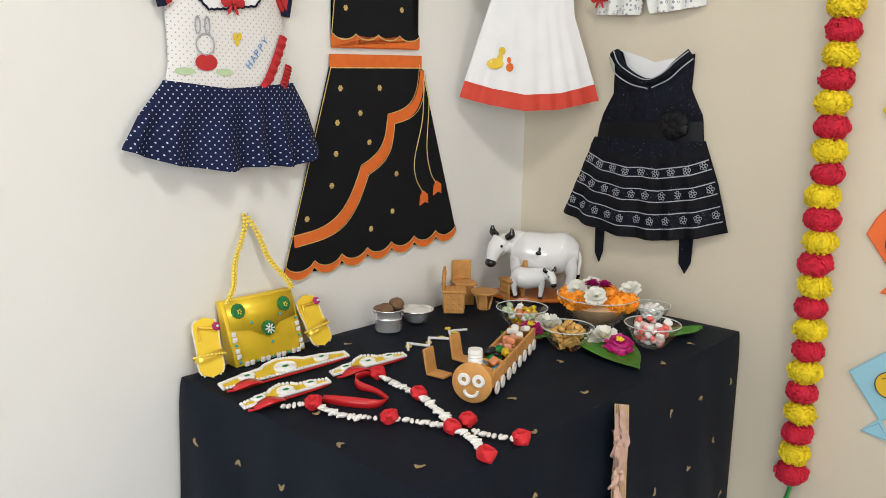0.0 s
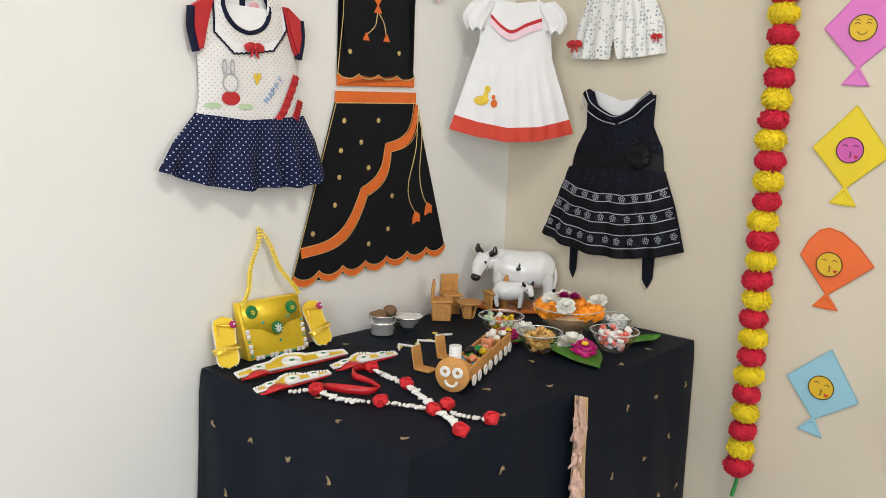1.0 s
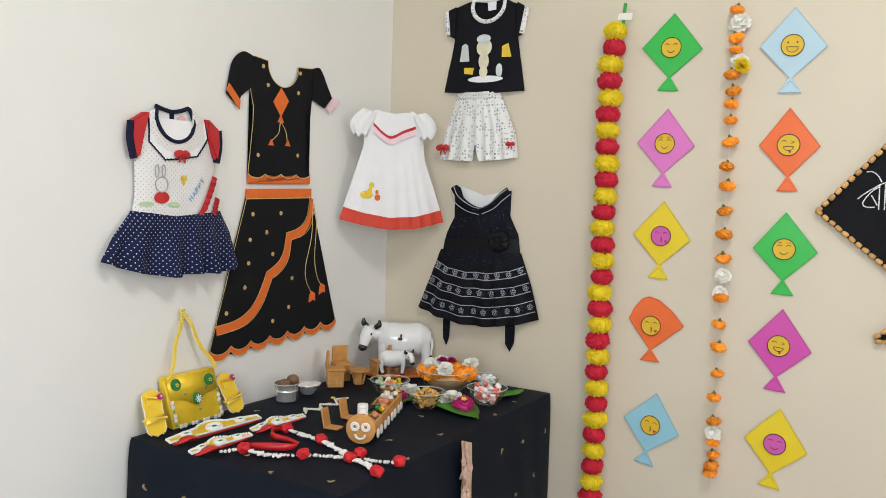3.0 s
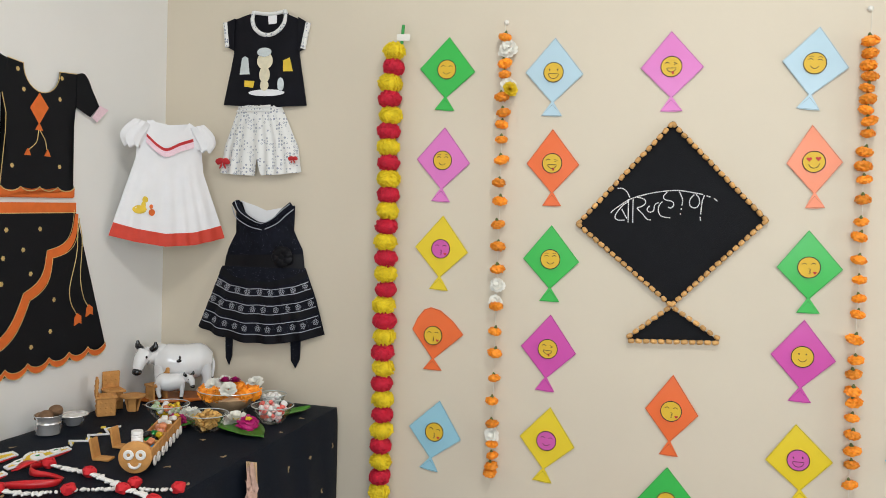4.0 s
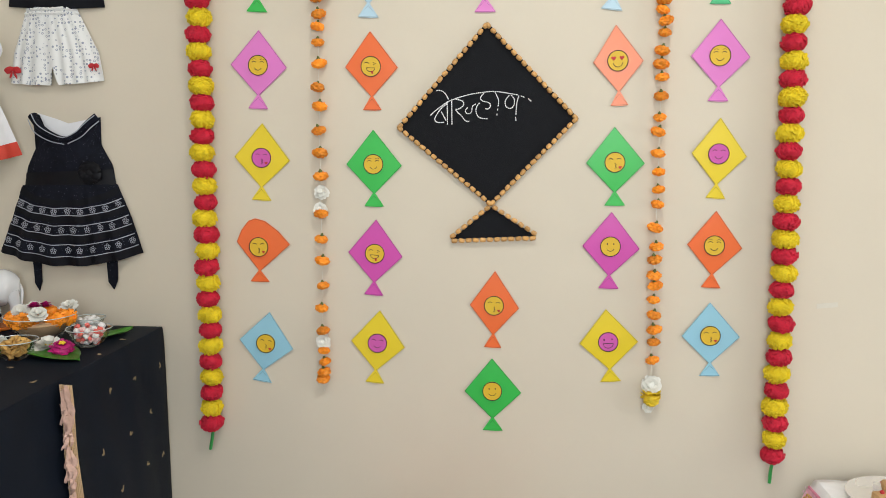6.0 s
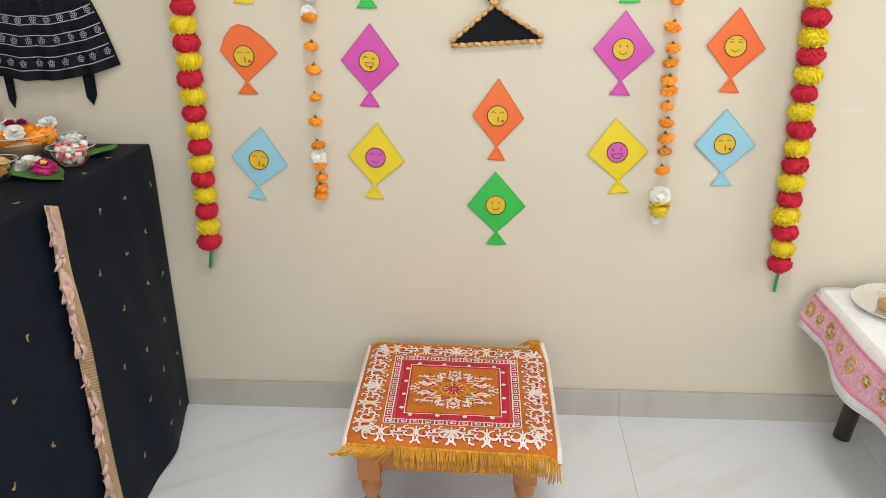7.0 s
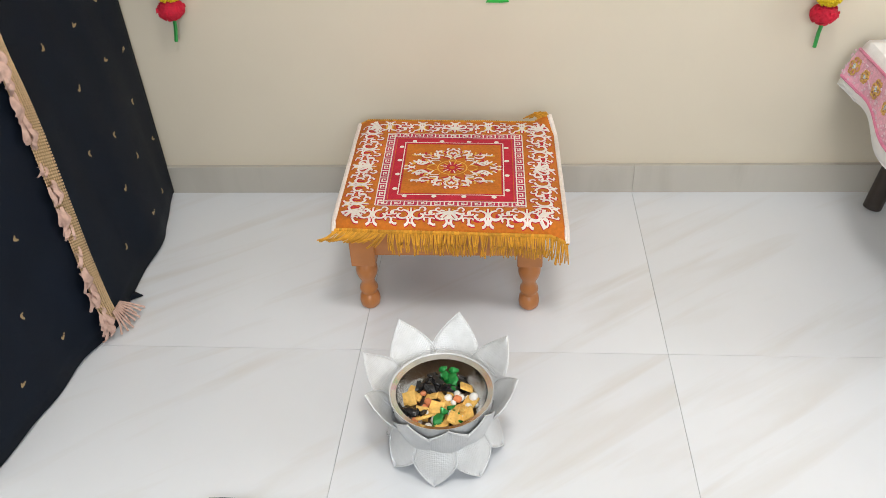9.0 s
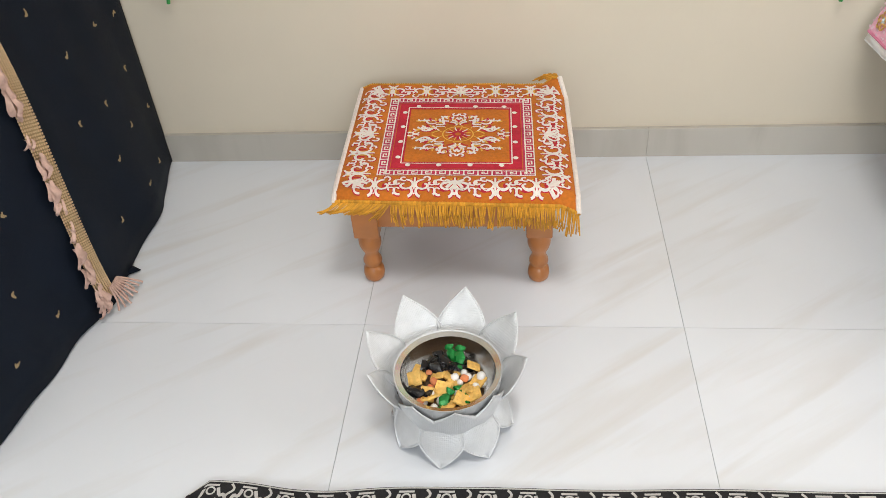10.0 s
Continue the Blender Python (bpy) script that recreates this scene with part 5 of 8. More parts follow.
def white_dress():
    """Hung across the corner, from one wall to the other."""
    ang = 51.5
    d = thing("white_dress", "white toddler dress with a red hem hung across the corner", "dress", "", (0.108, -0.142, 0), (0, 0, ang))
    g = Garment([(1.16, -0.150), (1.193, -0.148), (1.395, -0.083), (1.44, -0.080), (1.50, -0.075)], [(1.16, 0.158), (1.193, 0.157), (1.363, 0.096), (1.44, 0.088), (1.50, 0.080)],
                [(0, 1.478), (0.12, 1.492), (0.2, 1.497), (0.3, 1.476), (0.5, 1.470), (0.7, 1.476), (0.8, 1.497), (0.9, 1.490), (1, 1.472)],
                [(0, 1.193), (0.2, 1.178), (0.45, 1.166), (0.7, 1.170), (1, 1.190)], 0.018, 0.007, 7, 1.40)
    g2 = Garment([(1.4, -0.06), (1.5, -0.055)], [(1.4, 0.06), (1.5, 0.06)], [(0, 1.496), (0.5, 1.488), (1, 1.496)], [(0, 1.44), (1, 1.44)], 0.001)
    part("back_panel", g2.cloth(10, 6), WHITE_KNIT, d)
    part("body", g.cloth(70, 40), WHITE_KNIT, d, "white gathered dress body")
    bm = bmesh.new()
    g.strip(bm, lambda s: g.bottom(s) + 0.017, 0.034, 0.0018, n=80)
    part("hem_band", bm, material("coral_red_cotton", (0.62, 0.055, 0.03), 0.7, vary=0.1, scale=40, bump=0.4, bump_scale=900), d, "coral red hem band")
    bm = bmesh.new()
    ribs = smooth_line([(-0.060, 1.456), (-0.035, 1.432), (-0.010, 1.421), (0.025, 1.438), (0.062, 1.452)], 6)
    prev = None
    for u, v in ribs:
        s = (u - g.left(v)) / (g.right(v) - g.left(v))
        row = [bm.verts.new(g.at(s, v + 0.004, 0.003) + Vector((0, 0, 0))), bm.verts.new(g.at(s, v - 0.004, 0.003))]
        if prev:
            bm.faces.new((prev[0], prev[1], row[1], row[0]))
        prev = row
    part("neck_ribbon", bm, RED_COTTON, d, "red ribbon at the neck")
    bm = bmesh.new()
    prev = None
    for i, (u, v) in enumerate(ribs):
        s = (u - g.left(v)) / (g.right(v) - g.left(v))
        row = [bm.verts.new(g.at(s, v - 0.004, 0.003)), bm.verts.new(g.at(s, v - 0.019 - 0.002 * (i % 2), 0.004 + 0.003 * (i % 2)))]
        if prev:
            bm.faces.new((prev[0], prev[1], row[1], row[0]))
        prev = row
    part("lace_frill", bm, PALE_PINK, d, "pale pink lace frill")
    for s in (-1, 1):
        # a short puffed cap, gathered at the shoulder and loose at the arm
        bm = bmesh.new()
        rows_ = []
        for i in range(11):
            t = i / 10
            cx, cz = s * (0.070 + 0.026 * math.sin(t * 2.0)), 1.490 - 0.066 * t
            w = 0.012 + 0.017 * math.sin(math.pi * (0.15 + 0.75 * t))
            rows_.append([bm.verts.new((cx + s * w * math.cos(a) * (1 + 0.10 * math.sin(a * 6 + t * 2)), -0.014 - 0.014 * math.sin(a) * (1 + 0.16 * math.sin(a * 7 + 1 + t * 3)), cz + 0.006 * math.cos(a) * (1 - t) + 0.004 * math.sin(a * 5) * t)) for a in [2 * math.pi * q / 28 for q in range(28)]])
        for u, v in zip(rows_, rows_[1:]):
            for c in range(28):
                bm.faces.new((u[c], u[(c + 1) % 28], v[(c + 1) % 28], v[c]))
        bm.faces.new(rows_[0])
        part("puff_sleeve", bm, WHITE_KNIT, d, "white puffed cap sleeve")
    bm = bmesh.new()
    g.patch(bm, disc_points(0.016, 14, -0.076, 1.262, 1.1, 0.7), 0.0022)
    g.patch(bm, disc_points(0.007, 12, -0.062, 1.288, 1, 1.2), 0.0022)
    g.patch(bm, disc_points(0.006, 10, -0.066, 1.274, 1, 1.4), 0.0025)
    part("printed_motif", bm, GOLD_PRINT, d)
    bm = bmesh.new()
    g.patch(bm, disc_points(0.009, 12, -0.046, 1.255, 0.9, 1.0), 0.0022)
    g.patch(bm, disc_points(0.005, 10, -0.048, 1.270, 0.9, 1.2), 0.0022)
    part("printed_motif", bm, ORANGE_FELT, d)
    return d


white_dress()


def scatter_print(m, cell, colour):
    """Small ring and bar motifs printed all over a cloth."""
    v = node(m, "TexVoronoi")
    v.inputs["Scale"].default_value, v.inputs["Randomness"].default_value = 1 / cell, 0.55
    link(m, node(m, "TexCoord").outputs["Object"], v.inputs["Vector"])
    d = math_node(m, "ABSOLUTE", math_node(m, "SUBTRACT", v.outputs["Distance"], 0.28))
    ring = math_node(m, "LESS_THAN", d, 0.075)
    wv = node(m, "TexNoise")
    wv.inputs["Scale"].default_value = 2.0 / cell
    link(m, node(m, "TexCoord").outputs["Object"], wv.inputs["Vector"])
    sep = node(m, "SeparateColor")
    link(m, v.outputs["Color"], sep.inputs[0])
    keep = math_node(m, "GREATER_THAN", math_node(m, "ADD", sep.outputs[0], math_node(m, "MULTIPLY", wv.outputs["Fac"], 0.5)), 0.62)
    core = math_node(m, "MULTIPLY", math_node(m, "LESS_THAN", v.outputs["Distance"], 0.2), math_node(m, "GREATER_THAN", sep.outputs[1], 0.6))
    return overlay(m, math_node(m, "MAXIMUM", math_node(m, "MULTIPLY", ring, keep), core), colour)


BLACK_JERSEY = material("black_jersey", (0.0055, 0.0055, 0.009), 0.8, vary=0.2, scale=30, bump=0.4, bump_scale=900, spec=0.2)
PRINTED = scatter_print(material("white_printed_cotton", (0.78, 0.78, 0.76), 0.8, vary=0.04, scale=30, bump=0.4, bump_scale=900), 0.0085, (0.30, 0.33, 0.40))
CREAM_PRINT = material("cream_print", (0.72, 0.66, 0.48), 0.8, vary=0.2, scale=60)


def tee():
    d = thing("tee_shirt", "black toddler tee with printed shapes and white binding", "shirt", "", (-0.003, -0.002, -0.0648))
    d.scale = (1, 1, 1.045)
    g = Garment([(1.548, 0.192), (1.56, 0.194), (1.69, 0.222), (1.78, 0.224)], [(1.548, 0.446), (1.56, 0.444), (1.69, 0.420), (1.78, 0.418)],
                [(0, 1.780), (0.28, 1.792), (0.32, 1.765), (0.42, 1.738), (0.55, 1.730), (0.68, 1.740), (0.78, 1.768), (0.81, 1.790), (1, 1.775)], [(0, 1.556), (0.5, 1.546), (1, 1.552)], 0.010)
    b = Garment([(1.7, 0.27), (1.8, 0.27)], [(1.7, 0.385), (1.8, 0.385)], [(0, 1.793), (0.5, 1.786), (1, 1.792)], [(0, 1.70), (1, 1.70)], 0.001, base=0.002)
    part("back_panel", b.cloth(10, 6), BLACK_JERSEY, d)
    part("body", g.cloth(44, 26), BLACK_JERSEY, d, "black jersey body")
    for o in ([(0.226, 1.782), (0.196, 1.772), (0.204, 1.708), (0.224, 1.698)], [(0.417, 1.780), (0.446, 1.764), (0.432, 1.698), (0.418, 1.692)]):
        sl = part("sleeve", sheet(bmesh.new(), o, 0.010), BLACK_JERSEY, d)
        bm = bmesh.new()
        tube(bm, [(o[1][0] + (o[2][0] - o[1][0]) * t, -0.007, o[1][1] + (o[2][1] - o[1][1]) * t) for t in [i / 8 for i in range(9)]], 0.0075, 8)
        part("binding", bm, PRINTED, sl, "printed white sleeve binding")
    bm = bmesh.new()
    ring = [(0.330 + 0.050 * math.sin(a), 1.781 - 0.046 * math.cos(a)) for a in [radians(-112 + 224 * i / 28) for i in range(29)]]
    tube(bm, [(u, -0.013 + 0.006 * max(0, (v - 1.75) / 0.05), v) for u, v in ring], 0.0058, 8)
    tube(bm, [(0.284 + 0.092 * t, -0.006, 1.797 - 0.006 * math.sin(math.pi * t)) for t in [i / 8 for i in range(9)]], 0.005, 8)
    part("neck_binding", bm, PRINTED, d, "printed white neck binding")
    part("neck_tag", sheet(bmesh.new(), [(0.325, 1.788), (0.352, 1.790), (0.352, 1.766), (0.328, 1.764)], 0.001, pose(0, -0.006, 0)), WHITE_KNIT, d)
    for o, lift, ink in (
        (disc_points(0.024, 16, 0.324, 1.668, 1.0, 0.95), 0.0020, CREAM_PRINT), (disc_points(0.018, 14, 0.324, 1.632, 0.9, 1.2), 0.0023, CREAM_PRINT), (disc_points(0.011, 12, 0.324, 1.604, 1.2, 1.3), 0.0026, CREAM_PRINT),
        (disc_points(0.020, 14, 0.322, 1.690, 1.1, 0.6), 0.0028, PALE_SILVER), ([(0.252, 1.676), (0.262, 1.682), (0.272, 1.676), (0.278, 1.634), (0.246, 1.634)], 0.0020, PALE_SILVER),
        (disc_points(0.010, 12, 0.372, 1.606, 1.0, 1.8), 0.0020, PALE_SILVER), ([(0.378, 1.668), (0.396, 1.676), (0.406, 1.640), (0.378, 1.640)], 0.0020, GOLD_PRINT),
        ([(0.262, 1.618), (0.294, 1.616), (0.290, 1.598), (0.262, 1.602)], 0.0020, GOLD_PRINT),
    ):
        part("printed_shape", g.patch(bmesh.new(), o, lift), ink, d)
    part("printed_base", g.patch(bmesh.new(), disc_points(0.034, 20, 0.330, 1.585, 1.6, 0.26), 0.0018), WHITE_KNIT, d)


def shorts():
    d = thing("shorts", "white printed toddler shorts with small red bows", "shorts", "", (0, -0.002, 0.005))
    g = Garment([(1.36, 0.185), (1.44, 0.198), (1.556, 0.240)], [(1.36, 0.436), (1.44, 0.422), (1.556, 0.366)],
                [(0, 1.556), (0.5, 1.551), (1, 1.557)], [(0, 1.366), (0.25, 1.361), (0.462, 1.360), (0.468, 1.400), (0.478, 1.408), (0.49, 1.400), (0.53, 1.361), (0.75, 1.364), (1, 1.372)], 0.012, 0.008, 7, 1.55)
    part("body", g.cloth(90, 30), PRINTED, d, "white printed cotton body")
    bm = bmesh.new()
    for v in (1.548, 1.538):
        tube(bm, [tuple(g.at(i / 40, v + 0.002 * math.sin(i * 1.7), 0.001)) for i in range(41)], 0.003, 6)
    part("waistband", bm, PRINTED, d, "gathered waistband")
    part("bow", bow(bmesh.new(), 0.202, -0.022, 1.398, 0.034), RED_COTTON, d, "small red bow")
    part("bow", bow(bmesh.new(), 0.414, -0.020, 1.408, 0.022), RED_COTTON, d, "small red bow")


tee()
shorts()


def navy_dress():
    SPECK = material("charcoal_speckled_lace", (0.007, 0.008, 0.014), 0.75, vary=0.5, scale=120, bump=0.6, bump_scale=600, spec=0.12)
    n = node(SPECK, "TexNoise")
    n.inputs["Scale"].default_value = 300
    link(SPECK, node(SPECK, "TexCoord").outputs["Object"], n.inputs["Vector"])
    overlay(SPECK, math_node(SPECK, "GREATER_THAN", n.outputs["Fac"], 0.69), (0.13, 0.14, 0.18))
    SATIN = material("black_satin", (0.004, 0.004, 0.006), 0.5, vary=0.2, scale=40, spec=0.2)
    BLACK_BAND = material("black_cotton_band", (0.005, 0.005, 0.008), 0.75, vary=0.2, scale=40, bump=0.4, bump_scale=900, spec=0.2)
    STRIPE = material("pale_grey_woven_stripe", (0.36, 0.38, 0.43), 0.7, vary=0.2, scale=300)
    d = thing("black_dress", "black patterned toddler dress with pale stripes and waist ties", "dress", "", (0, -0.002, 0))
    g = Garment([(1.10, 0.203), (1.16, 0.214), (1.206, 0.238), (1.30, 0.236)], [(1.10, 0.450), (1.165, 0.442), (1.216, 0.414), (1.30, 0.416)],
                [(0, 1.290), (0.12, 1.294), (0.2, 1.262), (0.38, 1.238), (0.52, 1.232), (0.68, 1.244), (0.84, 1.280), (1, 1.286)], [(0, 1.10), (1, 1.11)], 0.016)
    b = Garment([(1.2, 0.25), (1.3, 0.25)], [(1.2, 0.41), (1.3, 0.41)], [(0, 1.296), (0.3, 1.282), (0.5, 1.270), (1, 1.286)], [(0, 1.21), (1, 1.21)], 0.001, base=0.003)
    part("back_panel", b.cloth(16, 8), WHITE_KNIT, d, "pale lining seen at the neck")
    part("bodice", g.cloth(40, 18), SPECK, d, "speckled dark bodice")
    sk = Garment([(0.90, 0.132), (0.937, 0.129), (1.03, 0.166), (1.12, 0.200)], [(0.90, 0.524), (0.939, 0.517), (1.03, 0.488), (1.12, 0.450)],
                 [(0, 1.112), (1, 1.116)], [(0, 0.938), (0.2, 0.916), (0.4, 0.905), (0.62, 0.906), (0.85, 0.922), (1, 0.940)], 0.020, 0.014, 6, 1.11)
    part("skirt", sk.cloth(90, 26, 0.0005), SPECK, d, "flared patterned skirt")
    base = lambda s: sk.bottom(s)
    for v0, w in ((0.010, 0.022), (0.068, 0.020), (0.118, 0.020), (0.160, 0.016)):
        part("dark_band", sk.strip(bmesh.new(), lambda s, v0=v0: base(s) + v0 + 0.002, w, 0.0022, n=90), BLACK_BAND, d)
    for v0 in (0.024, 0.055, 0.081, 0.105, 0.131, 0.150):
        part("stripe", sk.strip(bmesh.new(), lambda s, v0=v0: base(s) + v0 * (1 - 0.06 * abs(2 * s - 1)), 0.0022, 0.0032, 0.01, 0.99, n=90), STRIPE, d)
    for v0, n_ in ((0.040, 11), (0.093, 10), (0.141, 9)):
        for i in range(n_):
            s = (i + 0.5) / n_
            p = sk.at(s, base(s) + v0 * (1 - 0.06 * abs(2 * s - 1)), 0.003)
            bm = bmesh.new()
            for q in range(5):
                a = q * 2 * math.pi / 5 + 0.3
                o = p + Vector((0.0055 * math.cos(a), 0, 0.0055 * math.sin(a)))
                tube(bm, [o + Vector((0.003 * math.cos(c), 0, 0.003 * math.sin(c))) for c in [2 * math.pi * k / 7 for k in range(7)]], 0.0008, 4, True)
            part("woven_flower", bm, STRIPE, d)
    bm = bmesh.new()
    g.strip(bm, lambda s: 1.124 + 0.010 * s, 0.040, 0.003)
    part("belt", bm, SATIN, d, "black satin belt")
    bm = bmesh.new()
    for i in range(9):
        a = i * 2.4
        ball(bm, 0.017, pose(0.392 + 0.016 * math.cos(a) * (i > 0), -0.026, 1.146 + 0.015 * math.sin(a) * (i > 0)), 2, 0.35, i, (1, 0.45, 0.9))
    part("fabric_flower", bm, SATIN, d, "black fabric flower on the belt")
    bm = bmesh.new()
    tube(bm, smooth_line([(0.240, -0.012, 1.290), (0.266, -0.020, 1.258), (0.300, -0.022, 1.238), (0.330, -0.023, 1.231), (0.362, -0.022, 1.243), (0.392, -0.020, 1.270), (0.412, -0.012, 1.286)], 6), [0.012 - 0.005 * math.sin(math.pi * i / 36) for i in range(37)], 8)
    col = part("collar", bm, SPECK, d, "rolled patterned collar")
    bm = bmesh.new()
    for pts_ in ([(0.243, -0.023, 1.293), (0.262, -0.030, 1.266), (0.300, -0.031, 1.243), (0.330, -0.031, 1.235), (0.362, -0.031, 1.248), (0.392, -0.030, 1.274), (0.410, -0.022, 1.290)], [(0.232, -0.020, 1.280), (0.252, -0.028, 1.248), (0.290, -0.029, 1.226), (0.330, -0.030, 1.217)], [(0.340, -0.030, 1.219), (0.376, -0.029, 1.236), (0.400, -0.027, 1.258), (0.420, -0.019, 1.276)]):
        tube(bm, smooth_line(pts_, 6), 0.0013, 6)
    part("collar_edging", bm, STRIPE, col, "pale collar edging")
    for u, v0, v1, w in ((0.224, 0.912, 0.834, 0.011), (0.428, 0.920, 0.841, 0.015)):
        o = [(u - w, v0), (u + w, v0), (u + w * 0.9, v1 + 0.025), (u + 0.002, v1), (u - w * 0.8, v1 + 0.02)]
        part("waist_tie", sheet(bmesh.new(), o, 0.003, pose(0, -0.004, 0)), SPECK, d, "hanging waist tie")
    return d


navy_dress()

# ---- lace border hanging down the cloth ----
NET_GOLD = material("gold_net_braid", (0.70, 0.50, 0.30), 0.45, 0.25, vary=0.2, scale=200, bump=0.5, bump_scale=900)
DUSTY_PINK = material("dusty_pink_ruffle", (0.58, 0.38, 0.31), 0.6, vary=0.3, scale=90, bump=0.4, bump_scale=500)
lace = thing("lace_border", "gold net and dusty pink ruffled border pinned down the cloth", "lace trim")
spine = smooth_line([(-0.504, 0.738), (-0.511, 0.70), (-0.529, 0.607), (-0.535, 0.489), (-0.557, 0.292), (-0.578, 0.116), (-0.580, 0.04)], 11)
bm = bmesh.new()
W, COLS = 0.040, 8
rows_ = []
for i, (y, z) in enumerate(spine):
    row = []
    for c in range(COLS):
        yy = y + W * (c / (COLS - 1))
        row.append(east_point(yy, max(0.012, z - 0.35 * (yy - y)), 0.006))
    rows_.append(row)
# a net: little knots and the threads between them
for i, row in enumerate(rows_):
    for c, p in enumerate(row):
        ball(bm, 0.0026, Matrix.Translation(p), 1, 0, 0, (0.6, 1, 1))
    if i:
        for c in range(COLS):
            a = rows_[i - 1][c]
            b = row[c]
            for t in (0.33, 0.66):
                ball(bm, 0.0024, Matrix.Translation(a.lerp(b, t)), 1, 0, 0, (0.6, 1, 1))
net = part("net_braid", bm, NET_GOLD, lace, "gold knotted net braid")
net["kind"] = "stuff"
bm = bmesh.new()
prev = None
for i, (y, z) in enumerate(spine):
    row = [bm.verts.new(east_point(y + W * k, max(0.012, z - 0.35 * W * k), 0.0045)) for k in (0.0, 0.5, 1.0)]
    if prev:
        for c in range(2):
            bm.faces.new((prev[c], prev[c + 1], row[c + 1], row[c]))
    prev = row
part("net_backing", bm, GOLD_THREAD, lace)
rr = random.Random(5)
for q in range(26):
    t = q / 26
    i = int(t * (len(spine) - 1))
    y, z = spine[i]
    bm = bmesh.new()
    big_ = q % 4 in (0, 1)
    for k in range(5 if big_ else 3):
        w = rr.uniform(0.008, 0.014) if big_ else rr.uniform(0.003, 0.006)
        L = rr.uniform(0.03, 0.045) if big_ else rr.uniform(0.015, 0.03)
        y0, z0 = y + rr.uniform(-0.012, 0.008), z - rr.uniform(0, 0.02)
        prev = None
        for s_ in range(6):
            u = s_ / 5
            c = east_point(y0 - 0.010 * u + 0.004 * math.sin(u * 6 + k), max(0.014, z0 - L * u), 0.008 + 0.008 * math.sin(u * math.pi) + 0.002 * k)
            ww = w * math.sin(0.35 + u * 2.5)
            row = [bm.verts.new(c + Vector((0, -ww, 0.002))), bm.verts.new(c + Vector((0.003, 0, 0))), bm.verts.new(c + Vector((-0.001, ww * 0.8, -0.002)))]
            if prev:
                for e in range(2):
                    bm.faces.new((prev[e], prev[e + 1], row[e + 1], row[e]))
            prev = row
    part("ruffle", bm, DUSTY_PINK, lace)
bm = bmesh.new()
for k in range(9):
    tube(bm, smooth_line([tuple(east_point(-0.552 + k * 0.004, 0.05, 0.01)), tuple(east_point(-0.560 + k * 0.008, 0.024, 0.018)), tuple(east_point(-0.575 + k * 0.011, 0.008, 0.026 + 0.006 * (k % 3)))], 4), 0.0024, 5)
part("tassel", bm, DUSTY_PINK, lace, "pink tassel at the foot")
# the hem lifts into a small point on the floor beside it
bm = bmesh.new()
vs = [bm.verts.new(p) for p in ((0.565, -0.36, 0.03), (0.600, -0.42, 0.004), (0.648, -0.446, 0.004), (0.606, -0.475, 0.004), (0.570, -0.50, 0.03))]
bm.faces.new(vs)
flap = part("hem_point", bm, BLACK_CLOTH, cloth)
sm = flap.modifiers.new("thickness", "SOLIDIFY")
sm.thickness = 0.003

# ---- woven mat on the stool ----
MAT_ORANGE = material("orange_woven_wool", (0.60, 0.165, 0.010), 0.9, vary=0.25, scale=160, bump=0.9, bump_scale=900)
MAT_RED = material("crimson_woven_wool", (0.54, 0.014, 0.038), 0.9, vary=0.2, scale=160, bump=0.9, bump_scale=900)
MAT_PINK = material("pink_woven_wool", (0.56, 0.034, 0.085), 0.9, vary=0.2, scale=160, bump=0.9, bump_scale=900)
MAT_WHITE = material("cream_woven_wool", (0.86, 0.77, 0.70), 0.9, vary=0.15, scale=160, bump=0.9, bump_scale=900)
MAT_GOLD = material("ochre_woven_wool", (0.806, 0.442, 0.065), 0.9, vary=0.2, scale=160, bump=0.9, bump_scale=900)
FRINGE = material("golden_orange_fringe", (0.58, 0.27, 0.02), 0.85, vary=0.25, scale=200, island=0.25)
MX0, MX1, MY0, MY1 = 1.099, 1.551, -0.514, -0.078
MW, MD = MX1 - MX0, MY1 - MY0
mat_thing = thing("woven_mat", "orange and red patterned woven mat with a golden fringe", "mat")


def mat_at(u, v, lift=0.0):
    """A point on the mat from (u, v) in 0..1; it droops past the stool's edges and one far corner curls up."""
    u2 = u
    x = MX0 + MW * u + (1 - v) * (0.016 - 0.008 * u)
    y = MY0 + MD * v - 0.010 * u * (1 + v)
    z = SH + 0.006 + 0.0012 * noise.noise(Vector((u * 7, v * 7, 0)))
    ox = max(0.0, SX0 - 0.012 - x, x - SX1 - 0.012)
    oy = max(0.0, SY0 - 0.012 - y)
    z -= 0.5 * ox + 0.7 * oy
    curl = max(0.0, (u - 0.90) / 0.10) * max(0.0, (v - 0.90) / 0.10)
    z += 0.030 * curl
    x -= 0.012 * curl
    return Vector((x, y, z + lift))


bm = bmesh.new()
N = 48
gr = [[bm.verts.new(mat_at(i / N, j / N)) for j in range(N + 1)] for i in range(N + 1)]
for i in range(N):
    for j in range(N):
        bm.faces.new((gr[i][j], gr[i + 1][j], gr[i + 1][j + 1], gr[i][j + 1]))
fld = part("field", bm, MAT_ORANGE, mat_thing, "orange woven field")
sm = fld.modifiers.new("thickness", "SOLIDIFY")
sm.thickness, sm.offset = 0.005, -1


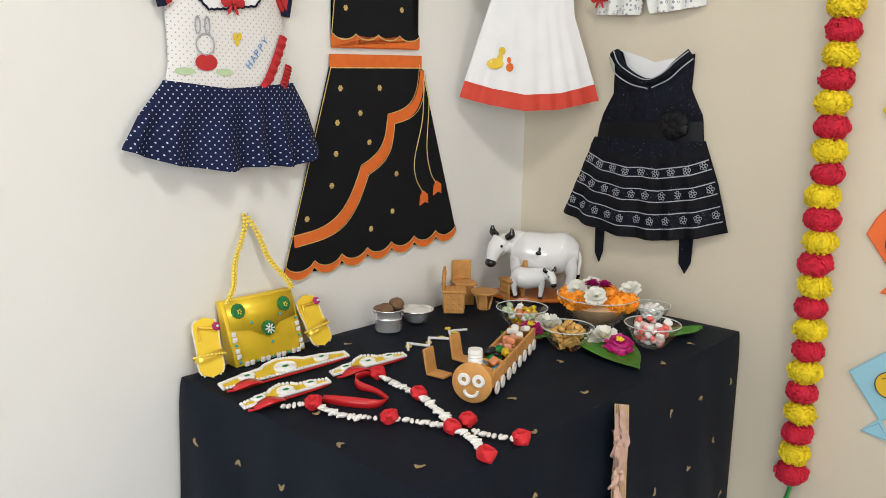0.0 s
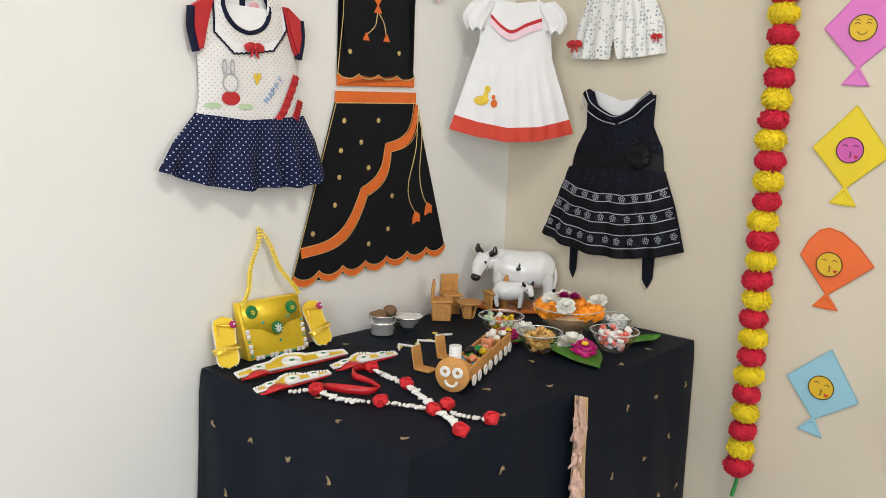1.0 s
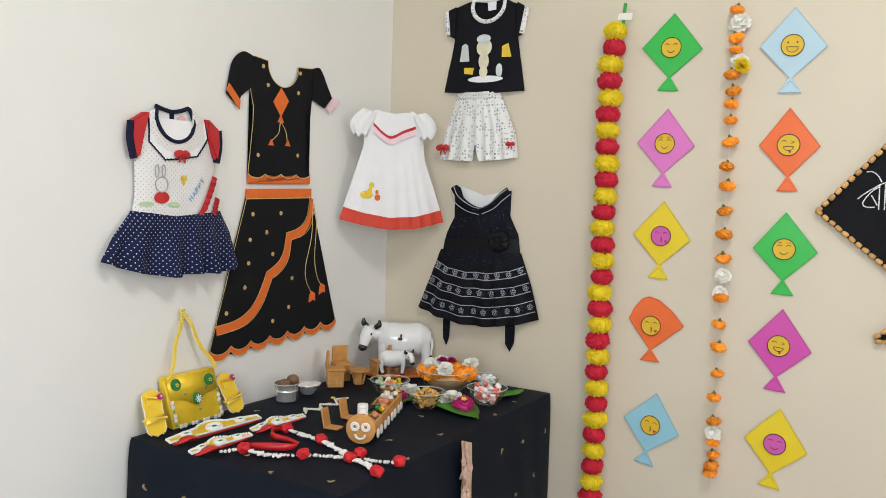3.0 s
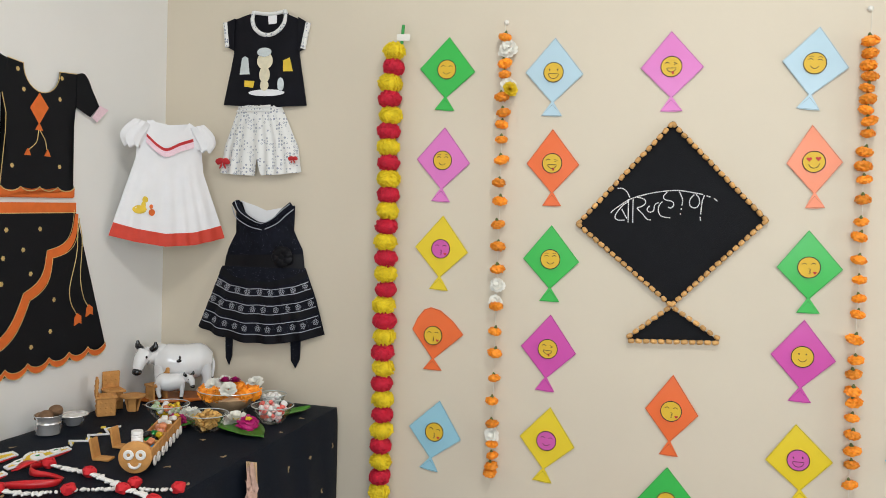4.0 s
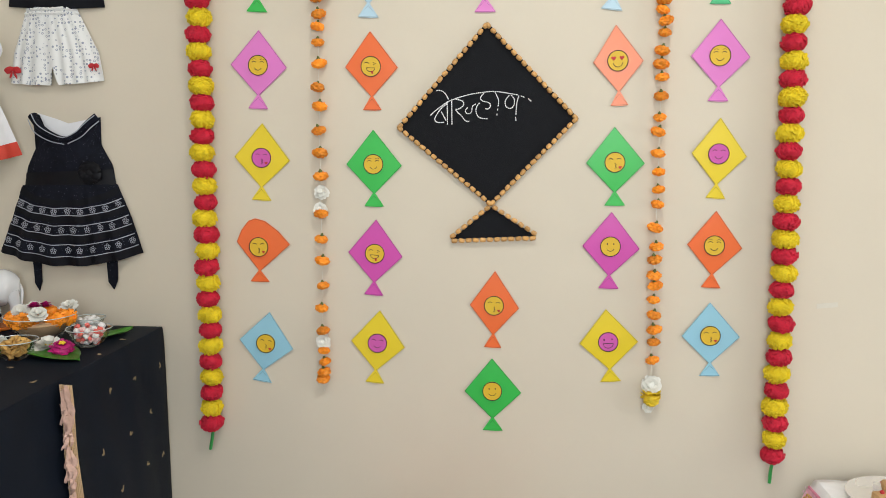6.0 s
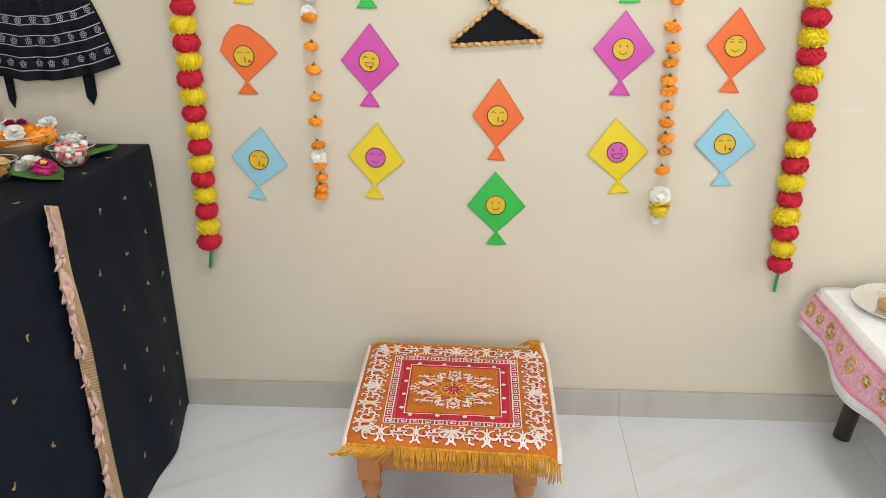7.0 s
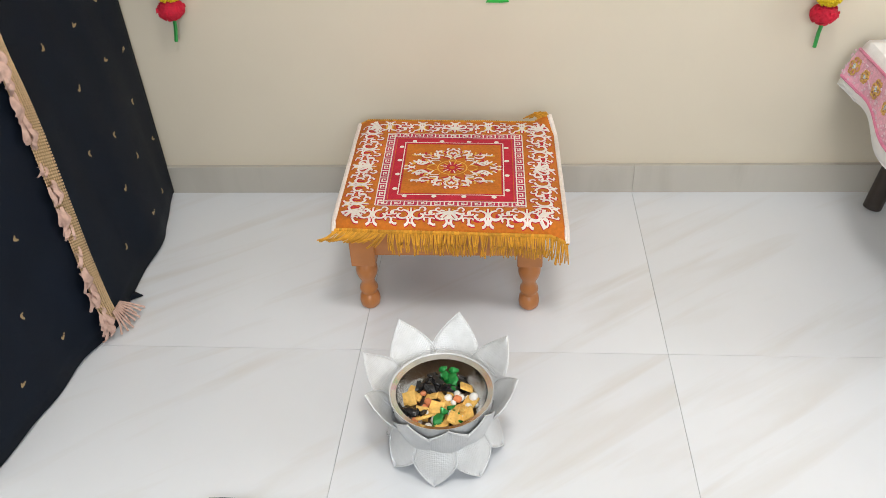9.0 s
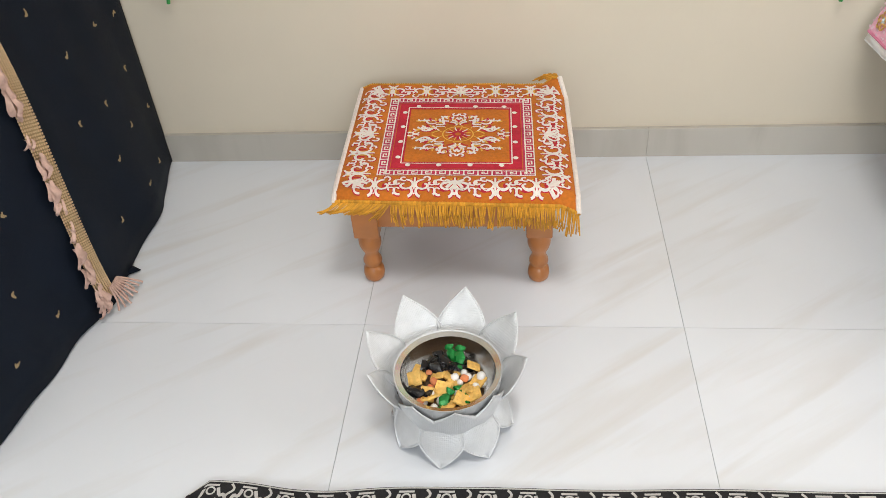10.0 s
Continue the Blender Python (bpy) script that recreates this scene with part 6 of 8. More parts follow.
def mat_line(bm, pts, w, lift=0.0012):
    prev = None
    for i, (u, v) in enumerate(pts):
        a, b = pts[max(0, i - 1)], pts[min(len(pts) - 1, i + 1)]
        t = Vector(((b[0] - a[0]) * MW, (b[1] - a[1]) * MD))
        t = t.normalized() if t.length > 1e-9 else Vector((1, 0))
        s = Vector((-t.y / MW, t.x / MD)) * w / 2
        row = [bm.verts.new(mat_at(u + s.x, v + s.y, lift)), bm.verts.new(mat_at(u - s.x, v - s.y, lift))]
        if prev:
            bm.faces.new((prev[0], prev[1], row[1], row[0]))
        prev = row


def frame_path(inset_u, inset_v, n=24):
    out = []
    for a, b in (((0, 0), (1, 0)), ((1, 0), (1, 1)), ((1, 1), (0, 1)), ((0, 1), (0, 0))):
        for i in range(n):
            t = i / n
            p = (a[0] + (b[0] - a[0]) * t, a[1] + (b[1] - a[1]) * t)
            out.append((inset_u + p[0] * (1 - 2 * inset_u), inset_v + p[1] * (1 - 2 * inset_v)))
    return out + out[:1]


def mat_frame(name, mat, iu, iv, w, lift, label=""):
    bm = bmesh.new()
    q = frame_path(iu, iv)
    wu, wv = w / MW / 2, w / MD / 2
    o, n_ = frame_path(iu - wu, iv - wv), frame_path(iu + wu, iv + wv)
    prev = None
    for a, b in zip(o, n_):
        row = [bm.verts.new(mat_at(*a, lift)), bm.verts.new(mat_at(*b, lift))]
        if prev:
            bm.faces.new((prev[0], prev[1], row[1], row[0]))
        prev = row
    return part(name, bm, mat, mat_thing, label)


IU, IV = 0.180, 0.170
mat_frame("key_band", MAT_PINK, IU + 0.012, IV + 0.012, 0.022, 0.0006, "pink key-pattern band")
mat_frame("red_band", MAT_RED, IU + 0.066, IV + 0.068, 0.024, 0.0006, "crimson band with cream dots")
for ins in (0.0, 0.036, 0.094):
    mat_frame("cream_line", MAT_WHITE, IU - 0.012 + ins, IV - 0.012 + ins, 0.0022, 0.0013)
# key pattern
bm = bmesh.new()


def side_points(fn, n):
    """Lay a motif n times along each side of a frame: fn(side, k) gives lines in (along, across)."""
    return n


def along_side(side, a, c, iu, iv):
    """(a along 0..1, c across inwards) to (u, v) on a frame's side."""
    if side == 0:
        return (iu + a * (1 - 2 * iu), iv + c)
    if side == 1:
        return (1 - iu - c, iv + a * (1 - 2 * iv))
    if side == 2:
        return (1 - iu - a * (1 - 2 * iu), 1 - iv - c)
    return (iu + c, 1 - iv - a * (1 - 2 * iv))


for side in range(4):
    n = 11
    for k in range(n):
        a0, da = (k + 0.1) / n, 0.8 / n
        key = [(0, 0.0), (0, 0.034), (0.85, 0.034), (0.85, 0.010), (0.35, 0.010), (0.35, 0.022), (0.6, 0.022)]
        mat_line(bm, [along_side(side, a0 + p[0] * da, p[1] - 0.004, IU - 0.006, IV - 0.006) for p in key], 0.0034, 0.0014)
part("key_pattern", bm, MAT_WHITE, mat_thing, "cream key pattern")
for side in range(4):
    for k in range(4):
        u, v = along_side(side, (k + 0.35) / 3.8 if side % 2 == 0 else (k + 0.45) / 3.9, 0.0, IU + 0.066, IV + 0.068)
        bm = bmesh.new()
        ring = [bm.verts.new(mat_at(u + 0.0052 / MW * math.cos(a), v + 0.0052 / MD * math.sin(a), 0.0014)) for a in [2 * math.pi * i / 12 for i in range(12)]]
        bm.faces.new(ring)
        part("cream_dot", bm, MAT_WHITE, mat_thing)


def curl(cu, cv, r, a0, turns, flip=1, n=18, squash=1.0):
    """A spiral scroll in mat metres about (cu, cv) in 0..1."""
    out = []
    for i in range(n + 1):
        t = i / n
        a = radians(a0) + flip * turns * 2 * math.pi * t
        rr_ = r * (1 - 0.75 * t)
        out.append((cu + rr_ * math.cos(a) / MW, cv + rr_ * squash * math.sin(a) / MD))
    return out


def edged(under, bm, pts, w, lift):
    """A pale line woven over a slightly wider red one."""
    mat_line(under, pts, w * 1.15 + 0.0034, lift - 0.0005)
    mat_line(bm, pts, w * 1.15, lift)


bmw, bmg, bma = bmesh.new(), bmesh.new(), bmesh.new()
BU, BV = 0.082, 0.080
for side in range(4):
    n = 5
    for k in range(n):
        c = (k + 0.5) / n
        for sgn in (-1, 1):
            cu, cv = along_side(side, c + sgn * 0.046, 0.000, BU, BV)
            base = (0, 90, 180, 270)[side]
            edged(bma, bmw, curl(cu, cv, 0.0185, base + 90, 0.95, sgn), 0.0046, 0.0013)
            cu, cv = along_side(side, c + sgn * 0.030, -0.034, BU, BV)
            edged(bma, bmw, curl(cu, cv, 0.010, base - 90, 0.7, -sgn), 0.0042, 0.0013)
            cu, cv = along_side(side, c + sgn * 0.055, 0.052, BU, BV)
            edged(bma, bmw, curl(cu, cv, 0.009, base - 60, 0.7, sgn), 0.0036, 0.0013)
            cu, cv = along_side(side, c + sgn * 0.084, 0.018, BU, BV)
            edged(bma, bmw, curl(cu, cv, 0.0105, base + 60, 0.8, -sgn), 0.0038, 0.0014)
            cu, cv = along_side(side, c + sgn * 0.082, -0.030, BU, BV)
            edged(bma, bmw, curl(cu, cv, 0.0095, base - 60, 0.8, sgn), 0.0034, 0.0014)
        for sgn in (-1, 1):
            cu, cv = along_side(side, c + sgn * 0.062, -0.006, BU, BV)
            mat_line(bma, curl(cu, cv, 0.013, 40 * sgn, 0.6, sgn), 0.0048, 0.0008)
        mat_line(bmg, [along_side(side, c - 0.018, 0.052, BU, BV), along_side(side, c - 0.018, -0.046, BU, BV)], 0.0036, 0.0010)
        mat_line(bmg, [along_side(side, c + 0.018, 0.052, BU, BV), along_side(side, c + 0.018, -0.046, BU, BV)], 0.0036, 0.0010)
        edged(bma, bmw, [along_side(side, c, 0.058, BU, BV), along_side(side, c, 0.020, BU, BV), along_side(side, c, -0.020, BU, BV), along_side(side, c, -0.05, BU, BV)], 0.0032, 0.0016)
    # leafy sprays at the side's ends
    for e in (0.0, 0.5):
        for q in range(5):
            a = radians(-70 + 35 * q)
            u0, v0 = along_side(side, e, 0.03, BU, BV)
            base = radians((270, 0, 90, 180)[side])
            tip = (u0 + 0.026 * math.cos(base + a) / MW, v0 + 0.026 * math.sin(base + a) / MD)
            mid = ((u0 + tip[0]) / 2 + 0.003 / MW * math.sin(a), (v0 + tip[1]) / 2)
            edged(bma, bmw, [(u0, v0), mid, tip], 0.0062, 0.0018)
part("scroll_border", bmw, MAT_WHITE, mat_thing, "cream scrolling border")["kind"] = "stuff"
part("ochre_border", bmg, MAT_GOLD, mat_thing)["kind"] = "stuff"
part("red_border", bma, MAT_RED, mat_thing)["kind"] = "stuff"
bmw, bmg, bmr = bmesh.new(), bmesh.new(), bmesh.new()
for q in range(4):
    s1, s2 = ((1, 1), (-1, 1), (-1, -1), (1, -1))[q]
    f = s1 * s2
    for r, du, dv, w, a0 in ((0.016, 0.150, 0.055, 0.0046, 160), (0.013, 0.055, 0.150, 0.0044, 250), (0.014, 0.128, 0.120, 0.0042, 200), (0.009, 0.195, 0.020, 0.0036, 200), (0.008, 0.020, 0.185, 0.0036, 160)):
        a = a0 if s1 > 0 else 180 - a0
        a = a if s2 > 0 else -a
        edged(bmr, bmw, curl(0.5 + s1 * du, 0.5 + s2 * dv, r, a, 0.8, f), w, 0.0014)
    # leafy sprays branching outwards from the heart
    for k, (ang, r0_, r1_) in enumerate(((14, 0.034, 0.094), (44, 0.036, 0.098), (76, 0.034, 0.080))):
        a = radians(ang)
        spine_ = [(0.5 + s1 * (r0_ + (r1_ - r0_) * t) * math.cos(a + 0.22 * math.sin(t * 4)) / MW, 0.5 + s2 * 0.90 * (r0_ + (r1_ - r0_) * t) * math.sin(a + 0.22 * math.sin(t * 4)) / MD) for t in [q_ / 8 for q_ in range(9)]]
        mat_line(bmg, spine_, 0.0024, 0.0010)
        for q_ in range(1, 9):
            c0 = spine_[q_]
            for sd in (-1, 1):
                e = a + sd * (0.9 - 0.05 * q_)
                L = 0.019 - 0.0012 * q_
                tip = (c0[0] + s1 * L * math.cos(e) / MW, c0[1] + s2 * L * math.sin(e) / MD)
                mid = ((c0[0] + tip[0]) / 2 + s1 * 0.002 * math.cos(a) / MW, (c0[1] + tip[1]) / 2 + s2 * 0.002 * math.sin(a) / MD)
                mat_line((bmw, bmw, bmg, bmw, bmr)[(q_ * 2 + k + (sd > 0)) % 5], [c0, mid, tip], (0.0050, 0.0036)[q_ % 2], 0.0012 + 0.0001 * (q_ % 4))
for k in range(12):
    a = k * math.pi / 6
    r0_ = 0.022 if k % 2 else 0.017
    mat_line(bmr, [(0.5 + 0.006 * math.cos(a) / MW, 0.5 + 0.006 * math.sin(a) / MD), (0.5 + r0_ * math.cos(a) / MW, 0.5 + r0_ * math.sin(a) / MD)], 0.0064, 0.0012)
    mat_line(bmw if k % 2 else bmg, [(0.5 + 0.012 * math.cos(a + 0.26) / MW, 0.5 + 0.012 * math.sin(a + 0.26) / MD), (0.5 + 0.026 * math.cos(a + 0.26) / MW, 0.5 + 0.026 * math.sin(a + 0.26) / MD)], 0.0022, 0.0016)
mat_line(bmg, [(0.5 + 0.031 * math.cos(2 * math.pi * i / 24) / MW, 0.5 + 0.029 * math.sin(2 * math.pi * i / 24) / MD) for i in range(25)], 0.0026, 0.0011)
part("medallion", bmw, MAT_WHITE, mat_thing, "cream leafy medallion")["kind"] = "stuff"
part("medallion_accent", bmg, MAT_GOLD, mat_thing)
part("medallion_heart", bmr, MAT_RED, mat_thing)
for u in (0.0, 1.0):
    bm = bmesh.new()
    tube(bm, [tuple(mat_at(u, j / 40, -0.001)) for j in range(41)], 0.0055, 8)
    part("bound_edge", bm, MAT_WHITE, mat_thing, "cream bound side edge")
bm = bmesh.new()
for j in range(90):
    u = j / 89
    ball(bm, 0.0046, Matrix.Translation(mat_at(u, 0.002, -0.001)), 1)
part("knotted_edge", bm, FRINGE, mat_thing, "golden knotted edge")
bm = bmesh.new()
for j in range(90):
    ball(bm, 0.0030, Matrix.Translation(mat_at(j / 89, 0.998, 0.0)), 1)
part("knotted_edge", bm, FRINGE, mat_thing, "golden knotted edge")
bm = bmesh.new()
rr = random.Random(12)
for j in range(230):
    u = (j + rr.uniform(-0.4, 0.4)) / 229
    a = mat_at(min(1, max(0, u)), 0.0, -0.001)
    sweep = -0.030 if u < 0.24 else (-0.004 if u > 0.9 else 0)
    L = (rr.uniform(0.026, 0.038) + 0.008 * math.sin(u * 31) ** 2) * (0.8 if u < 0.25 else 1)
    side = rr.uniform(-0.007, 0.007) + sweep
    b = a + Vector((side * 0.5, -0.010 - rr.uniform(0, 0.006), -L * (0.25 if u < 0.22 else 0.45)))
    c = a + Vector((side, -0.010 - rr.uniform(0, 0.008), -L * (0.5 if u < 0.22 else 1)))
    tube(bm, smooth_line([tuple(a), tuple(b), tuple(c)], 3), 0.0013, 4)
part("fringe", bm, FRINGE, mat_thing, "golden hanging fringe")["kind"] = "stuff"
bm = bmesh.new()
for j in range(40):
    a = mat_at(0.93 + 0.07 * j / 40, 1.0, 0.0)
    tube(bm, [tuple(a), tuple(a + Vector((-0.012 + rr.uniform(-0.01, 0.01), 0.008, 0.004))), tuple(a + Vector((-0.026 + rr.uniform(-0.01, 0.01), 0.010, -0.006)))], 0.0013, 4)
part("fringe", bm, FRINGE, mat_thing)

# ---- silver lotus stand with its steel bowl ----
SILVER_MESH = material("hammered_silver_mesh", (0.66, 0.67, 0.68), 0.42, 0.28, vary=0.10, scale=60)
v_ = node(SILVER_MESH, "TexVoronoi")
v_.inputs["Scale"].default_value, v_.inputs["Randomness"].default_value = 330, 0.25
link(SILVER_MESH, node(SILVER_MESH, "TexCoord").outputs["Object"], v_.inputs["Vector"])
bp_ = node(SILVER_MESH, "Bump")
bp_.inputs["Strength"].default_value, bp_.inputs["Distance"].default_value = 0.45, 0.0015
link(SILVER_MESH, v_.outputs["Distance"], bp_.inputs["Height"])
link(SILVER_MESH, bp_.outputs[0], bsdf(SILVER_MESH).inputs["Normal"])
STEEL = material("polished_steel", (0.88, 0.87, 0.86), 0.27, 0.72, vary=0.05, scale=80)
BOWL_STEEL = material("mirror_steel", (0.74, 0.73, 0.72), 0.16, 1.0, vary=0.05, scale=80)
lotus = thing("lotus_stand", "silver lotus-shaped stand with pointed petals on the floor", "bowl stand", "", (1.341, -0.822, 0))
lotus.scale = (0.955, 0.955, 1.02)


def petal_mesh(r0, z0, r1, z1, half, belly, n=12, m=9, point=1.0):
    """A pointed petal from a root ring to its tip, curved about z and cupped."""
    bm = bmesh.new()
    rows_ = []
    for i in range(n + 1):
        t = i / n
        r = r0 + (r1 - r0) * t + belly * math.sin(math.pi * t)
        z = z0 + (z1 - z0) * t ** 0.9
        w = half * (1 - t ** 3.2 * 0.35) * (1 - max(0, (t - 0.45) / 0.55) ** 1.35 * point)
        rows_.append([bm.verts.new(((r - 0.007 * (2 * c / m - 1) ** 2 * (1 - t) + 0.004 * (2 * c / m - 1) ** 2 * t) * math.cos(w * (2 * c / m - 1)), r * math.sin(w * (2 * c / m - 1)), z)) for c in range(m + 1)])
    for a, b in zip(rows_, rows_[1:]):
        for c in range(m):
            bm.faces.new((a[c], a[c + 1], b[c + 1], b[c]))
    bmesh.ops.remove_doubles(bm, verts=bm.verts, dist=1e-5)
    return bm


def rim_of(r0, z0, r1, z1, half, belly, point=1.0, n=16):
    pts_ = []
    for s in (-1, 1):
        seq = []
        for i in range(n + 1):
            t = i / n
            r = r0 + (r1 - r0) * t + belly * math.sin(math.pi * t)
            z = z0 + (z1 - z0) * t ** 0.9
            w = half * (1 - t ** 3.2 * 0.35) * (1 - max(0, (t - 0.45) / 0.55) ** 1.35 * point)
            rr_ = r - 0.007 * (1 - t) + 0.004 * t
            seq.append((rr_ * math.cos(w), s * r * math.sin(w), z))
        pts_ += seq if s < 0 else seq[::-1][1:]
    return pts_


UP = (0.076, 0.062, 0.162, 0.154, 0.40, 0.004)
LOW = (0.081, 0.074, 0.104, 0.003, 0.42, 0.006)
# the stand is bent with use: the petals at the front stand closer and lower than those at the back
for spec, angles, nm in ((UP, (82, 122), "upper_petal"), ((0.076, 0.062, 0.148, 0.152, 0.40, 0.004), (42, 160), "upper_petal"), ((0.076, 0.062, 0.128, 0.142, 0.42, 0.006), (2, 197), "upper_petal"), ((0.082, 0.055, 0.0965, 0.125, 0.50, 0.006), (240, 281, 322), "upper_petal"),
                         (LOW, (84, 129, 174, 219, 264, 309, 354, 39), "lower_petal")):
    first = None
    for ang in angles:
        m = pose(0, 0, 0, 0, 0, ang)
        if first is None:
            first = part(nm, petal_mesh(*spec), SILVER_MESH, lotus, "pointed silver mesh petal")
            first.matrix_basis = m
            sm = first.modifiers.new("thickness", "SOLIDIFY")
            sm.thickness = 0.002
            bm = bmesh.new()
            tube(bm, rim_of(*spec), 0.0013, 6)
            edge = part("beaded_edge", bm, SILVER_MESH, first)
        else:
            o = new(nm, first.data)
            o.parent, o.matrix_basis = lotus, m
            sm = o.modifiers.new("thickness", "SOLIDIFY")
            sm.thickness = 0.002
            again(edge, o, Matrix())
part("core", lathe(bmesh.new(), [(0.070, 0.002), (0.066, 0.03), (0.077, 0.066), (0.0885, 0.098), (0.0915, 0.1205), (0.0895, 0.1195), (0.0865, 0.098), (0.073, 0.066), (0.062, 0.03), (0.066, 0.002)], 40), SILVER_MESH, lotus, "round silver core")
part("waist_band", lathe(bmesh.new(), [(0.0800, 0.062), (0.0835, 0.066), (0.0835, 0.072), (0.0805, 0.077)], 48, wob=lambda a, z: 1 + 0.006 * math.sin(a * 40)), SILVER_MESH, lotus, "beaded silver waist band")

bowl = thing("steel_bowl", "polished steel bowl of sweets and biscuits in the lotus stand", "bowl", "", (1.341, -0.822, -0.003))
bowl.scale = (0.955, 0.955, 1)
part("wall", lathe(bmesh.new(), [(0, 0.050), (0.045, 0.051), (0.068, 0.062), (0.079, 0.085), (0.083, 0.116), (0.090, 0.1205), (0.0905, 0.1225), (0.089, 0.124), (0.080, 0.121), (0.0765, 0.086), (0.066, 0.065), (0.045, 0.055), (0, 0.054)], 56), BOWL_STEEL, bowl)
CRACKER = material("salted_cracker", (0.82, 0.50, 0.13), 0.7, vary=0.3, scale=120, bump=0.5, bump_scale=500, spread=0.15)
SUGAR = material("white_sugar_sweet", (0.82, 0.80, 0.77), 0.5, vary=0.05, scale=120, bump=0.3, bump_scale=500, spread=0.06)
JELLY = material("orange_jelly_sweet", (0.70, 0.24, 0.10), 0.4, vary=0.15, scale=120, spread=0.15)
GREEN_FOIL = material("green_sweet_wrapper", (0.01, 0.22, 0.04), 0.22, 0.3, vary=0.4, scale=70, bump=0.8, bump_scale=160)
BLACK_FOIL = material("black_sweet_wrapper", (0.01, 0.01, 0.012), 0.2, 0.2, vary=0.3, scale=70, bump=0.9, bump_scale=140)


def cracker_mesh():
    bm = bmesh.new()
    box(bm, 0.027, 0.027, 0.005, bevel=0.0015)
    for i in range(3):
        for j in range(3):
            ball(bm, 0.0016, pose(-0.008 + 0.008 * i, -0.008 + 0.008 * j, 0.0028), 1)
    return bm


def wrapper_mesh(seed):
    """A twisted sweet wrapper: a crumpled body with flared ends."""
    bm = bmesh.new()
    prof = [(0.0, -0.024), (0.009, -0.023), (0.008, -0.019), (0.003, -0.014), (0.008, -0.010), (0.009, 0.0), (0.008, 0.010), (0.003, 0.014), (0.008, 0.019), (0.009, 0.023), (0.0, 0.024)]
    lathe(bm, prof, 10, pose(0, 0, 0, 0, 90, 0), wob=lambda a, z: 1 + 0.25 * math.sin(a * 3 + seed + z * 200))
    for v in bm.verts:
        v.co.z *= 0.6
    return bm


rr = random.Random(31)
# filler under the sweets, coloured dark for the shade in the gaps between them
fill = bmesh.new()
lathe(fill, [(0, 0.092), (0.050, 0.088), (0.060, 0.082), (0, 0.074)], 30, pose(0, -0.008, 0))
part("sweet_bed", fill, material("dark_sweet_crumbs", (0.16, 0.095, 0.05), 0.6, vary=0.4, scale=200, bump=0.6, bump_scale=400), bowl)


def heap(proto_bm, name, mat, spots, z0, tilt=35, sc=(0.85, 1.1)):
    first = None
    for x, y in spots:
        m = pose(x * 0.92, y * 0.92 - 0.004, z0 - 0.010 + rr.uniform(0, 0.010), rr.uniform(-tilt, tilt), rr.uniform(-tilt, tilt), rr.uniform(0, 360)) @ Matrix.Scale(rr.uniform(*sc), 4)
        if first is None:
            first = part(name, proto_bm, mat, bowl)
            first.matrix_basis = m
        else:
            again(first, bowl, m)


heap(cracker_mesh(), "cracker", CRACKER, ((0.010, -0.012), (0.040, -0.020), (-0.008, -0.030), (-0.030, -0.055), (0.005, -0.062), (-0.052, 0.012), (0.045, 0.030), (0.030, -0.055), (-0.018, 0.004), (0.002, 0.010), (-0.060, -0.010), (0.055, -0.005), (0.022, -0.036), (-0.034, -0.040), (0.048, -0.040)), 0.115)
heap(ball(bmesh.new(), 0.0072, squash=(1.15, 1, 0.9)), "white_sweet", SUGAR, ((-0.048, -0.042), (-0.040, -0.055), (0.012, 0.002), (0.050, 0.008), (0.060, 0.004), (0.022, -0.006), (-0.052, -0.030), (0.064, -0.008), (-0.020, -0.066), (0.036, 0.006), (0.0, -0.022), (0.018, -0.035), (0.028, 0.016), (-0.028, -0.036), (0.052, -0.018), (0.020, 0.030), (0.045, -0.045), (-0.010, -0.050)), 0.110, sc=(0.7, 1.15))
heap(box(bmesh.new(), 0.014, 0.012, 0.009, bevel=0.0035), "jelly_sweet", JELLY, ((-0.036, 0.010), (-0.030, -0.022), (-0.038, -0.032), (-0.045, -0.060), (0.0, 0.020), (0.030, 0.0), (-0.024, -0.012)), 0.116)
heap(wrapper_mesh(1), "green_sweet", GREEN_FOIL, ((0.028, -0.042), (-0.002, -0.055), (0.018, 0.045), (0.004, 0.052)), 0.113, 12)
heap(wrapper_mesh(4), "black_sweet", BLACK_FOIL, ((-0.028, 0.030), (-0.020, 0.018), (-0.010, 0.036), (0.012, 0.028), (-0.056, -0.036)), 0.117, 25, sc=(1.0, 1.3))

# ---- plate of sweets on the white table ----
plate = thing("steel_plate", "round steel plate of sweets on the white cloth", "plate", "", (2.362, -0.170, WH + 0.006))
part("dish", lathe(bmesh.new(), [(0, 0), (0.085, 0.0), (0.105, 0.006), (0.118, 0.012), (0.119, 0.0145), (0.116, 0.0145), (0.103, 0.009), (0.085, 0.003), (0, 0.003)], 56), STEEL, plate)
MITHAI = material("tan_milk_sweet", (0.55, 0.33, 0.14), 0.7, vary=0.25, scale=150, bump=0.4, bump_scale=400, spread=0.15)
for k in range(9):
    a = k * 2.4
    s_ = part("milk_sweet", box(bmesh.new(), 0.034, 0.030, 0.022, bevel=0.005), MITHAI if k % 3 else SUGAR, plate)
    s_.matrix_basis = pose(-0.01 + 0.020 * math.sqrt(k) * math.cos(a), 0.020 * math.sqrt(k) * math.sin(a), 0.0145 + (0.018 if k < 2 else 0), rr.uniform(-4, 4), rr.uniform(-4, 4), rr.uniform(0, 90))
    if k % 2 == 0:
        part("cherry_piece", ball(bmesh.new(), 0.006, pose(0, 0, 0.0125), 1, 0.2, k), RED_COTTON, s_)

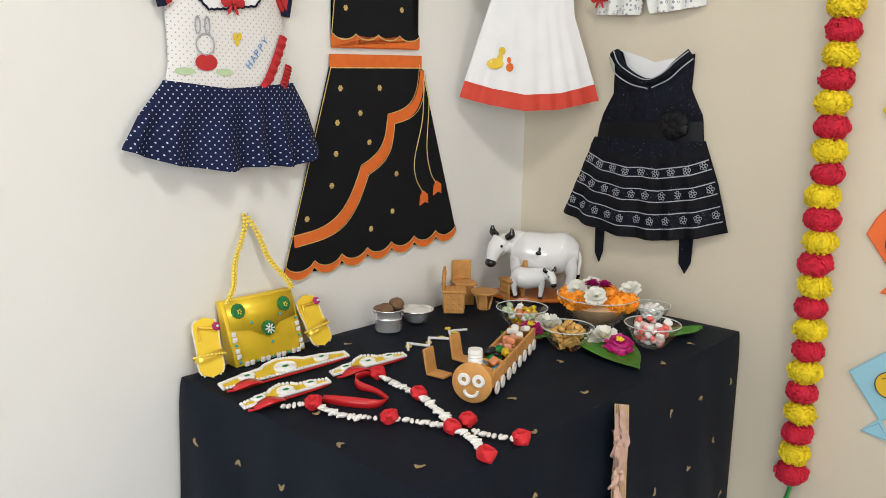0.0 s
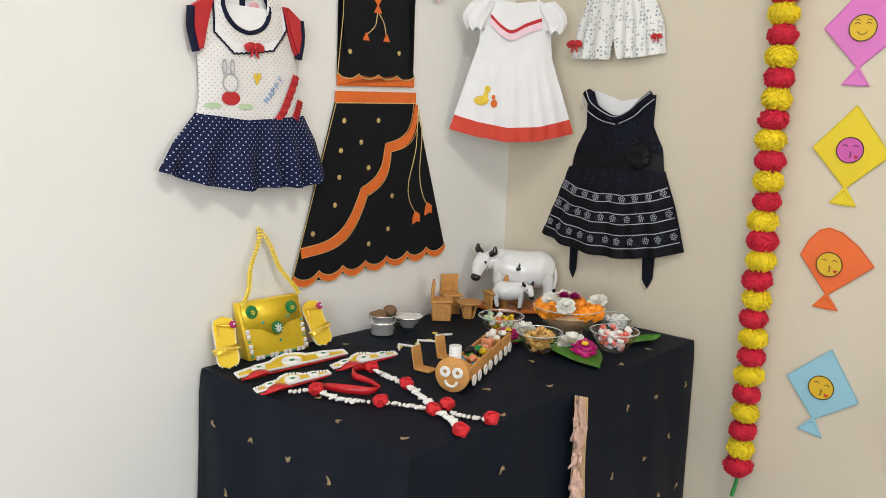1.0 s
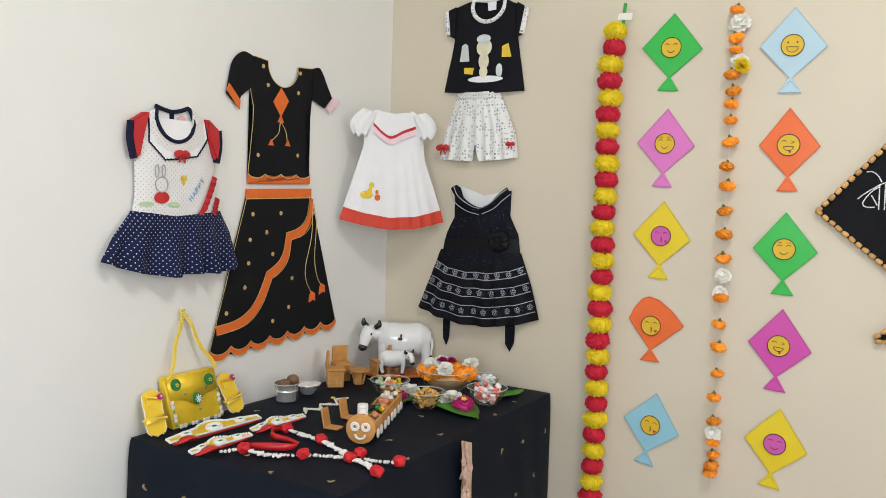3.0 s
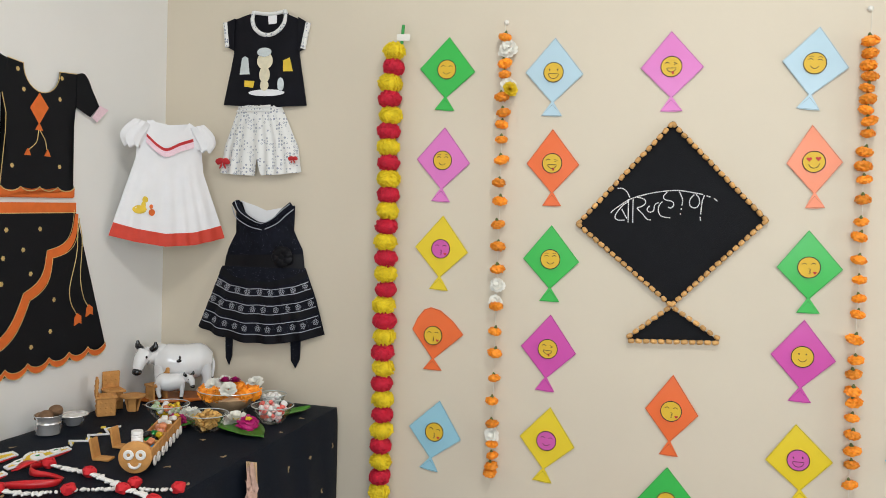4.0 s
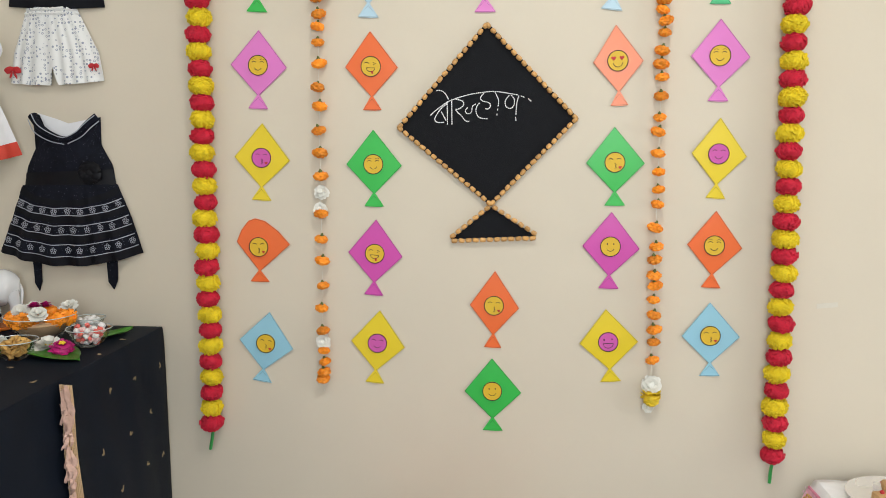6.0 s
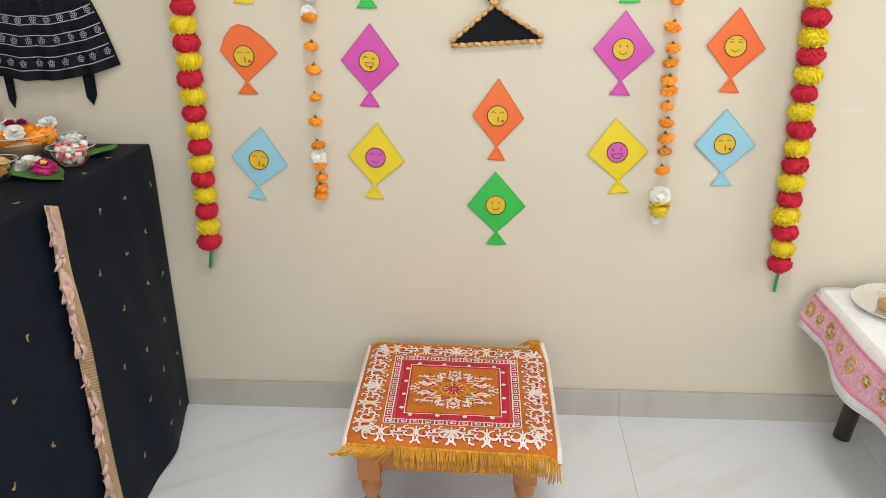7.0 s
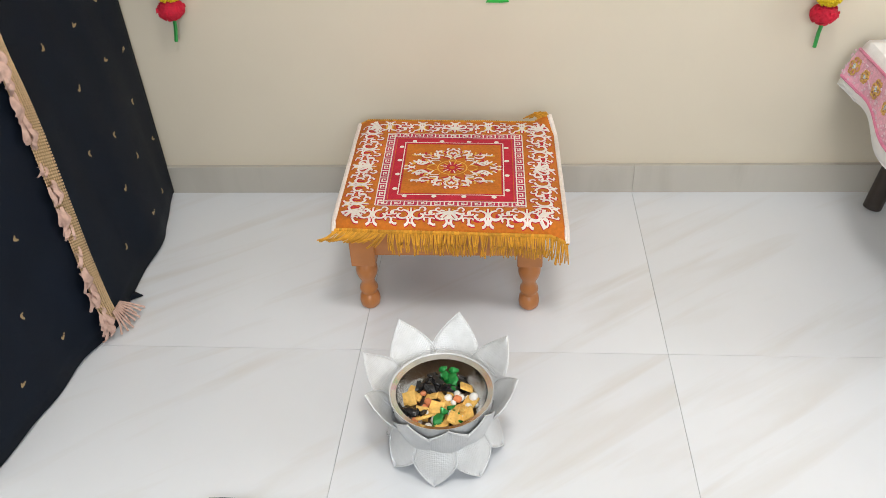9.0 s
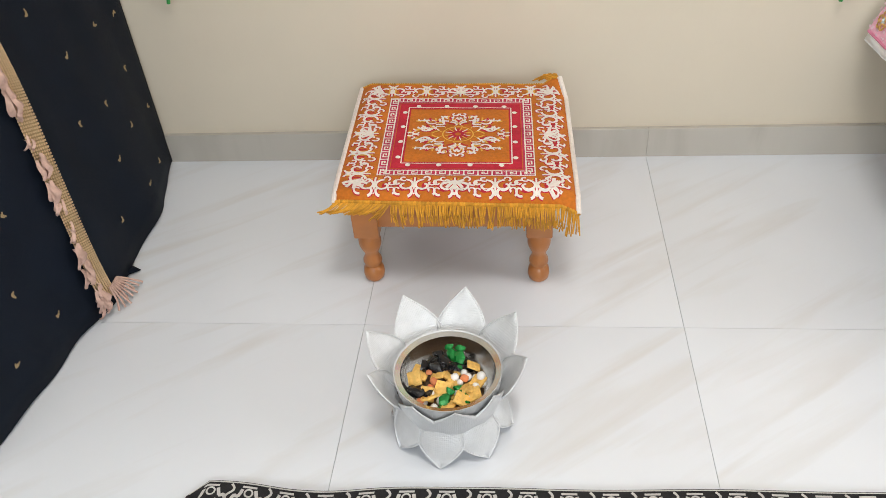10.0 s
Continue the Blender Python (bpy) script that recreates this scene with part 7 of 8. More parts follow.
# ---- things on the black cloth ----
Z = TOP + 0.002
BISCUIT = material("baked_biscuit", (0.56, 0.27, 0.075), 0.75, vary=0.2, scale=90, bump=0.4, bump_scale=500, spread=0.1)
ICING = material("white_icing", (0.82, 0.80, 0.77), 0.4, vary=0.04, scale=60)
RED_FELT = material("red_felt_rose", (0.60, 0.012, 0.02), 0.75, vary=0.15, scale=60, bump=0.4, bump_scale=500)
RED_RIBBON = material("red_satin_ribbon", (0.55, 0.015, 0.02), 0.3, vary=0.12, scale=50)
GREEN_FELT = material("green_beads", (0.015, 0.20, 0.05), 0.5, vary=0.25, scale=200, bump=0.6, bump_scale=700)
TURQUOISE = material("turquoise_bead", (0.02, 0.36, 0.42), 0.25, vary=0.1, scale=100)
GOLD_PEARL = material("golden_pearl", (0.86, 0.66, 0.09), 0.35, 0.12, vary=0.1, scale=200)
GOLD_SHEET = material("gold_metallic_paper", (0.86, 0.60, 0.035), 0.36, 0.28, vary=0.12, scale=25, bump=0.35, bump_scale=45)
MAGENTA_PETAL = material("magenta_flower_petal", (0.46, 0.008, 0.16), 0.55, vary=0.25, scale=120)


def sub(name, bm, mat, parent, m, label=""):
    o = part(name, bm, mat, parent, label)
    o.matrix_basis = m
    return o


# gold handbag hung by its strap from the wall
bag = thing("toy_handbag", "gold paper handbag with white bead trim and a pearl strap", "handbag", "", (0.004, -0.761, Z), (0, 0, 90))
bm = bmesh.new()
BW, BH, BD = 0.144, 0.112, 0.036
box(bm, BW, BD, BH, pose(0, -BD / 2, BH / 2), 0.002)
for v in bm.verts:
    v.co.x -= 0.14 * v.co.z
    if v.co.y > -BD / 2:
        v.co.y -= 0.004
    else:
        v.co.y += 0.16 * max(0, v.co.z)
sl = lambda z: -0.14 * z
fy = lambda z: -BD + 0.16 * z - 0.001
body_ = part("body", bm, GOLD_SHEET, bag, "gold metallic paper body")


def on_bag(u, v, lift=0.0):
    return Vector((u + sl(v), fy(v) - lift, v))


bm = bmesh.new()
flap_o = [(-0.066, BH - 0.002), (0.066, BH - 0.002), (0.066, 0.066), (0.03, 0.060), (0.0, 0.040), (-0.03, 0.058), (-0.066, 0.064)]
vs = [bm.verts.new(on_bag(u, v, 0.002)) for u, v in flap_o]
bmesh.ops.triangulate(bm, faces=[bm.faces.new(vs)], ngon_method="EAR_CLIP")
fl_ = part("flap", bm, GOLD_SHEET, bag, "gold front flap")
sm = fl_.modifiers.new("thickness", "SOLIDIFY")
sm.thickness = 0.0015
proto = None
for pts_, n in (([(-0.064, 0.062), (-0.064, 0.004)], 6), ([(-0.058, 0.004), (0.060, 0.004)], 11), ([(0.064, 0.004), (0.064, 0.066)], 6)):
    for i in range(n):
        t = (i + 0.5) / n
        u, v = pts_[0][0] + (pts_[1][0] - pts_[0][0]) * t, pts_[0][1] + (pts_[1][1] - pts_[0][1]) * t
        if i % 3 == 2:
            sub("turquoise_bead", ball(bmesh.new(), 0.0026), TURQUOISE, bag, Matrix.Translation(on_bag(u, v, 0.003)))
        elif proto is None:
            proto = sub("white_bead", box(bmesh.new(), 0.0085, 0.004, 0.0085, bevel=0.0015), PEARL, bag, Matrix.Translation(on_bag(u, v, 0.003)))
        else:
            again(proto, bag, Matrix.Translation(on_bag(u, v, 0.003)))
for u, v in ((-0.046, 0.094), (0.046, 0.090), (0.004, 0.055)):
    bm = bmesh.new()
    mid = abs(u) < 0.01
    for q in range(12):
        a = q * math.pi / 6
        ball(bm, 0.0042, Matrix.Translation(on_bag(u + 0.0095 * math.cos(a), v + 0.0095 * math.sin(a), 0.004)), 1)
    tube(bm, [on_bag(u + 0.005 * math.cos(a), v + 0.005 * math.sin(a), 0.004) for a in [2 * math.pi * i / 12 for i in range(12)]], 0.0045, 6, True)
    ro = part("rosette", bm, GREEN_FELT, bag, "green beaded rosette")
    bm = bmesh.new()
    for q in range(8 if mid else 5):
        a = q * 2 * math.pi / (8 if mid else 5)
        L = 0.009 if mid else 0.0045
        tube(bm, [on_bag(u + 0.002 * math.cos(a), v + 0.002 * math.sin(a), 0.009), on_bag(u + L * math.cos(a), v + L * math.sin(a), 0.009)], 0.0013, 6)
    part("rosette_star", bm, PEARL if mid else GOLD_PEARL, ro)
for u, v in ((-0.026, 0.070), (0.034, 0.074), (0.006, 0.030)):
    sub("turquoise_bead", ball(bmesh.new(), 0.0026), TURQUOISE, bag, Matrix.Translation(on_bag(u, v, 0.004)))
APEX = Vector((-0.026, -0.004, 0.250))
first = None
for a, b in (((-0.066 + sl(BH), -0.03, BH), APEX), (APEX, (0.064 + sl(BH), -0.03, BH))):
    a, b = Vector(a), Vector(b)
    n = 26
    for i in range(n):
        t = i / n
        p = a.lerp(b, t) + Vector((0.004 * math.sin(t * 9), -0.004 * math.sin(math.pi * t), -0.006 * math.sin(math.pi * t)))
        for k in (-1, 1):
            q = p + Vector((0.0032 * k, 0.001 * k, 0.001))
            if first is None:
                first = sub("strap_pearl", ball(bmesh.new(), 0.0034, sub=1), GOLD_PEARL, bag, Matrix.Translation(q))
            else:
                again(first, bag, Matrix.Translation(q))
part("hook", tube(bmesh.new(), [(APEX.x, -0.0, APEX.z + 0.004), (APEX.x, -0.014, APEX.z + 0.002)], 0.0018, 8), STEEL, bag, "small wall nail")


def sandal(name_at, turn, label):
    """A child's gold paper sandal leaning on its heel against the wall."""
    s = thing("toy_sandal", label, "sandal", "gold sandals", name_at, turn)
    half = lambda v: 0.024 * (1 - 0.20 * math.sin(v * 3.2)) * math.sqrt(max(0.0, 1 - abs(2 * v - 1) ** 5.0))
    out = [(half(t) * 1.08 + 0.0, 0.098 * t) for t in [i / 16 for i in range(17)]] + [(-half(t), 0.098 * t) for t in [i / 16 for i in range(16, -1, -1)]]
    pts_ = []
    for p in out:
        if not pts_ or (Vector(p) - Vector(pts_[-1])).length > 1e-4:
            pts_.append(p)
    if (Vector(pts_[0]) - Vector(pts_[-1])).length < 1e-4:
        pts_.pop()
    part("sole", sheet(bmesh.new(), pts_, 0.007), GOLD_SHEET, s, "gold paper sole")
    bm = bmesh.new()
    for t in [i / 30 for i in range(31)]:
        for sg in (-1, 1):
            ball(bm, 0.0018, pose(sg * half(t) * 1.02, -0.006, 0.098 * t), 1)
    part("sole_trim", bm, PEARL, s, "white bead trim round the sole")
    bm = bmesh.new()
    rib = []
    for i in range(13):
        a = math.pi * i / 12
        rib.append((-0.025 * math.cos(a), -0.005 - 0.014 * math.sin(a)))
    rows_ = [[bm.verts.new((u, y, 0.030 + dz - 0.004 * math.cos(math.pi * i / 12))) for i, (u, y) in enumerate(rib)] for dz in (0.0, 0.005, 0.010)]
    for a, b in zip(rows_, rows_[1:]):
        for c in range(12):
            bm.faces.new((a[c], a[c + 1], b[c + 1], b[c]))
    part("strap", bm, GOLD, s, "gold toe strap")
    bm = bmesh.new()
    for r_ in rib:
        ball(bm, 0.0026, pose(r_[0], r_[1] - 0.001, 0.035), 1)
    part("strap_beads", bm, GOLD_PEARL, s)
    bm = bmesh.new()
    tube(bm, [(-0.012, -0.008, 0.060), (-0.012, -0.010, 0.082), (0.010, -0.012, 0.078)], 0.0028, 6)
    part("ankle_strap", bm, GOLD, s)
    bm = bmesh.new()
    for q in range(7):
        a = q * 0.9
        ball(bm, 0.0036, pose(0.016 + 0.004 * math.cos(a) * (q > 0), -0.014, 0.080 + 0.004 * math.sin(a) * (q > 0)), 1)
    ro = part("jewel", bm, MAGENTA_PETAL, s, "magenta jewel")
    part("jewel_pearl", ball(bmesh.new(), 0.0022, pose(0.017, -0.018, 0.080)), PEARL, ro)
    return s


sandal((0.050, -0.885, Z), (-24, 0, 76), "gold toy sandal with bead trim leaning on the wall")
sandal((0.048, -0.655, Z), (-24, -12, 84), "gold toy sandal with a magenta jewel behind the bag")


def tiara(x0, y0, x1, y1, w, peak, label):
    """A flat headband with a raised middle, propped a little, its front edge piped with beads."""
    d = Vector((x1 - x0, y1 - y0))
    L = d.length
    t = thing("toy_tiara", label, "tiara", "toy tiaras", (x0, y0, Z + 0.003), (0, 0, math.degrees(math.atan2(d.y, d.x))))
    tilt = pose(0, 0, 0, -74, 0, 0)
    top = []
    for i in range(25):
        s = i / 24
        h = w * (0.55 + 0.45 * math.sin(math.pi * s)) + (peak if abs(s - 0.5) < 0.16 else 0) * (1 - (abs(s - 0.5) / 0.16)) ** 0.5 if abs(s - 0.5) < 0.16 else w * (0.5 + 0.5 * math.sin(math.pi * s))
        top.append((L * s, h))
    out = [(0, 0), (L, 0)] + top[::-1]
    part("base", sheet(bmesh.new(), out, 0.0025, tilt), GOLD_SHEET, t, "gold card band")
    bm = bmesh.new()
    loop = [(L * i / 40, 0.0) for i in range(41)] + [(u, v) for u, v in top[::-1]]
    for a, b in zip(loop, loop[1:] + loop[:1]):
        n = max(1, int((Vector(b) - Vector(a)).length / 0.0034))
        for k in range(n):
            c = Vector(a).lerp(Vector(b), k / n)
            ball(bm, 0.0031, tilt @ pose(c.x, -0.0036, c.y), 1)
    part("bead_piping", bm, PEARL, t, "white bead piping")
    for s_, r in ((0.2, 0.36), (0.5, 0.55), (0.8, 0.36)):
        bm = bmesh.new()
        ring_ = disc_points(w * r, 16, L * s_, w * 0.52, 1.25, 0.8)
        for k in (1.0, 0.72, 0.45):
            pr = [(L * s_ + (u - L * s_) * k, w * 0.52 + (v - w * 0.52) * k) for u, v in ring_]
            tube(bm, [tilt @ Vector((u, -0.004, v)) for u, v in pr], 0.0029, 6, True)
        me = part("bead_medallion", bm, PEARL, t, "white bead medallion")
        part("green_centre", ball(bmesh.new(), 0.0042, tilt @ pose(L * s_, -0.0056, w * 0.52), 2, 0, 0, (1.6, 0.5, 0.7)), GREEN_FELT, me)
    bm = bmesh.new()
    tube(bm, smooth_line([(0.004, -0.004, -0.001), (L * 0.10, -0.010, 0.0), (L * 0.4, -0.006, 0.0), (L * 0.8, -0.004, 0.0), (L * 0.99, -0.001, 0.001)], 8), 0.0019, 6)
    part("red_ribbon_edge", bm, RED_RIBBON, t, "red ribbon tie beneath")
    bm = bmesh.new()
    prev = None
    for i in range(9):
        k = i / 8
        row = [bm.verts.new((0.012 + 0.05 * k, -0.014 - 0.010 * math.sin(k * 3), 0.001 + 0.008 * math.sin(k * 3))), bm.verts.new((0.012 + 0.05 * k, -0.001, 0.002 + 0.008 * math.sin(k * 3)))]
        if prev:
            bm.faces.new((prev[0], prev[1], row[1], row[0]))
        prev = row
    lp = part("ribbon_loop", bm, RED_RIBBON, t)
    sm = lp.modifiers.new("thickness", "SOLIDIFY")
    sm.thickness = 0.001
    return t


tiara(0.118, -0.908, 0.136, -0.672, 0.027, 0.012, "gold and white beaded crown band lying on the cloth")
tiara(0.202, -0.927, 0.210, -0.775, 0.019, 0.009, "small white beaded crown band with a red tie")
tiara(0.190, -0.750, 0.206, -0.602, 0.019, 0.010, "white beaded band with red tips near the garland")

# garland of puffed sugar drops with felt roses
neck = thing("sugar_garland", "crossed garland of white sugar drops and red felt roses", "garland", "", (0.010, -0.012, 0))
RICE = ball(bmesh.new(), 0.0044, sub=2, rough=0.25, seed=3, squash=(2.0, 0.82, 0.8))
first = None
rr = random.Random(9)
STRANDS = ([(0.221, -0.876), (0.246, -0.831)], [(0.246, -0.831), (0.290, -0.834), (0.323, -0.826), (0.368, -0.791), (0.418, -0.764), (0.456, -0.752)],
           [(0.226, -0.681), (0.280, -0.692), (0.337, -0.700), (0.385, -0.718), (0.430, -0.738), (0.456, -0.752)], [(0.456, -0.752), (0.495, -0.760), (0.537, -0.786)], [(0.470, -0.742), (0.506, -0.735), (0.540, -0.717)])
for st in STRANDS:
    line = smooth_line(st, 14)
    acc = 0.0
    for a, b in zip(line, line[1:]):
        acc += math.dist(a, b)
        if acc > 0.0058:
            acc = 0.0
            ang = math.degrees(math.atan2(b[1] - a[1], b[0] - a[0]))
            m = pose(b[0] + rr.uniform(-0.002, 0.002), b[1] + rr.uniform(-0.002, 0.002), Z + 0.0045, rr.uniform(-14, 14), rr.uniform(-14, 14), ang + 90 + rr.uniform(-24, 24)) @ Matrix.Scale(rr.uniform(0.85, 1.12), 4)
            if first is None:
                first = sub("sugar_drop", RICE, SUGAR, neck, m)
            else:
                again(first, neck, m)
for x, y in ((0.250, -0.833), (0.368, -0.791), (0.450, -0.757), (0.452, -0.722), (0.226, -0.683), (0.333, -0.700), (0.537, -0.788), (0.542, -0.716)):
    bm = bmesh.new()
    lathe(bm, [(0, 0), (0.0095, 0.0005), (0.0130, 0.007), (0.0120, 0.014), (0.0085, 0.0175), (0.0055, 0.0165), (0.004, 0.012), (0, 0.013)], 24, wob=lambda a, z, p=x * 50: 1 + 0.15 * math.sin(3 * a + z * 260 + p) + 0.07 * math.sin(5 * a - z * 400 + p))
    sub("felt_rose", bm, RED_FELT, neck, pose(x, y, Z - 0.001, rr.uniform(-12, 12), rr.uniform(-12, 12), 0), "red felt rose")
bm = bmesh.new()
prev = None
rib = smooth_line([(0.244, -0.815), (0.286, -0.800), (0.318, -0.775), (0.312, -0.748), (0.278, -0.736), (0.245, -0.742), (0.220, -0.727), (0.214, -0.700), (0.224, -0.685)], 8)
for i, (x, y) in enumerate(rib):
    tw = 0.010
    row = [bm.verts.new((x, y, Z + 0.0005)), bm.verts.new((x - 0.003 * math.sin(i * 0.2), y + 0.004, Z + 0.011 + 0.004 * math.sin(i * 0.17)))]
    if prev:
        bm.faces.new((prev[0], prev[1], row[1], row[0]))
    prev = row
rb = part("satin_ribbon", bm, RED_RIBBON, neck, "red satin ribbon tie")
sm = rb.modifiers.new("thickness", "SOLIDIFY")
sm.thickness = 0.0012

# beaded zigzag bracelet
zz = thing("bead_bracelet", "white and gold zigzag beaded band on the cloth", "bracelet")
zig = [(0.178, -0.566), (0.152, -0.541), (0.189, -0.524), (0.157, -0.489), (0.191, -0.463), (0.156, -0.431), (0.174, -0.396)]
bm = bmesh.new()
for a, b in zip(zig, zig[1:]):
    n = int(math.dist(a, b) / 0.0038)
    for k in range(n):
        ball(bm, 0.0031, pose(a[0] + (b[0] - a[0]) * k / n, a[1] + (b[1] - a[1]) * k / n, Z + 0.002), 1)
part("bead_row", bm, PEARL, zz, "white bead row")
for x, y in ((0.166, -0.553), (0.176, -0.510), (0.172, -0.470), (0.168, -0.430), (0.142, -0.42)):
    bm = bmesh.new()
    for q in range(6):
        a = q * math.pi / 3
        ball(bm, 0.0024, pose(x + 0.0042 * math.cos(a), y + 0.0042 * math.sin(a), Z + 0.002), 1)
    part("gold_bead_flower", bm, GOLD_PEARL, zz)

# steel cup of brown fruits and steel dish of white sugar
cup = thing("steel_cup", "small ribbed steel cup heaped with brown fruits", "cup", "", (0.064, -0.506, Z))
cup.scale = (1, 1, 0.84)
part("wall", lathe(bmesh.new(), [(0, 0), (0.022, 0), (0.0255, 0.002), (0.0265, 0.006), (0.0265, 0.030), (0.027, 0.031), (0.0265, 0.032), (0.0265, 0.038), (0.028, 0.046), (0.031, 0.052), (0.0305, 0.0535), (0.029, 0.0525), (0.025, 0.045), (0.0245, 0.01), (0, 0.004)], 44), STEEL, cup)
FRUIT = material("rough_brown_fruit", (0.20, 0.115, 0.06), 0.85, vary=0.3, scale=120, bump=0.6, bump_scale=500)
for x, y, z, r in ((0.002, -0.010, 0.052, 0.0155), (0.004, 0.018, 0.060, 0.0150), (-0.012, -0.012, 0.048, 0.013), (-0.006, 0.004, 0.046, 0.014)):
    part("brown_fruit", ball(bmesh.new(), r, pose(x, y, z), 3, 0.08, x * 99), FRUIT, cup)
dish = thing("steel_dish", "small steel dish of white sugar", "dish", "", (0.062, -0.425, Z))
part("wall", lathe(bmesh.new(), [(0, 0), (0.016, 0), (0.022, 0.004), (0.028, 0.018), (0.033, 0.025), (0.0345, 0.026), (0.034, 0.0275), (0.032, 0.0265), (0.026, 0.019), (0.020, 0.006), (0, 0.003)], 44), STEEL, dish)
part("sugar", lathe(bmesh.new(), [(0.0285, 0.0225), (0.02, 0.0245), (0.008, 0.0262), (0, 0.0265)], 30, wob=lambda a, z: 1 + 0.02 * math.sin(a * 5)), SUGAR, dish, "heap of white sugar")


def biscuit(bm, w, h, m, knobs=True, t=0.005):
    """A thin square biscuit standing in local x-z with docking knobs on its face."""
    box(bm, w, t, h, m, 0.0012, 1)
    if knobs:
        for i in range(3):
            for j in range(3):
                for fy_ in (-t / 2, t / 2):
                    ball(bm, 0.0027, m @ pose((i - 1) * w * 0.28, fy_, (j - 1) * h * 0.28), 1, 0, 0, (1, 0.6, 1))
    return bm


def biscuit_chair(at, turn):
    """A little armless chair of square biscuits: front, back, two sides, seat, backrest."""
    c = thing("biscuit_chair", "toy chair built of square tan biscuits on the cloth", "toy chair", "biscuit furniture", at, (0, 0, turn))
    c.scale = (1.2, 1.2, 1.2)
    w = 0.036
    part("front_panel", biscuit(bmesh.new(), w, 0.036, pose(0, -0.016, 0.018)), BISCUIT, c)
    part("side_panel", biscuit(bmesh.new(), 0.030, 0.036, pose(-0.016, 0, 0.018, 0, 0, -90)), BISCUIT, c)
    part("side_panel", biscuit(bmesh.new(), 0.030, 0.036, pose(0.016, 0, 0.018, 0, 0, 90)), BISCUIT, c)
    part("seat", biscuit(bmesh.new(), w + 0.006, 0.040, pose(0, 0, 0.0385, -90, 0, 0)), BISCUIT, c)
    part("backrest", biscuit(bmesh.new(), w, 0.036, pose(-0.018, 0, 0.059, -4, 0, -90)), BISCUIT, c)
    return c


biscuit_chair((0.062, -0.312, Z), 42)
biscuit_chair((0.034, -0.248, Z), -34)
biscuit_chair((0.092, -0.146, Z), -112)
rt = thing("biscuit_table", "round toy table of biscuits between the biscuit chairs", "toy table", "biscuit furniture", (0.096, -0.252, Z))
rt.scale = (1.2, 1.2, 1.15)
part("top", lathe(bmesh.new(), [(0, 0.030), (0.024, 0.030), (0.0255, 0.032), (0.025, 0.035), (0, 0.036)], 36), BISCUIT, rt)
for k in range(3):
    sub("leg", box(bmesh.new(), 0.016, 0.004, 0.034, bevel=0.001, seg=1), BISCUIT, rt, pose(0, 0, 0, 0, 0, 30 + 120 * k) @ pose(0, -0.011, 0.0155, 14, 0, 0))
for x, y, tn in ((0.285, -0.622, 8), (0.266, -0.535, 2)):
    c = thing("biscuit_chair", "simple toy seat of two tan biscuits on the cloth", "toy chair", "biscuit seats", (x, y, Z), (0, 0, tn))
    part("seat", box(bmesh.new(), 0.036, 0.026, 0.005, pose(0.018, 0, 0.0028), 0.0012, 1), BISCUIT, c)
    part("backrest", box(bmesh.new(), 0.005, 0.027, 0.042, pose(-0.002, 0, 0.023, 0, -12, 0), 0.0012, 1), BISCUIT, c)

# biscuit train
train = thing("biscuit_train", "toy train of biscuits with white sweet wheels and candy cargo", "toy train", "", (0.414, -0.668, Z), (0, 0, 21.5))
eng = part("engine_face", lathe(bmesh.new(), [(0, -0.004), (0.029, -0.004), (0.0315, -0.0015), (0.0315, 0.003), (0.0285, 0.005), (0, 0.005)], 44, pose(0, 0, 0.0315, 90, 0, 0)), BISCUIT, train, "round biscuit face")
for u in (-0.0115, 0.0115):
    ey = part("eye", lathe(bmesh.new(), [(0.0035, 0), (0.009, 0), (0.0102, 0.0015), (0.009, 0.0034), (0.0045, 0.0034), (0.0035, 0.002)], 24, pose(u, -0.0052, 0.037, 90, 0, 0)), ICING, eng, "white ring sweet eye")
    part("pupil", ball(bmesh.new(), 0.0034, pose(u, -0.0058, 0.037), 2, 0, 0, (1, 0.4, 1)), BISCUIT, ey)
part("smile", tube(bmesh.new(), [(0.0105 * math.cos(a), -0.0065, 0.021 + 0.0095 * math.sin(a)) for a in [math.pi + math.pi * i / 12 for i in range(13)]], 0.0026, 8), ICING, eng, "white icing smile")
boiler = bmesh.new()
lathe(boiler, [(0, 0.0), (0.024, 0.0), (0.024, 0.022), (0, 0.022)], 36, pose(0, 0.006, 0.030, -90, 0, 0))
part("boiler", boiler, BISCUIT, train)
part("chimney", lathe(bmesh.new(), [(0, 0.058), (0.0105, 0.058), (0.0115, 0.060), (0.0105, 0.0635), (0.0115, 0.065), (0.0105, 0.0685), (0.0115, 0.070), (0.0105, 0.0735), (0.0115, 0.075), (0.0108, 0.081), (0, 0.0815)], 28, pose(0, 0.010, 0)), ICING, train, "stack of white mints as chimney")
CANDY_Y = material("yellow_candy_wrap", (0.72, 0.48, 0.02), 0.25, 0.2, vary=0.25, scale=90, bump=0.6, bump_scale=200)
CANDY_B = material("blue_candy_wrap", (0.05, 0.28, 0.55), 0.25, 0.2, vary=0.25, scale=90, bump=0.6, bump_scale=200)
CANDY_P = material("peach_candy_wrap", (0.80, 0.36, 0.25), 0.3, 0.1, vary=0.2, scale=90, bump=0.5, bump_scale=200)
COCO = material("white_coconut_cube", (0.80, 0.78, 0.72), 0.6, vary=0.08, scale=90, bump=0.4, bump_scale=300)
LOADS = ([CANDY_B, JELLY, CANDY_Y], [CANDY_Y, GREEN_FOIL, BLACK_FOIL], [CANDY_P, CANDY_P, JELLY], [COCO, COCO, COCO])
rr = random.Random(17)
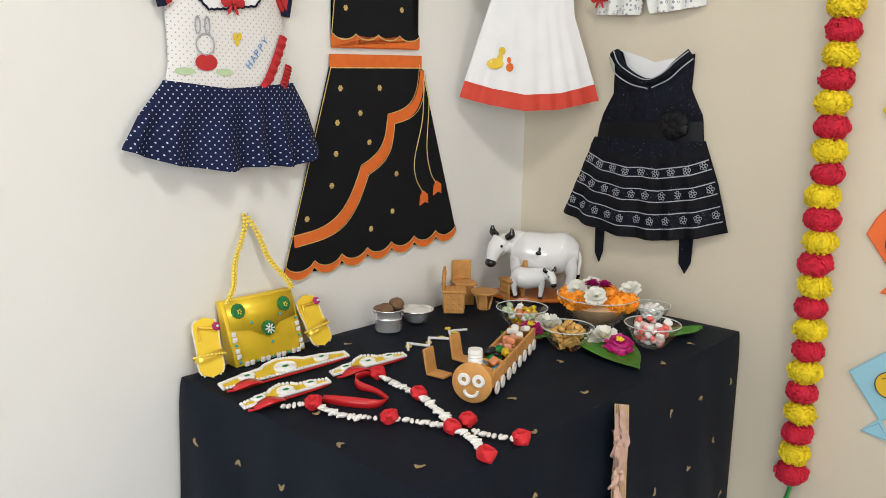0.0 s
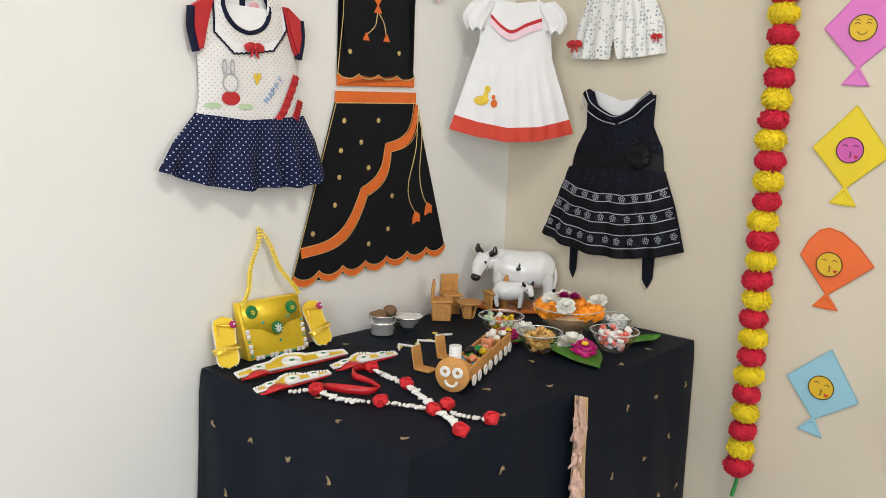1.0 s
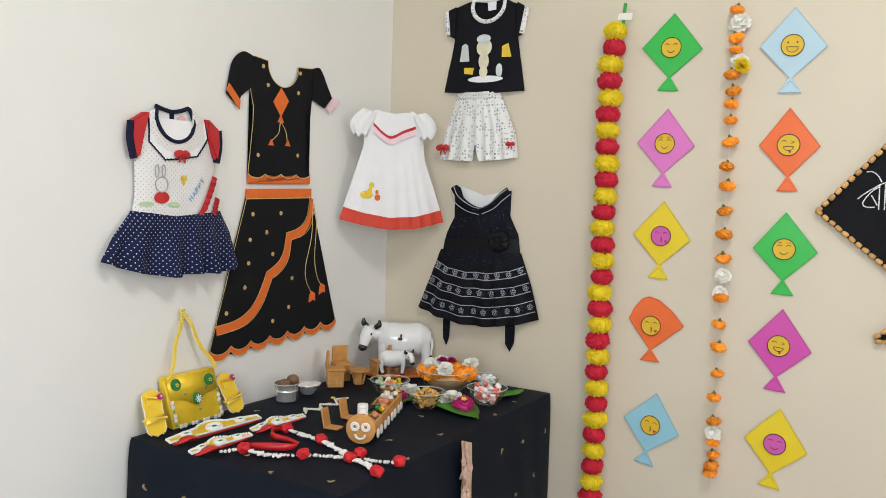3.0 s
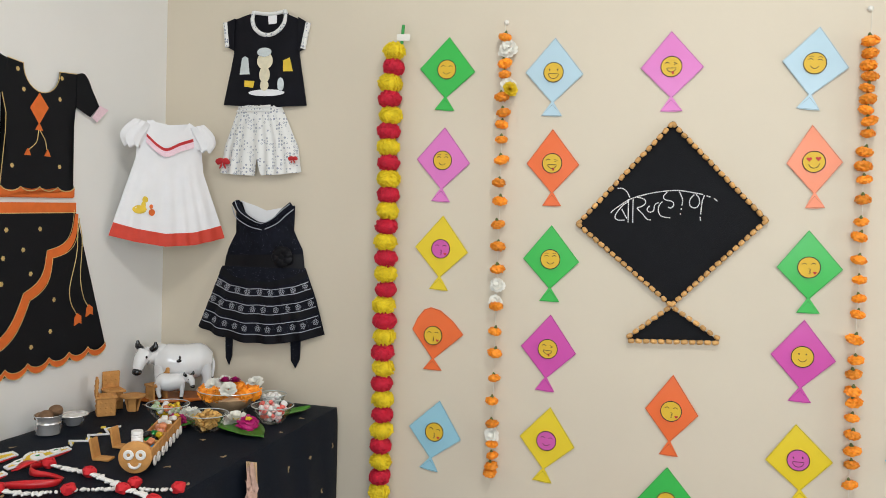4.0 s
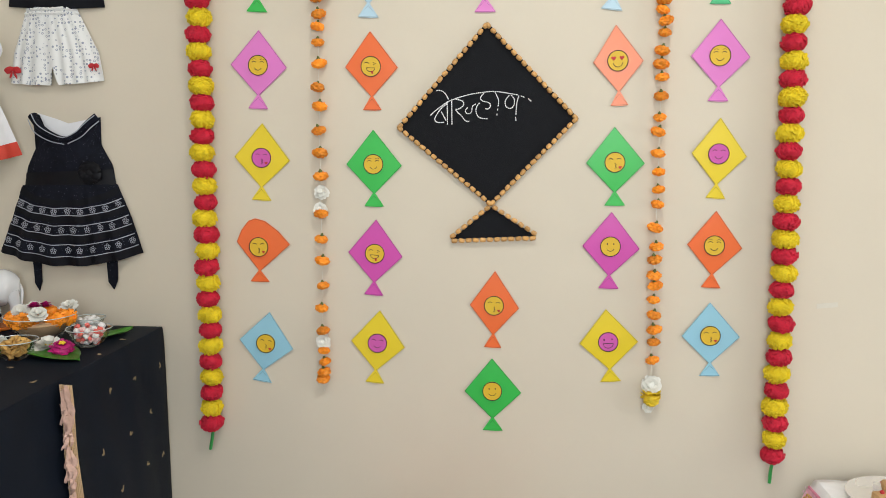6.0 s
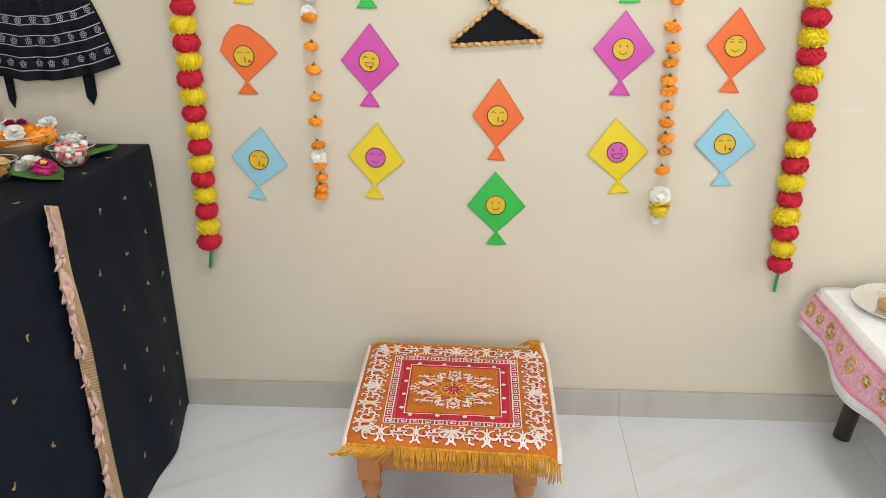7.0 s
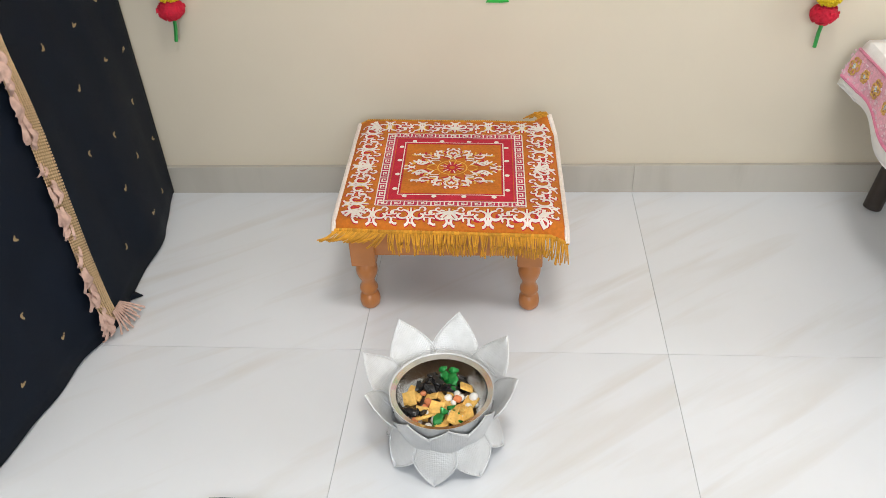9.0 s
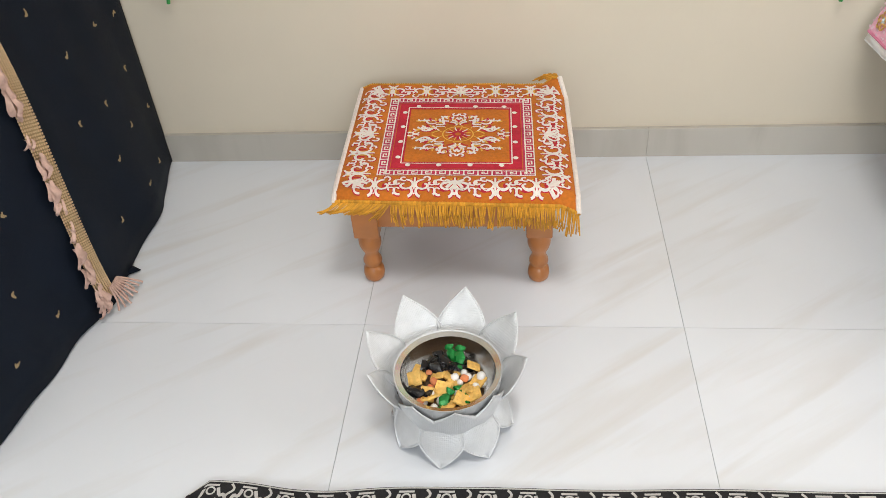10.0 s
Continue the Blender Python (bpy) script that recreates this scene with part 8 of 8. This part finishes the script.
for k in range(4):
    y0 = 0.030 + k * 0.066
    wg = part("wagon", box(bmesh.new(), 0.040, 0.060, 0.006, pose(0, y0 + 0.031, 0.013), 0.001, 1), BISCUIT, train, "biscuit wagon")
    for sx in (-1, 1):
        part("wagon_side", box(bmesh.new(), 0.005, 0.062, 0.024, pose(sx * 0.021, y0 + 0.031, 0.026), 0.0012, 1), BISCUIT, wg)
        for yy in (0.016, 0.046):
            wh = lathe(bmesh.new(), [(0.003, 0), (0.0095, 0), (0.0108, 0.0015), (0.0095, 0.0034), (0.0042, 0.0034), (0.003, 0.002)], 22, pose(sx * 0.0238, y0 + yy, 0.0108, 0, 90 * sx, 0))
            part("wheel", wh, ICING, wg, "white ring sweet wheel")
    for yy in (0.001, 0.061):
        part("wagon_end", box(bmesh.new(), 0.038, 0.005, 0.022, pose(0, y0 + yy, 0.026), 0.0012, 1), BISCUIT, wg)
    for i in range(9):
        mat_ = LOADS[k][i % 3]
        bmc = box(bmesh.new(), 0.016, 0.013, 0.011, bevel=0.003) if mat_ in (COCO, JELLY, CANDY_P) else ball(bmesh.new(), 0.0085, sub=2, rough=0.35, seed=i + k * 9, squash=(1.3, 0.9, 0.8))
        sub("candy", bmc, mat_, wg, pose(rr.uniform(-0.012, 0.012), y0 + 0.010 + 0.042 * ((i % 4) / 3), 0.026 + 0.010 * (i // 4) + rr.uniform(0, 0.003), rr.uniform(-30, 30), rr.uniform(-30, 30), rr.uniform(0, 180)))

# glass bowls, their fillings, leaves and flowers
GLASS = bpy.data.materials.new("clear_cut_glass")
GLASS.use_nodes = True
gn, gl = GLASS.node_tree.nodes, GLASS.node_tree.links
gn.remove(gn["Principled BSDF"])
# thin blown glass: clear straight through, with a glossy skin
clear, gloss, blend, fres = gn.new("ShaderNodeBsdfTransparent"), gn.new("ShaderNodeBsdfGlossy"), gn.new("ShaderNodeMixShader"), gn.new("ShaderNodeLayerWeight")
clear.inputs["Color"].default_value = (0.95, 0.97, 0.96, 1)
gloss.inputs["Roughness"].default_value = 0.04
fres.inputs["Blend"].default_value = 0.18
gl.new(fres.outputs["Facing"], blend.inputs[0])
gl.new(clear.outputs[0], blend.inputs[1])
gl.new(gloss.outputs[0], blend.inputs[2])
gl.new(blend.outputs[0], gn["Material Output"].inputs["Surface"])


RIM_GLASS = material("thick_glass_rim", (0.55, 0.60, 0.58), 0.08, vary=0.1, scale=90, coat=0.6)


def glass_bowl(x, y, r, h, label, ribs=18):
    b = thing("glass_bowl", label, "bowl", "glass bowls", (x, y, Z))
    prof = [(0, 0.0), (r * 0.42, 0.0), (r * 0.5, 0.003), (r * 0.72, h * 0.35), (r * 0.9, h * 0.72), (r * 1.0, h * 0.97), (r * 1.02, h)]
    g = part("glass", lathe(bmesh.new(), prof, 54, wob=lambda a, z: 1 + 0.012 * math.sin(a * ribs) * min(1, z / h)), GLASS, b, "clear ribbed glass")
    g.visible_shadow = False
    rim = part("rim", tube(bmesh.new(), [(r * 1.02 * math.cos(a), r * 1.02 * math.sin(a), h) for a in [2 * math.pi * i / 40 for i in range(40)]], 0.0011, 8, True), RIM_GLASS, g, "rounded glass rim")
    rim.visible_shadow = False
    return b


def filling(b, name, r, h, mats, make, count, seed, top=1.0, size=1.0):
    """Pieces heaped in a bowl, in layers that widen with it."""
    q = random.Random(seed)
    protos = {}
    for i in range(count):
        t = (i + 0.5) / count
        z = 0.010 + (h * top - 0.012) * t
        lim = r * (0.36 + 0.50 * min(1.0, z / h)) - 0.006 * size
        a = i * 2.39996 + q.uniform(-0.3, 0.3)
        rad = lim * math.sqrt(q.uniform(0.05, 1.0)) if t > 0.55 else lim * q.uniform(0.75, 1.0)
        m = pose(rad * math.cos(a), rad * math.sin(a), z, q.uniform(-50, 50), q.uniform(-50, 50), q.uniform(0, 360)) @ Matrix.Scale(size * q.uniform(0.8, 1.15), 4)
        k = i % len(mats)
        if k not in protos:
            protos[k] = sub(name, make(k), mats[k], b, m)
        else:
            again(protos[k], b, m)


NUTTY = material("toasted_nut_pieces", (0.62, 0.36, 0.10), 0.6, vary=0.25, scale=100, bump=0.4, bump_scale=400, spread=0.2)
ROSE_SWEET = material("pink_red_sweet", (0.78, 0.16, 0.13), 0.4, vary=0.3, scale=60, spread=0.2)
PALE_ROSE = material("pale_pink_sweet", (0.85, 0.55, 0.52), 0.45, vary=0.15, scale=60, spread=0.1)
b1 = glass_bowl(0.232, -0.300, 0.050, 0.040, "small ribbed glass bowl of coloured sweets")
filling(b1, "coloured_sweet", 0.050, 0.040, [CANDY_Y, SUGAR, JELLY, CANDY_Y, GREEN_PRINT], lambda k: ball(bmesh.new(), 0.0068, squash=(1.1, 1, 0.8)), 60, 3)
b2 = glass_bowl(0.374, -0.352, 0.047, 0.042, "small ribbed glass bowl of roasted nuts")
filling(b2, "roasted_nut", 0.047, 0.042, [NUTTY, NUTTY, NUTTY], lambda k: ball(bmesh.new(), 0.0078, rough=0.3, seed=k, squash=(1.25, 0.9, 0.5)), 64, 4, 1.05)
b3 = glass_bowl(0.478, -0.228, 0.050, 0.044, "small ribbed glass bowl of pink and white sweets")
filling(b3, "pink_sweet", 0.050, 0.044, [ROSE_SWEET, PALE_ROSE, SUGAR], lambda k: box(bmesh.new(), 0.015, 0.012, 0.010, bevel=0.004), 52, 5, 1.1)
b4 = glass_bowl(0.400, -0.085, 0.038, 0.036, "small ribbed glass bowl of white sweets")
filling(b4, "white_sweet", 0.038, 0.036, [SUGAR, SUGAR], lambda k: ball(bmesh.new(), 0.0075, squash=(1.1, 1, 0.8)), 34, 6)
b5 = glass_bowl(0.330, -0.178, 0.080, 0.062, "large glass bowl heaped with marigolds and white flowers", 24)
FADED = material("fawn_wet_petals", (0.66, 0.44, 0.26), 0.5, vary=0.3, scale=60)
part("packed_petals", lathe(bmesh.new(), [(0, 0.009), (0.034, 0.009), (0.052, 0.024), (0.068, 0.044), (0.060, 0.050), (0, 0.052)], 40, wob=lambda a, z: 1 + 0.02 * math.sin(a * 7 + z * 90)), FADED, b5, "packed petals")
q = random.Random(2)
for i, (x, y) in enumerate(((-0.045, -0.030), (-0.050, 0.018), (0.0, -0.048), (0.048, -0.018), (0.040, 0.034), (-0.010, 0.046), (0.012, 0.010), (-0.022, -0.052), (0.058, 0.010), (-0.062, -0.005))):
    bm = hung_flower(i + 9, 0.022)
    sub("marigold", bm, MARIGOLD, b5, pose(x, y, 0.064 + (0.010 if i == 6 else 0), q.uniform(-20, 20), q.uniform(-20, 20), q.uniform(0, 360)) @ Matrix.Scale(1.15, 4))
for i, (x, y) in enumerate(((-0.030, 0.020), (0.026, -0.052), (0.050, 0.040), (-0.030, -0.030))):
    sub("white_flower", petals(bmesh.new(), 0.022, 3, 14, 10, i + 20, 0.26), PALE_PETAL, b5, pose(x, y, 0.072, 34 + q.uniform(-15, 15), 14 + q.uniform(-15, 15), 0))
for i, (x, y) in enumerate(((-0.006, -0.014), (0.016, -0.004))):
    sub("magenta_flower", petals(bmesh.new(), 0.016, 4, 14, 14, i + 30, 0.3), MAGENTA_PETAL, b5, pose(x, y, 0.082))
LEAF = material("glossy_green_leaf", (0.05, 0.20, 0.015), 0.35, vary=0.2, scale=40, bump=0.3, bump_scale=150)
VEIN = material("pale_leaf_vein", (0.16, 0.34, 0.06), 0.45, vary=0.1, scale=60)


def leaf(x, y, L, W_, turn, lift=0.0):
    lf = thing("betel_leaf", "glossy green heart-shaped leaf on the black cloth", "leaf", "green leaves", (x, y, Z + lift), (0, 0, turn))
    bm = bmesh.new()
    rows_ = []
    for i in range(15):
        t = i / 14
        w = W_ * math.sin(math.pi * min(1, t * 1.02) ** 0.62) ** 0.85 if 0 < t < 1 else 0.0008
        rows_.append([bm.verts.new((L * t, w * c, 0.002 + 0.006 * abs(c) ** 1.4 + 0.0025 * math.sin(t * 7 + c))) for c in (-1, -0.66, -0.33, 0, 0.33, 0.66, 1)])
    for a, b in zip(rows_, rows_[1:]):
        for c in range(6):
            bm.faces.new((a[c], a[c + 1], b[c + 1], b[c]))
    bl = part("blade", bm, LEAF, lf)
    sm = bl.modifiers.new("thickness", "SOLIDIFY")
    sm.thickness = 0.0008
    bm = bmesh.new()
    tube(bm, [(-0.014, 0, 0.003)] + [(L * t, 0, 0.0032 + 0.0025 * math.sin(t * 7)) for t in [i / 10 for i in range(11)]], 0.0008, 5)
    part("midrib", bm, VEIN, lf)
    return lf


leaf(0.384, -0.276, 0.172, 0.052, -32)
leaf(0.455, -0.175, 0.120, 0.032, 66)
leaf(0.320, -0.325, 0.095, 0.030, 215)
leaf(0.300, -0.290, 0.085, 0.030, 250)
for x, y, r, mt, nm, lb, dr in ((0.405, -0.276, 0.034, PALE_PETAL, "white_daisy", "white daisy flower lying on a green leaf", 4), (0.452, -0.300, 0.032, MAGENTA_PETAL, "magenta_aster", "magenta aster with a yellow eye on a leaf", -12),
                                (0.282, -0.338, 0.028, MAGENTA_PETAL, "magenta_aster", "magenta aster beside a glass bowl", 0), (0.286, -0.288, 0.034, PALE_PETAL, "white_daisy", "white daisy flower beside a glass bowl", 6)):
    f_ = thing(nm, lb, "flower", "loose flowers", (x, y, Z + 0.007), (14, 10, 0))
    bm = petals(bmesh.new(), r, 4 if mt is MAGENTA_PETAL else 3, 24, dr, int(x * 100), 0.2)
    if mt is MAGENTA_PETAL:
        ball(bm, r * 0.7, pose(0, 0, 0.005), 2, 0.1, 1, (1, 1, 0.6))
    part("petals", bm, mt, f_)
    bm = bmesh.new()
    for k in range(10):
        ball(bm, 0.0028, pose(0.0022 * math.sqrt(k) * math.cos(k * 2.4), 0.0022 * math.sqrt(k) * math.sin(k * 2.4), 0.020 if mt is MAGENTA_PETAL else 0.011), 1)
    part("eye", bm, LEMON_PETAL, f_, "yellow flower eye")

# cow and calf figurine, one glazed piece
GLAZE = material("white_porcelain_glaze", (0.80, 0.80, 0.80), 0.12, vary=0.02, scale=30, coat=0.4)
BLACK_GLAZE = material("black_porcelain_glaze", (0.012, 0.012, 0.014), 0.12, vary=0.05, scale=30, coat=0.4)
ORANGE_GLAZE = material("orange_porcelain_glaze", (0.60, 0.16, 0.03), 0.15, vary=0.1, scale=30, coat=0.4)
bm = bmesh.new()


def lump(r, x, y, z, sq=(1, 1, 1), mat=0, rx=0, ry=0, rz=0):
    n0 = len(bm.faces)
    bm.faces.ensure_lookup_table()
    ball(bm, r, pose(x, y, z, rx, ry, rz), 3, 0.04, x * 40, sq)
    bm.faces.ensure_lookup_table()
    for f in bm.faces[n0:]:
        f.material_index = mat


def limb(pts_, rad, mat=0):
    n0 = len(bm.faces)
    tube(bm, smooth_line(pts_, 6), [float(np.interp(i, np.linspace(0, 6 * (len(pts_) - 1), len(rad)), rad)) for i in range(6 * (len(pts_) - 1) + 1)], 14)
    bm.faces.ensure_lookup_table()
    for f in bm.faces[n0:]:
        f.material_index = mat


def beast(k, ox, oy, oz, flip=1):
    P = lambda x, y, z: (ox + flip * x * k, oy + y * k, oz + z * k)
    limb([P(-0.058, 0, 0.096), P(-0.028, 0, 0.096), P(0.02, 0, 0.090), P(0.06, 0, 0.095), P(0.088, 0, 0.090)], [0.030 * k, 0.045 * k, 0.050 * k, 0.047 * k, 0.026 * k])
    lump(0.030 * k, *P(-0.045, 0, 0.112), (1.15, 0.9, 1.0))
    lump(0.032 * k, *P(0.066, 0, 0.096), (0.9, 1.1, 1.1))
    limb([P(-0.055, 0, 0.112), P(-0.074, -0.012, 0.112), P(-0.086, -0.022, 0.106)], [0.028 * k, 0.023 * k, 0.021 * k])
    limb([P(-0.082, -0.022, 0.122), P(-0.094, -0.032, 0.102), P(-0.101, -0.040, 0.078)], [0.021 * k, 0.019 * k, 0.0125 * k])
    lump(0.0135 * k, *P(-0.102, -0.041, 0.073), (1, 1, 0.8), 1)
    for s in (-1, 1):
        ex, ey = 0.026 * s * 0.75, 0.026 * s * -0.55
        limb([P(-0.080 + ex * 0.7, -0.022 + ey * 0.7, 0.130), P(-0.080 + ex * 1.15, -0.022 + ey * 1.15, 0.138), P(-0.080 + ex * 1.2, -0.024 + ey * 1.2, 0.152)], [0.0080 * k, 0.0088 * k, 0.0030 * k], 1)
        lump(0.0036 * k, *P(-0.093 + ex * 0.75, -0.034 + ey * 0.75, 0.112), (0.8, 0.8, 1), 1)
        for x0, bend in ((-0.042, -0.004), (0.070, 0.008)):
            limb([P(x0, s * 0.017, 0.085), P(x0 + bend, s * 0.018, 0.048), P(x0, s * 0.018, 0.012)], [0.020 * k, 0.0125 * k, 0.0095 * k])
            limb([P(x0, s * 0.018, 0.012), P(x0 - 0.001, s * 0.018, 0.001)], [0.0088 * k, 0.0105 * k], 1)
    limb([P(0.084, 0, 0.108), P(0.096, -0.004, 0.085), P(0.092, -0.006, 0.045)], [0.006 * k, 0.004 * k, 0.004 * k])
    limb([P(0.092, -0.006, 0.048), P(0.090, -0.006, 0.024)], [0.0065 * k, 0.004 * k], 1)


n0 = len(bm.faces)
lathe(bm, [(0, 0), (0.095, 0), (0.100, 0.003), (0.098, 0.009), (0, 0.010)], 44, Matrix.Diagonal((1, 0.52, 1, 1)))
bm.faces.ensure_lookup_table()
for f in bm.faces:
    f.material_index = 2
beast(0.94, 0.004, 0.008, 0.009)
beast(0.46, -0.004, -0.042, 0.009, -1)
lump(0.0062, 0.008, -0.0385, 0.104, (1.0, 0.25, 0.7), 1)
lump(0.0042, 0.010, -0.0385, 0.112, (0.6, 0.25, 1.3), 1)
cow = part("cow_figurine", bm, [GLAZE, BLACK_GLAZE, ORANGE_GLAZE])
cow.matrix_world = pose(0.113, -0.094, Z, 0, 0, 33) @ Matrix.Scale(1.06, 4)
tagged(cow, "white glazed porcelain cow and calf figurine in the corner", "figurine")

# ---- floor tiles, each laid by itself ----
TILE, GAP = 0.6, 0.0007
shared_tiles = {}
xs_ = [-0.043 + TILE * k for k in range(8)]
ys_ = [-TILE * k for k in range(8)]
for i in range(len(xs_) - 1):
    for j in range(len(ys_) - 1):
        x0, x1 = max(0.0, xs_[i]), min(RX, xs_[i + 1])
        y1, y0 = ys_[j], max(RY, ys_[j + 1])
        w, d = round(x1 - x0 - GAP, 4), round(y1 - y0 - GAP, 4)
        if w < 0.02 or d < 0.02:
            continue
        m = pose((x0 + x1) / 2, (y0 + y1) / 2, -0.003)
        if (w, d) in shared_tiles:
            again(shared_tiles[(w, d)], floor, m)
        else:
            t = part("tile", box(bmesh.new(), w, d, 0.006, bevel=0.0002, seg=1), FLOOR_TILE, floor, smooth=False)
            t.matrix_basis = m
            shared_tiles[(w, d)] = t
